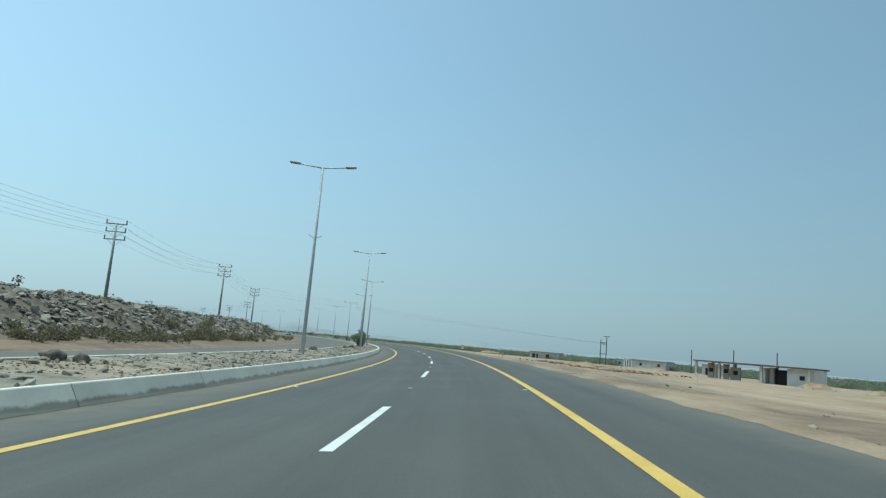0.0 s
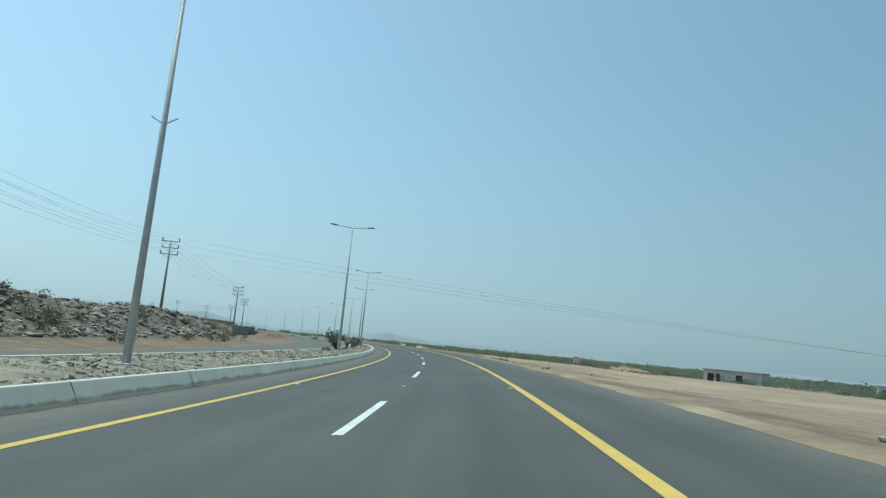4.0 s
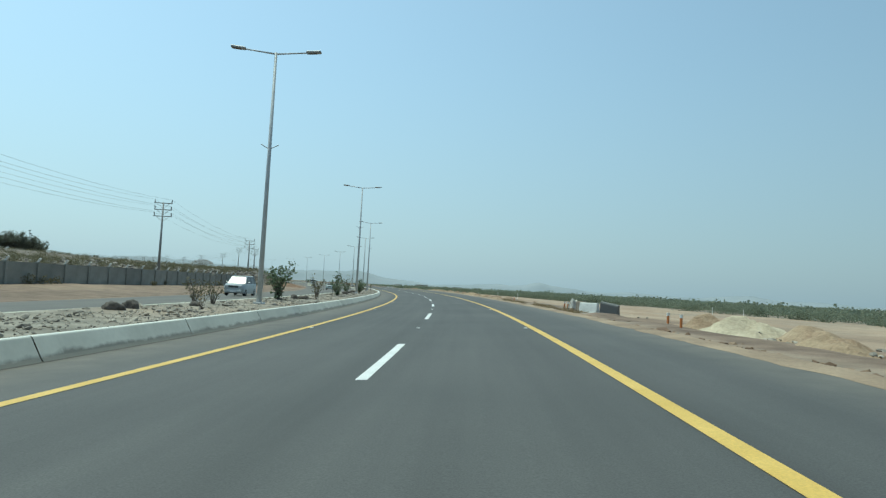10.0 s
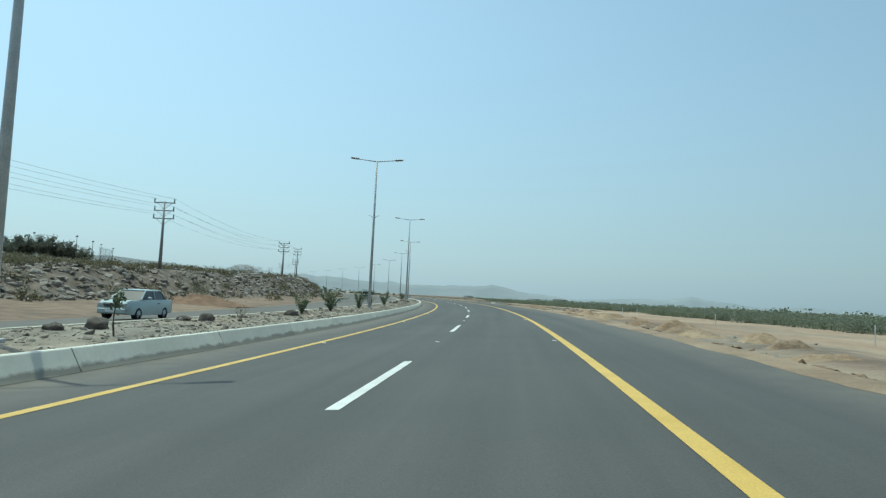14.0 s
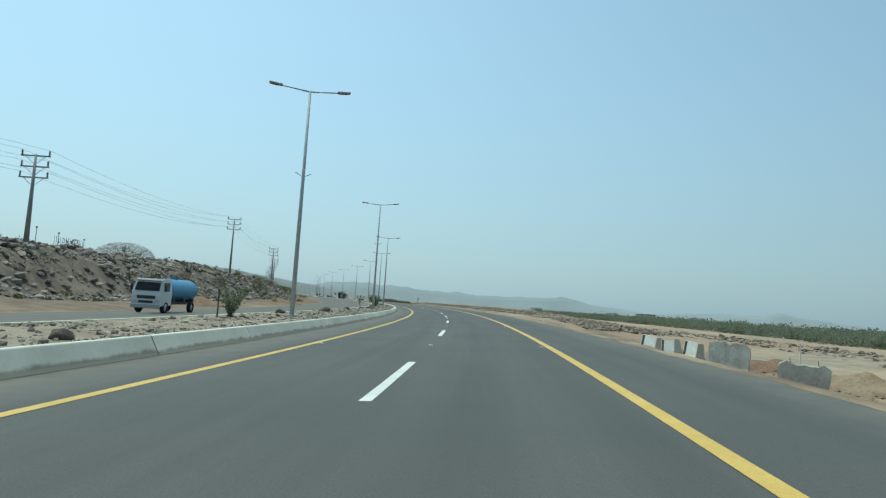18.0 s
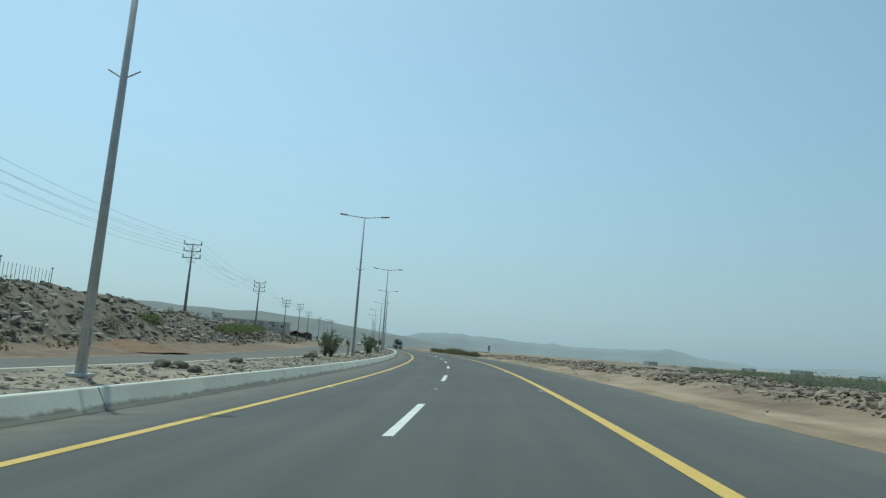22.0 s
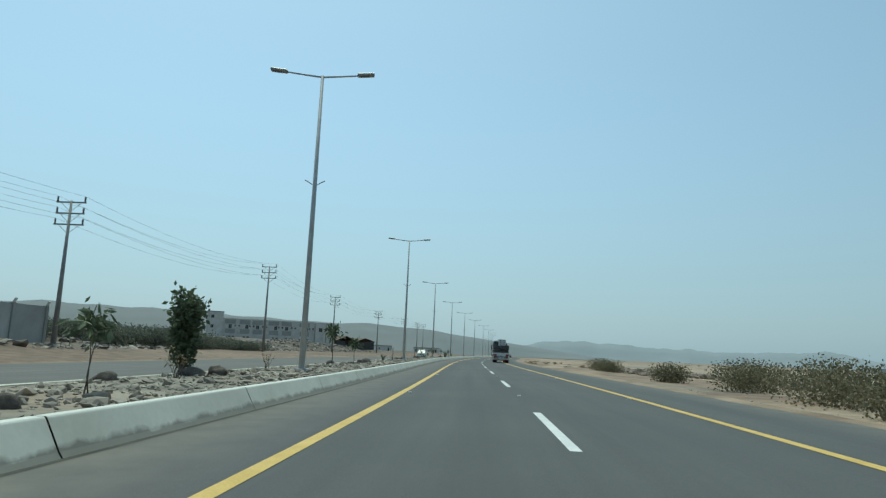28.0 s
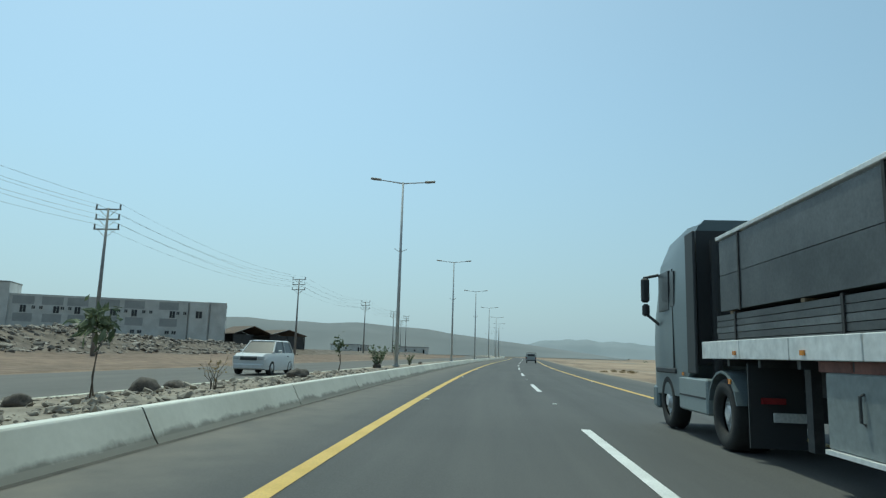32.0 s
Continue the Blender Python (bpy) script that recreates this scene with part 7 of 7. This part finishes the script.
        part("ladder_side", boxed(sx * 1.2, -0.45, 0.45, sx * 1.26, -0.39, 1.3), TRAILER_WHITE, root)
        for k in (0.6, 0.9):
            part("ladder_rung", boxed(sx * 1.21, -0.835, k, sx * 1.25, -0.455, k + 0.05), TRAILER_WHITE, root)
        part("spare_rack", boxed(sx * 0.75, 4.0, 0.5, sx * 1.15, 5.1, 0.56), DARK_STEEL, root)
    part("landing_leg", boxed(-0.9, 8.9, 0.25, -0.78, 9.05, 1.296), DARK_STEEL, root)
    part("landing_leg", boxed(0.78, 8.9, 0.25, 0.9, 9.05, 1.296), DARK_STEEL, root)
    # tractor
    part("tractor_frame", boxed(-0.5, 9.94, 0.62, 0.5, 14.6, 0.9), DARK_STEEL, root)
    part("fifth_wheel", boxed(-0.6, 10.2, 0.904, 0.6, 11.4, 1.1, bevel=0.03), DARK_STEEL, root)
    cab = part("cab", loft([(12.45, [(1.20, 1.15), (1.22, 2.3), (1.20, 3.15), (1.02, 3.62)]), (13., [(1.22, 0.62), (1.25, 2.2), (1.22, 3.2), (1.04, 3.66)]),
                            (14.35, [(1.22, 0.62), (1.25, 2.2), (1.20, 3.1), (1.0, 3.56)]), (14.68, [(1.2, 0.60), (1.24, 2.0), (1.14, 2.85), (0.95, 3.2)]),
                            (15.0, [(1.16, 0.55), (1.18, 1.6), (1.12, 2.0), (1.0, 2.1)])]), TRUCK_GREY, root, "grey-green cab")
    cab.data.set_sharp_from_angle(angle=radians(30))
    part("back_wall", boxed(-1.1, 12.36, 1.2, 1.1, 12.44, 3.5), TRUCK_DARK, cab)
    for sx in (-1, 1):
        part("side_fairing", boxed(sx * 1.19, 12.1, 1.05, sx * 1.24, 12.55, 3.45, bevel=0.015), TRUCK_DARK, cab, "black side fairing")
        part("side_window", boxed(sx * 1.2, 13.6, 2.2, sx * 1.262, 14.3, 2.95, bevel=0.005), GLASS_DARK, cab)
        part("rear_side_window", boxed(sx * 1.2, 13.25, 2.25, sx * 1.258, 13.5, 2.9, bevel=0.005), GLASS_DARK, cab)
        part("door_line", boxed(sx * 1.235, 13.35, 1.05, sx * 1.256, 13.38, 2.95), TRUCK_DARK, cab)
        part("wheel_arch", boxed(sx * 1.1, 13.25, 1.02, sx * 1.262, 14.6, 1.12, bevel=0.02), TRUCK_DARK, cab)
        part("side_skirt", boxed(sx * 1.05, 11.6, 0.42, sx * 1.24, 13.1, 0.98, bevel=0.03), SKIRT_GREY, root, "grey-green side skirt")
        part("skirt_groove", boxed(sx * 1.2, 11.65, 0.66, sx * 1.246, 13.05, 0.69), TRUCK_DARK, root)
        part("mudguard", loft_guard(sx), TRUCK_GREY, root)
        part("mirror_arm", rodded((sx * 1.24, 14.35, 2.95), (sx * 1.5, 14.52, 2.9), 0.03, None, 6), TRUCK_DARK, cab)
        part("mirror_arm", rodded((sx * 1.24, 14.35, 1.95), (sx * 1.5, 14.52, 2.2), 0.03, None, 6), TRUCK_DARK, cab)
        part("mirror", boxed(sx * 1.40, 14.42, 2.40, sx * 1.56, 14.56, 2.9, bevel=0.04), TRUCK_DARK, cab)
        part("small_mirror", boxed(sx * 1.40, 14.42, 2.12, sx * 1.54, 14.56, 2.37, bevel=0.04), TRUCK_DARK, cab)
        part("indicator", boxed(sx * 1.24, 12.75, 1.0, sx * 1.256, 12.85, 1.06), LIGHT_AMBER, root)
        part("indicator", boxed(sx * 1.24, 10.5, 0.95, sx * 1.256, 10.6, 1.02), LIGHT_AMBER, root)
        part("headlight", boxed(sx * 0.75, 14.95, 0.7, sx * 1.12, 15.05, 1.0, bevel=0.03), LIGHT_CLEAR, root)
        wheel(root, sx * 1.22, 13.9, 0.51, 0.3, RIM_METAL)
        wheel(root, sx * 1.22, 10.9, 0.51, 0.3, RIM_METAL, 0.28, 0.06)
    for sx in (-1, 1):
        part("mud_flap", boxed(sx * 0.52, 9.90, 0.16, sx * 1.24, 9.93, 1.24), TRUCK_DARK, root, "black rubber mud flap")
    part("tractor_rear_panel", boxed(-0.518, 9.90, 0.5, 0.518, 9.93, 0.9), TRUCK_DARK, root)
    part("catwalk", boxed(-0.9, 11.65, 0.92, 0.9, 12.3, 0.98, bevel=0.01), DARK_STEEL, root)
    part("exhaust_stack", rodded((-0.85, 12.2, 0.985), (-0.85, 12.2, 3.3), 0.075, None, 12), TRUCK_DARK, cab)
    part("roof_fairing", loft([(12.5, [(1.0, 3.60), (0.9, 3.72)]), (14.0, [(0.98, 3.54), (0.86, 3.66)]), (14.6, [(0.9, 3.22), (0.8, 3.27)])]), TRUCK_GREY, cab)
    part("beacon", rodded((0.5, 13., 3.66), (0.5, 13., 3.86), 0.07, None, 10), LIGHT_RED, cab, "red roof beacon")
    part("front_bumper", boxed(-1.2, 14.8, 0.3, 1.2, 15.13, 0.75, bevel=0.05), TRUCK_GREY, root)
    part("white_panel", boxed(-0.95, 9.84, 0.50, -0.40, 9.87, 0.62), WHITE_PAINT, root)
    part("tractor_tail_light", boxed(-1.1, 9.82, 0.73, -0.8, 9.87, 0.81), LIGHT_RED, root)
    return root


def loft_guard(sx):
    """A curved mudguard over the drive wheel."""
    bm = bmesh.new()
    rows = []
    for k in range(9):
        a = radians(15 + 150 * k / 8)
        y, zz = 10.9 + 0.62 * math.cos(a), 0.51 + 0.62 * math.sin(a)
        y2, z2 = 10.9 + 0.59 * math.cos(a), 0.51 + 0.59 * math.sin(a)
        rows.append([bm.verts.new(p) for p in ((sx * 0.6, y, zz), (sx * 1.25, y, zz), (sx * 1.25, y2, z2), (sx * 0.6, y2, z2))])
    for a, b in zip(rows, rows[1:]):
        for i in range(4):
            bm.faces.new((a[i], a[(i + 1) % 4], b[(i + 1) % 4], b[i]))
    bmesh.ops.recalc_face_normals(bm, faces=bm.faces)
    return bm


LORRY = on_road(868.3, 2.98, 0.004)
lorry().matrix_world = LORRY


def bundle(label, x0, x1, y0, y1, z0, layer, count, seed):
    """A strapped pack of long steel profiles, layer upon layer."""
    r = random.Random(seed)
    root = thing("steel_bundle", LORRY, label, "steel bundle", "bundles of steel on the flatbed")
    for k in range(count):
        e0, e1 = y0 + r.uniform(-0.05, 0.05), y1 + r.uniform(-0.03, 0.03)
        n = 6
        for i in range(n):
            a = x0 + (x1 - x0) * i / n
            part("profile", boxed(a + 0.006, e0 + r.uniform(-0.04, 0.04), z0 + k * layer + 0.004, a + (x1 - x0) / n - 0.006, e1, z0 + (k + 1) * layer - 0.006), STEEL_BAR, root)
    for y in np.linspace(y0 + 0.8, y1 - 0.8, max(2, int((y1 - y0) / 2.4))):
        top = z0 + count * layer
        part("strap", boxed(x0 - 0.014, y, z0 - 0.02, x0 - 0.002, y + 0.05, top + 0.01), STRAP, root)
        part("strap", boxed(x1 + 0.002, y, z0 - 0.02, x1 + 0.014, y + 0.05, top + 0.01), STRAP, root)
        part("strap", boxed(x0 - 0.014, y, top + 0.011, x1 + 0.014, y + 0.05, top + 0.02), STRAP, root)
    return root


bundle("dark steel profiles stacked low on the flatbed", -1.18, -0.02, -1.9, 11.2, 1.50, 0.09, 5, 1)
bundle("dark steel profiles stacked low on the flatbed", 0.02, 1.18, -2.0, 11.0, 1.50, 0.09, 5, 2)
bundle("dark steel box sections strapped in an upper stack", -1.16, -0.2, -1.6, 5.6, 2.12, 0.13, 4, 3)
bundle("dark steel box sections strapped in an upper stack", -0.1, 1.2, -2.4, 6.0, 2.10, 0.15, 4, 4)
bundle("broad dark steel panels stacked behind the cab", -1.18, -0.05, 5.9, 11.0, 2.0, 0.535, 2, 5)
bundle("broad dark steel panels stacked behind the cab", 0.05, 1.18, 6.3, 10.9, 2.0, 0.535, 2, 6)
spacers = thing("timber_spacers", LORRY, "short timber spacers between the steel stacks", "timber")
TIMBER = worn("raw_timber", (0.22, 0.16, 0.10), (0.36, 0.28, 0.19), 3, 20, 0.9)
for y in (-1.2, 1.2, 3.4, 5.2, 6.6, 8.4, 10.6):
    part("spacer", boxed(-1.15, y, 1.953, 1.15, y + 0.1, 1.996 if y > 5.8 else 2.095), TIMBER, spacers)


edge = thing("edge_profile", LORRY, "long white metal profile laid along the top of the load", "profile")
part("bar", boxed(-1.2, 5.8, 3.092, -1.10, 11.1, 3.15, bevel=0.008), TRAILER_WHITE, edge)


# a folded white sheet and a short beam lie on the lower stack
sheet = thing("folded_sheet", LORRY, "folded white metal sheet lying between the steel stacks", "sheet metal")
part("panel", boxed(-1.16, 5.58, 1.962, -0.3, 5.86, 2.24, bevel=0.01), TRAILER_WHITE, sheet)
part("flange", boxed(-1.19, 5.585, 2.244, -0.3, 5.855, 2.262), TRAILER_WHITE, sheet)


def carton_stack():
    root = thing("carton_stack", LORRY, "stack of white cartons wrapped in clear film", "cartons")
    for ix in range(2):
        for iy in range(3):
            for iz in range(3):
                x0, y0, z0 = -0.35 + ix * 0.62, 4.0 + iy * 0.5, 2.73 + iz * 0.36
                c = part("carton", boxed(x0, y0, z0, x0 + 0.60, y0 + 0.485, z0 + 0.35, bevel=0.012), CARTON, root)
                if ix == 0:
                    part("print_mark", boxed(x0 - 0.004, y0 + 0.15, z0 + 0.12, x0 - 0.001, y0 + 0.33, z0 + 0.25), PRINT, c)
                    part("dark_bar", boxed(x0 - 0.004, y0 + 0.12, z0 + 0.06, x0 - 0.001, y0 + 0.36, z0 + 0.09), PRINT, c)
                if iy == 0:
                    part("print_mark", boxed(x0 + 0.2, y0 - 0.004, z0 + 0.1, x0 + 0.4, y0 - 0.001, z0 + 0.25), PRINT, c)
    part("film_wrap", boxed(-0.37, 3.98, 3.05, 0.91, 5.52, 3.12), LIGHT_CLEAR, root)
    part("rope", rodded((-0.36, 5.4, 3.8), (-0.6, 10.8, 3.12), 0.02, None, 6), TIMBER, root)
    return root


carton_stack()
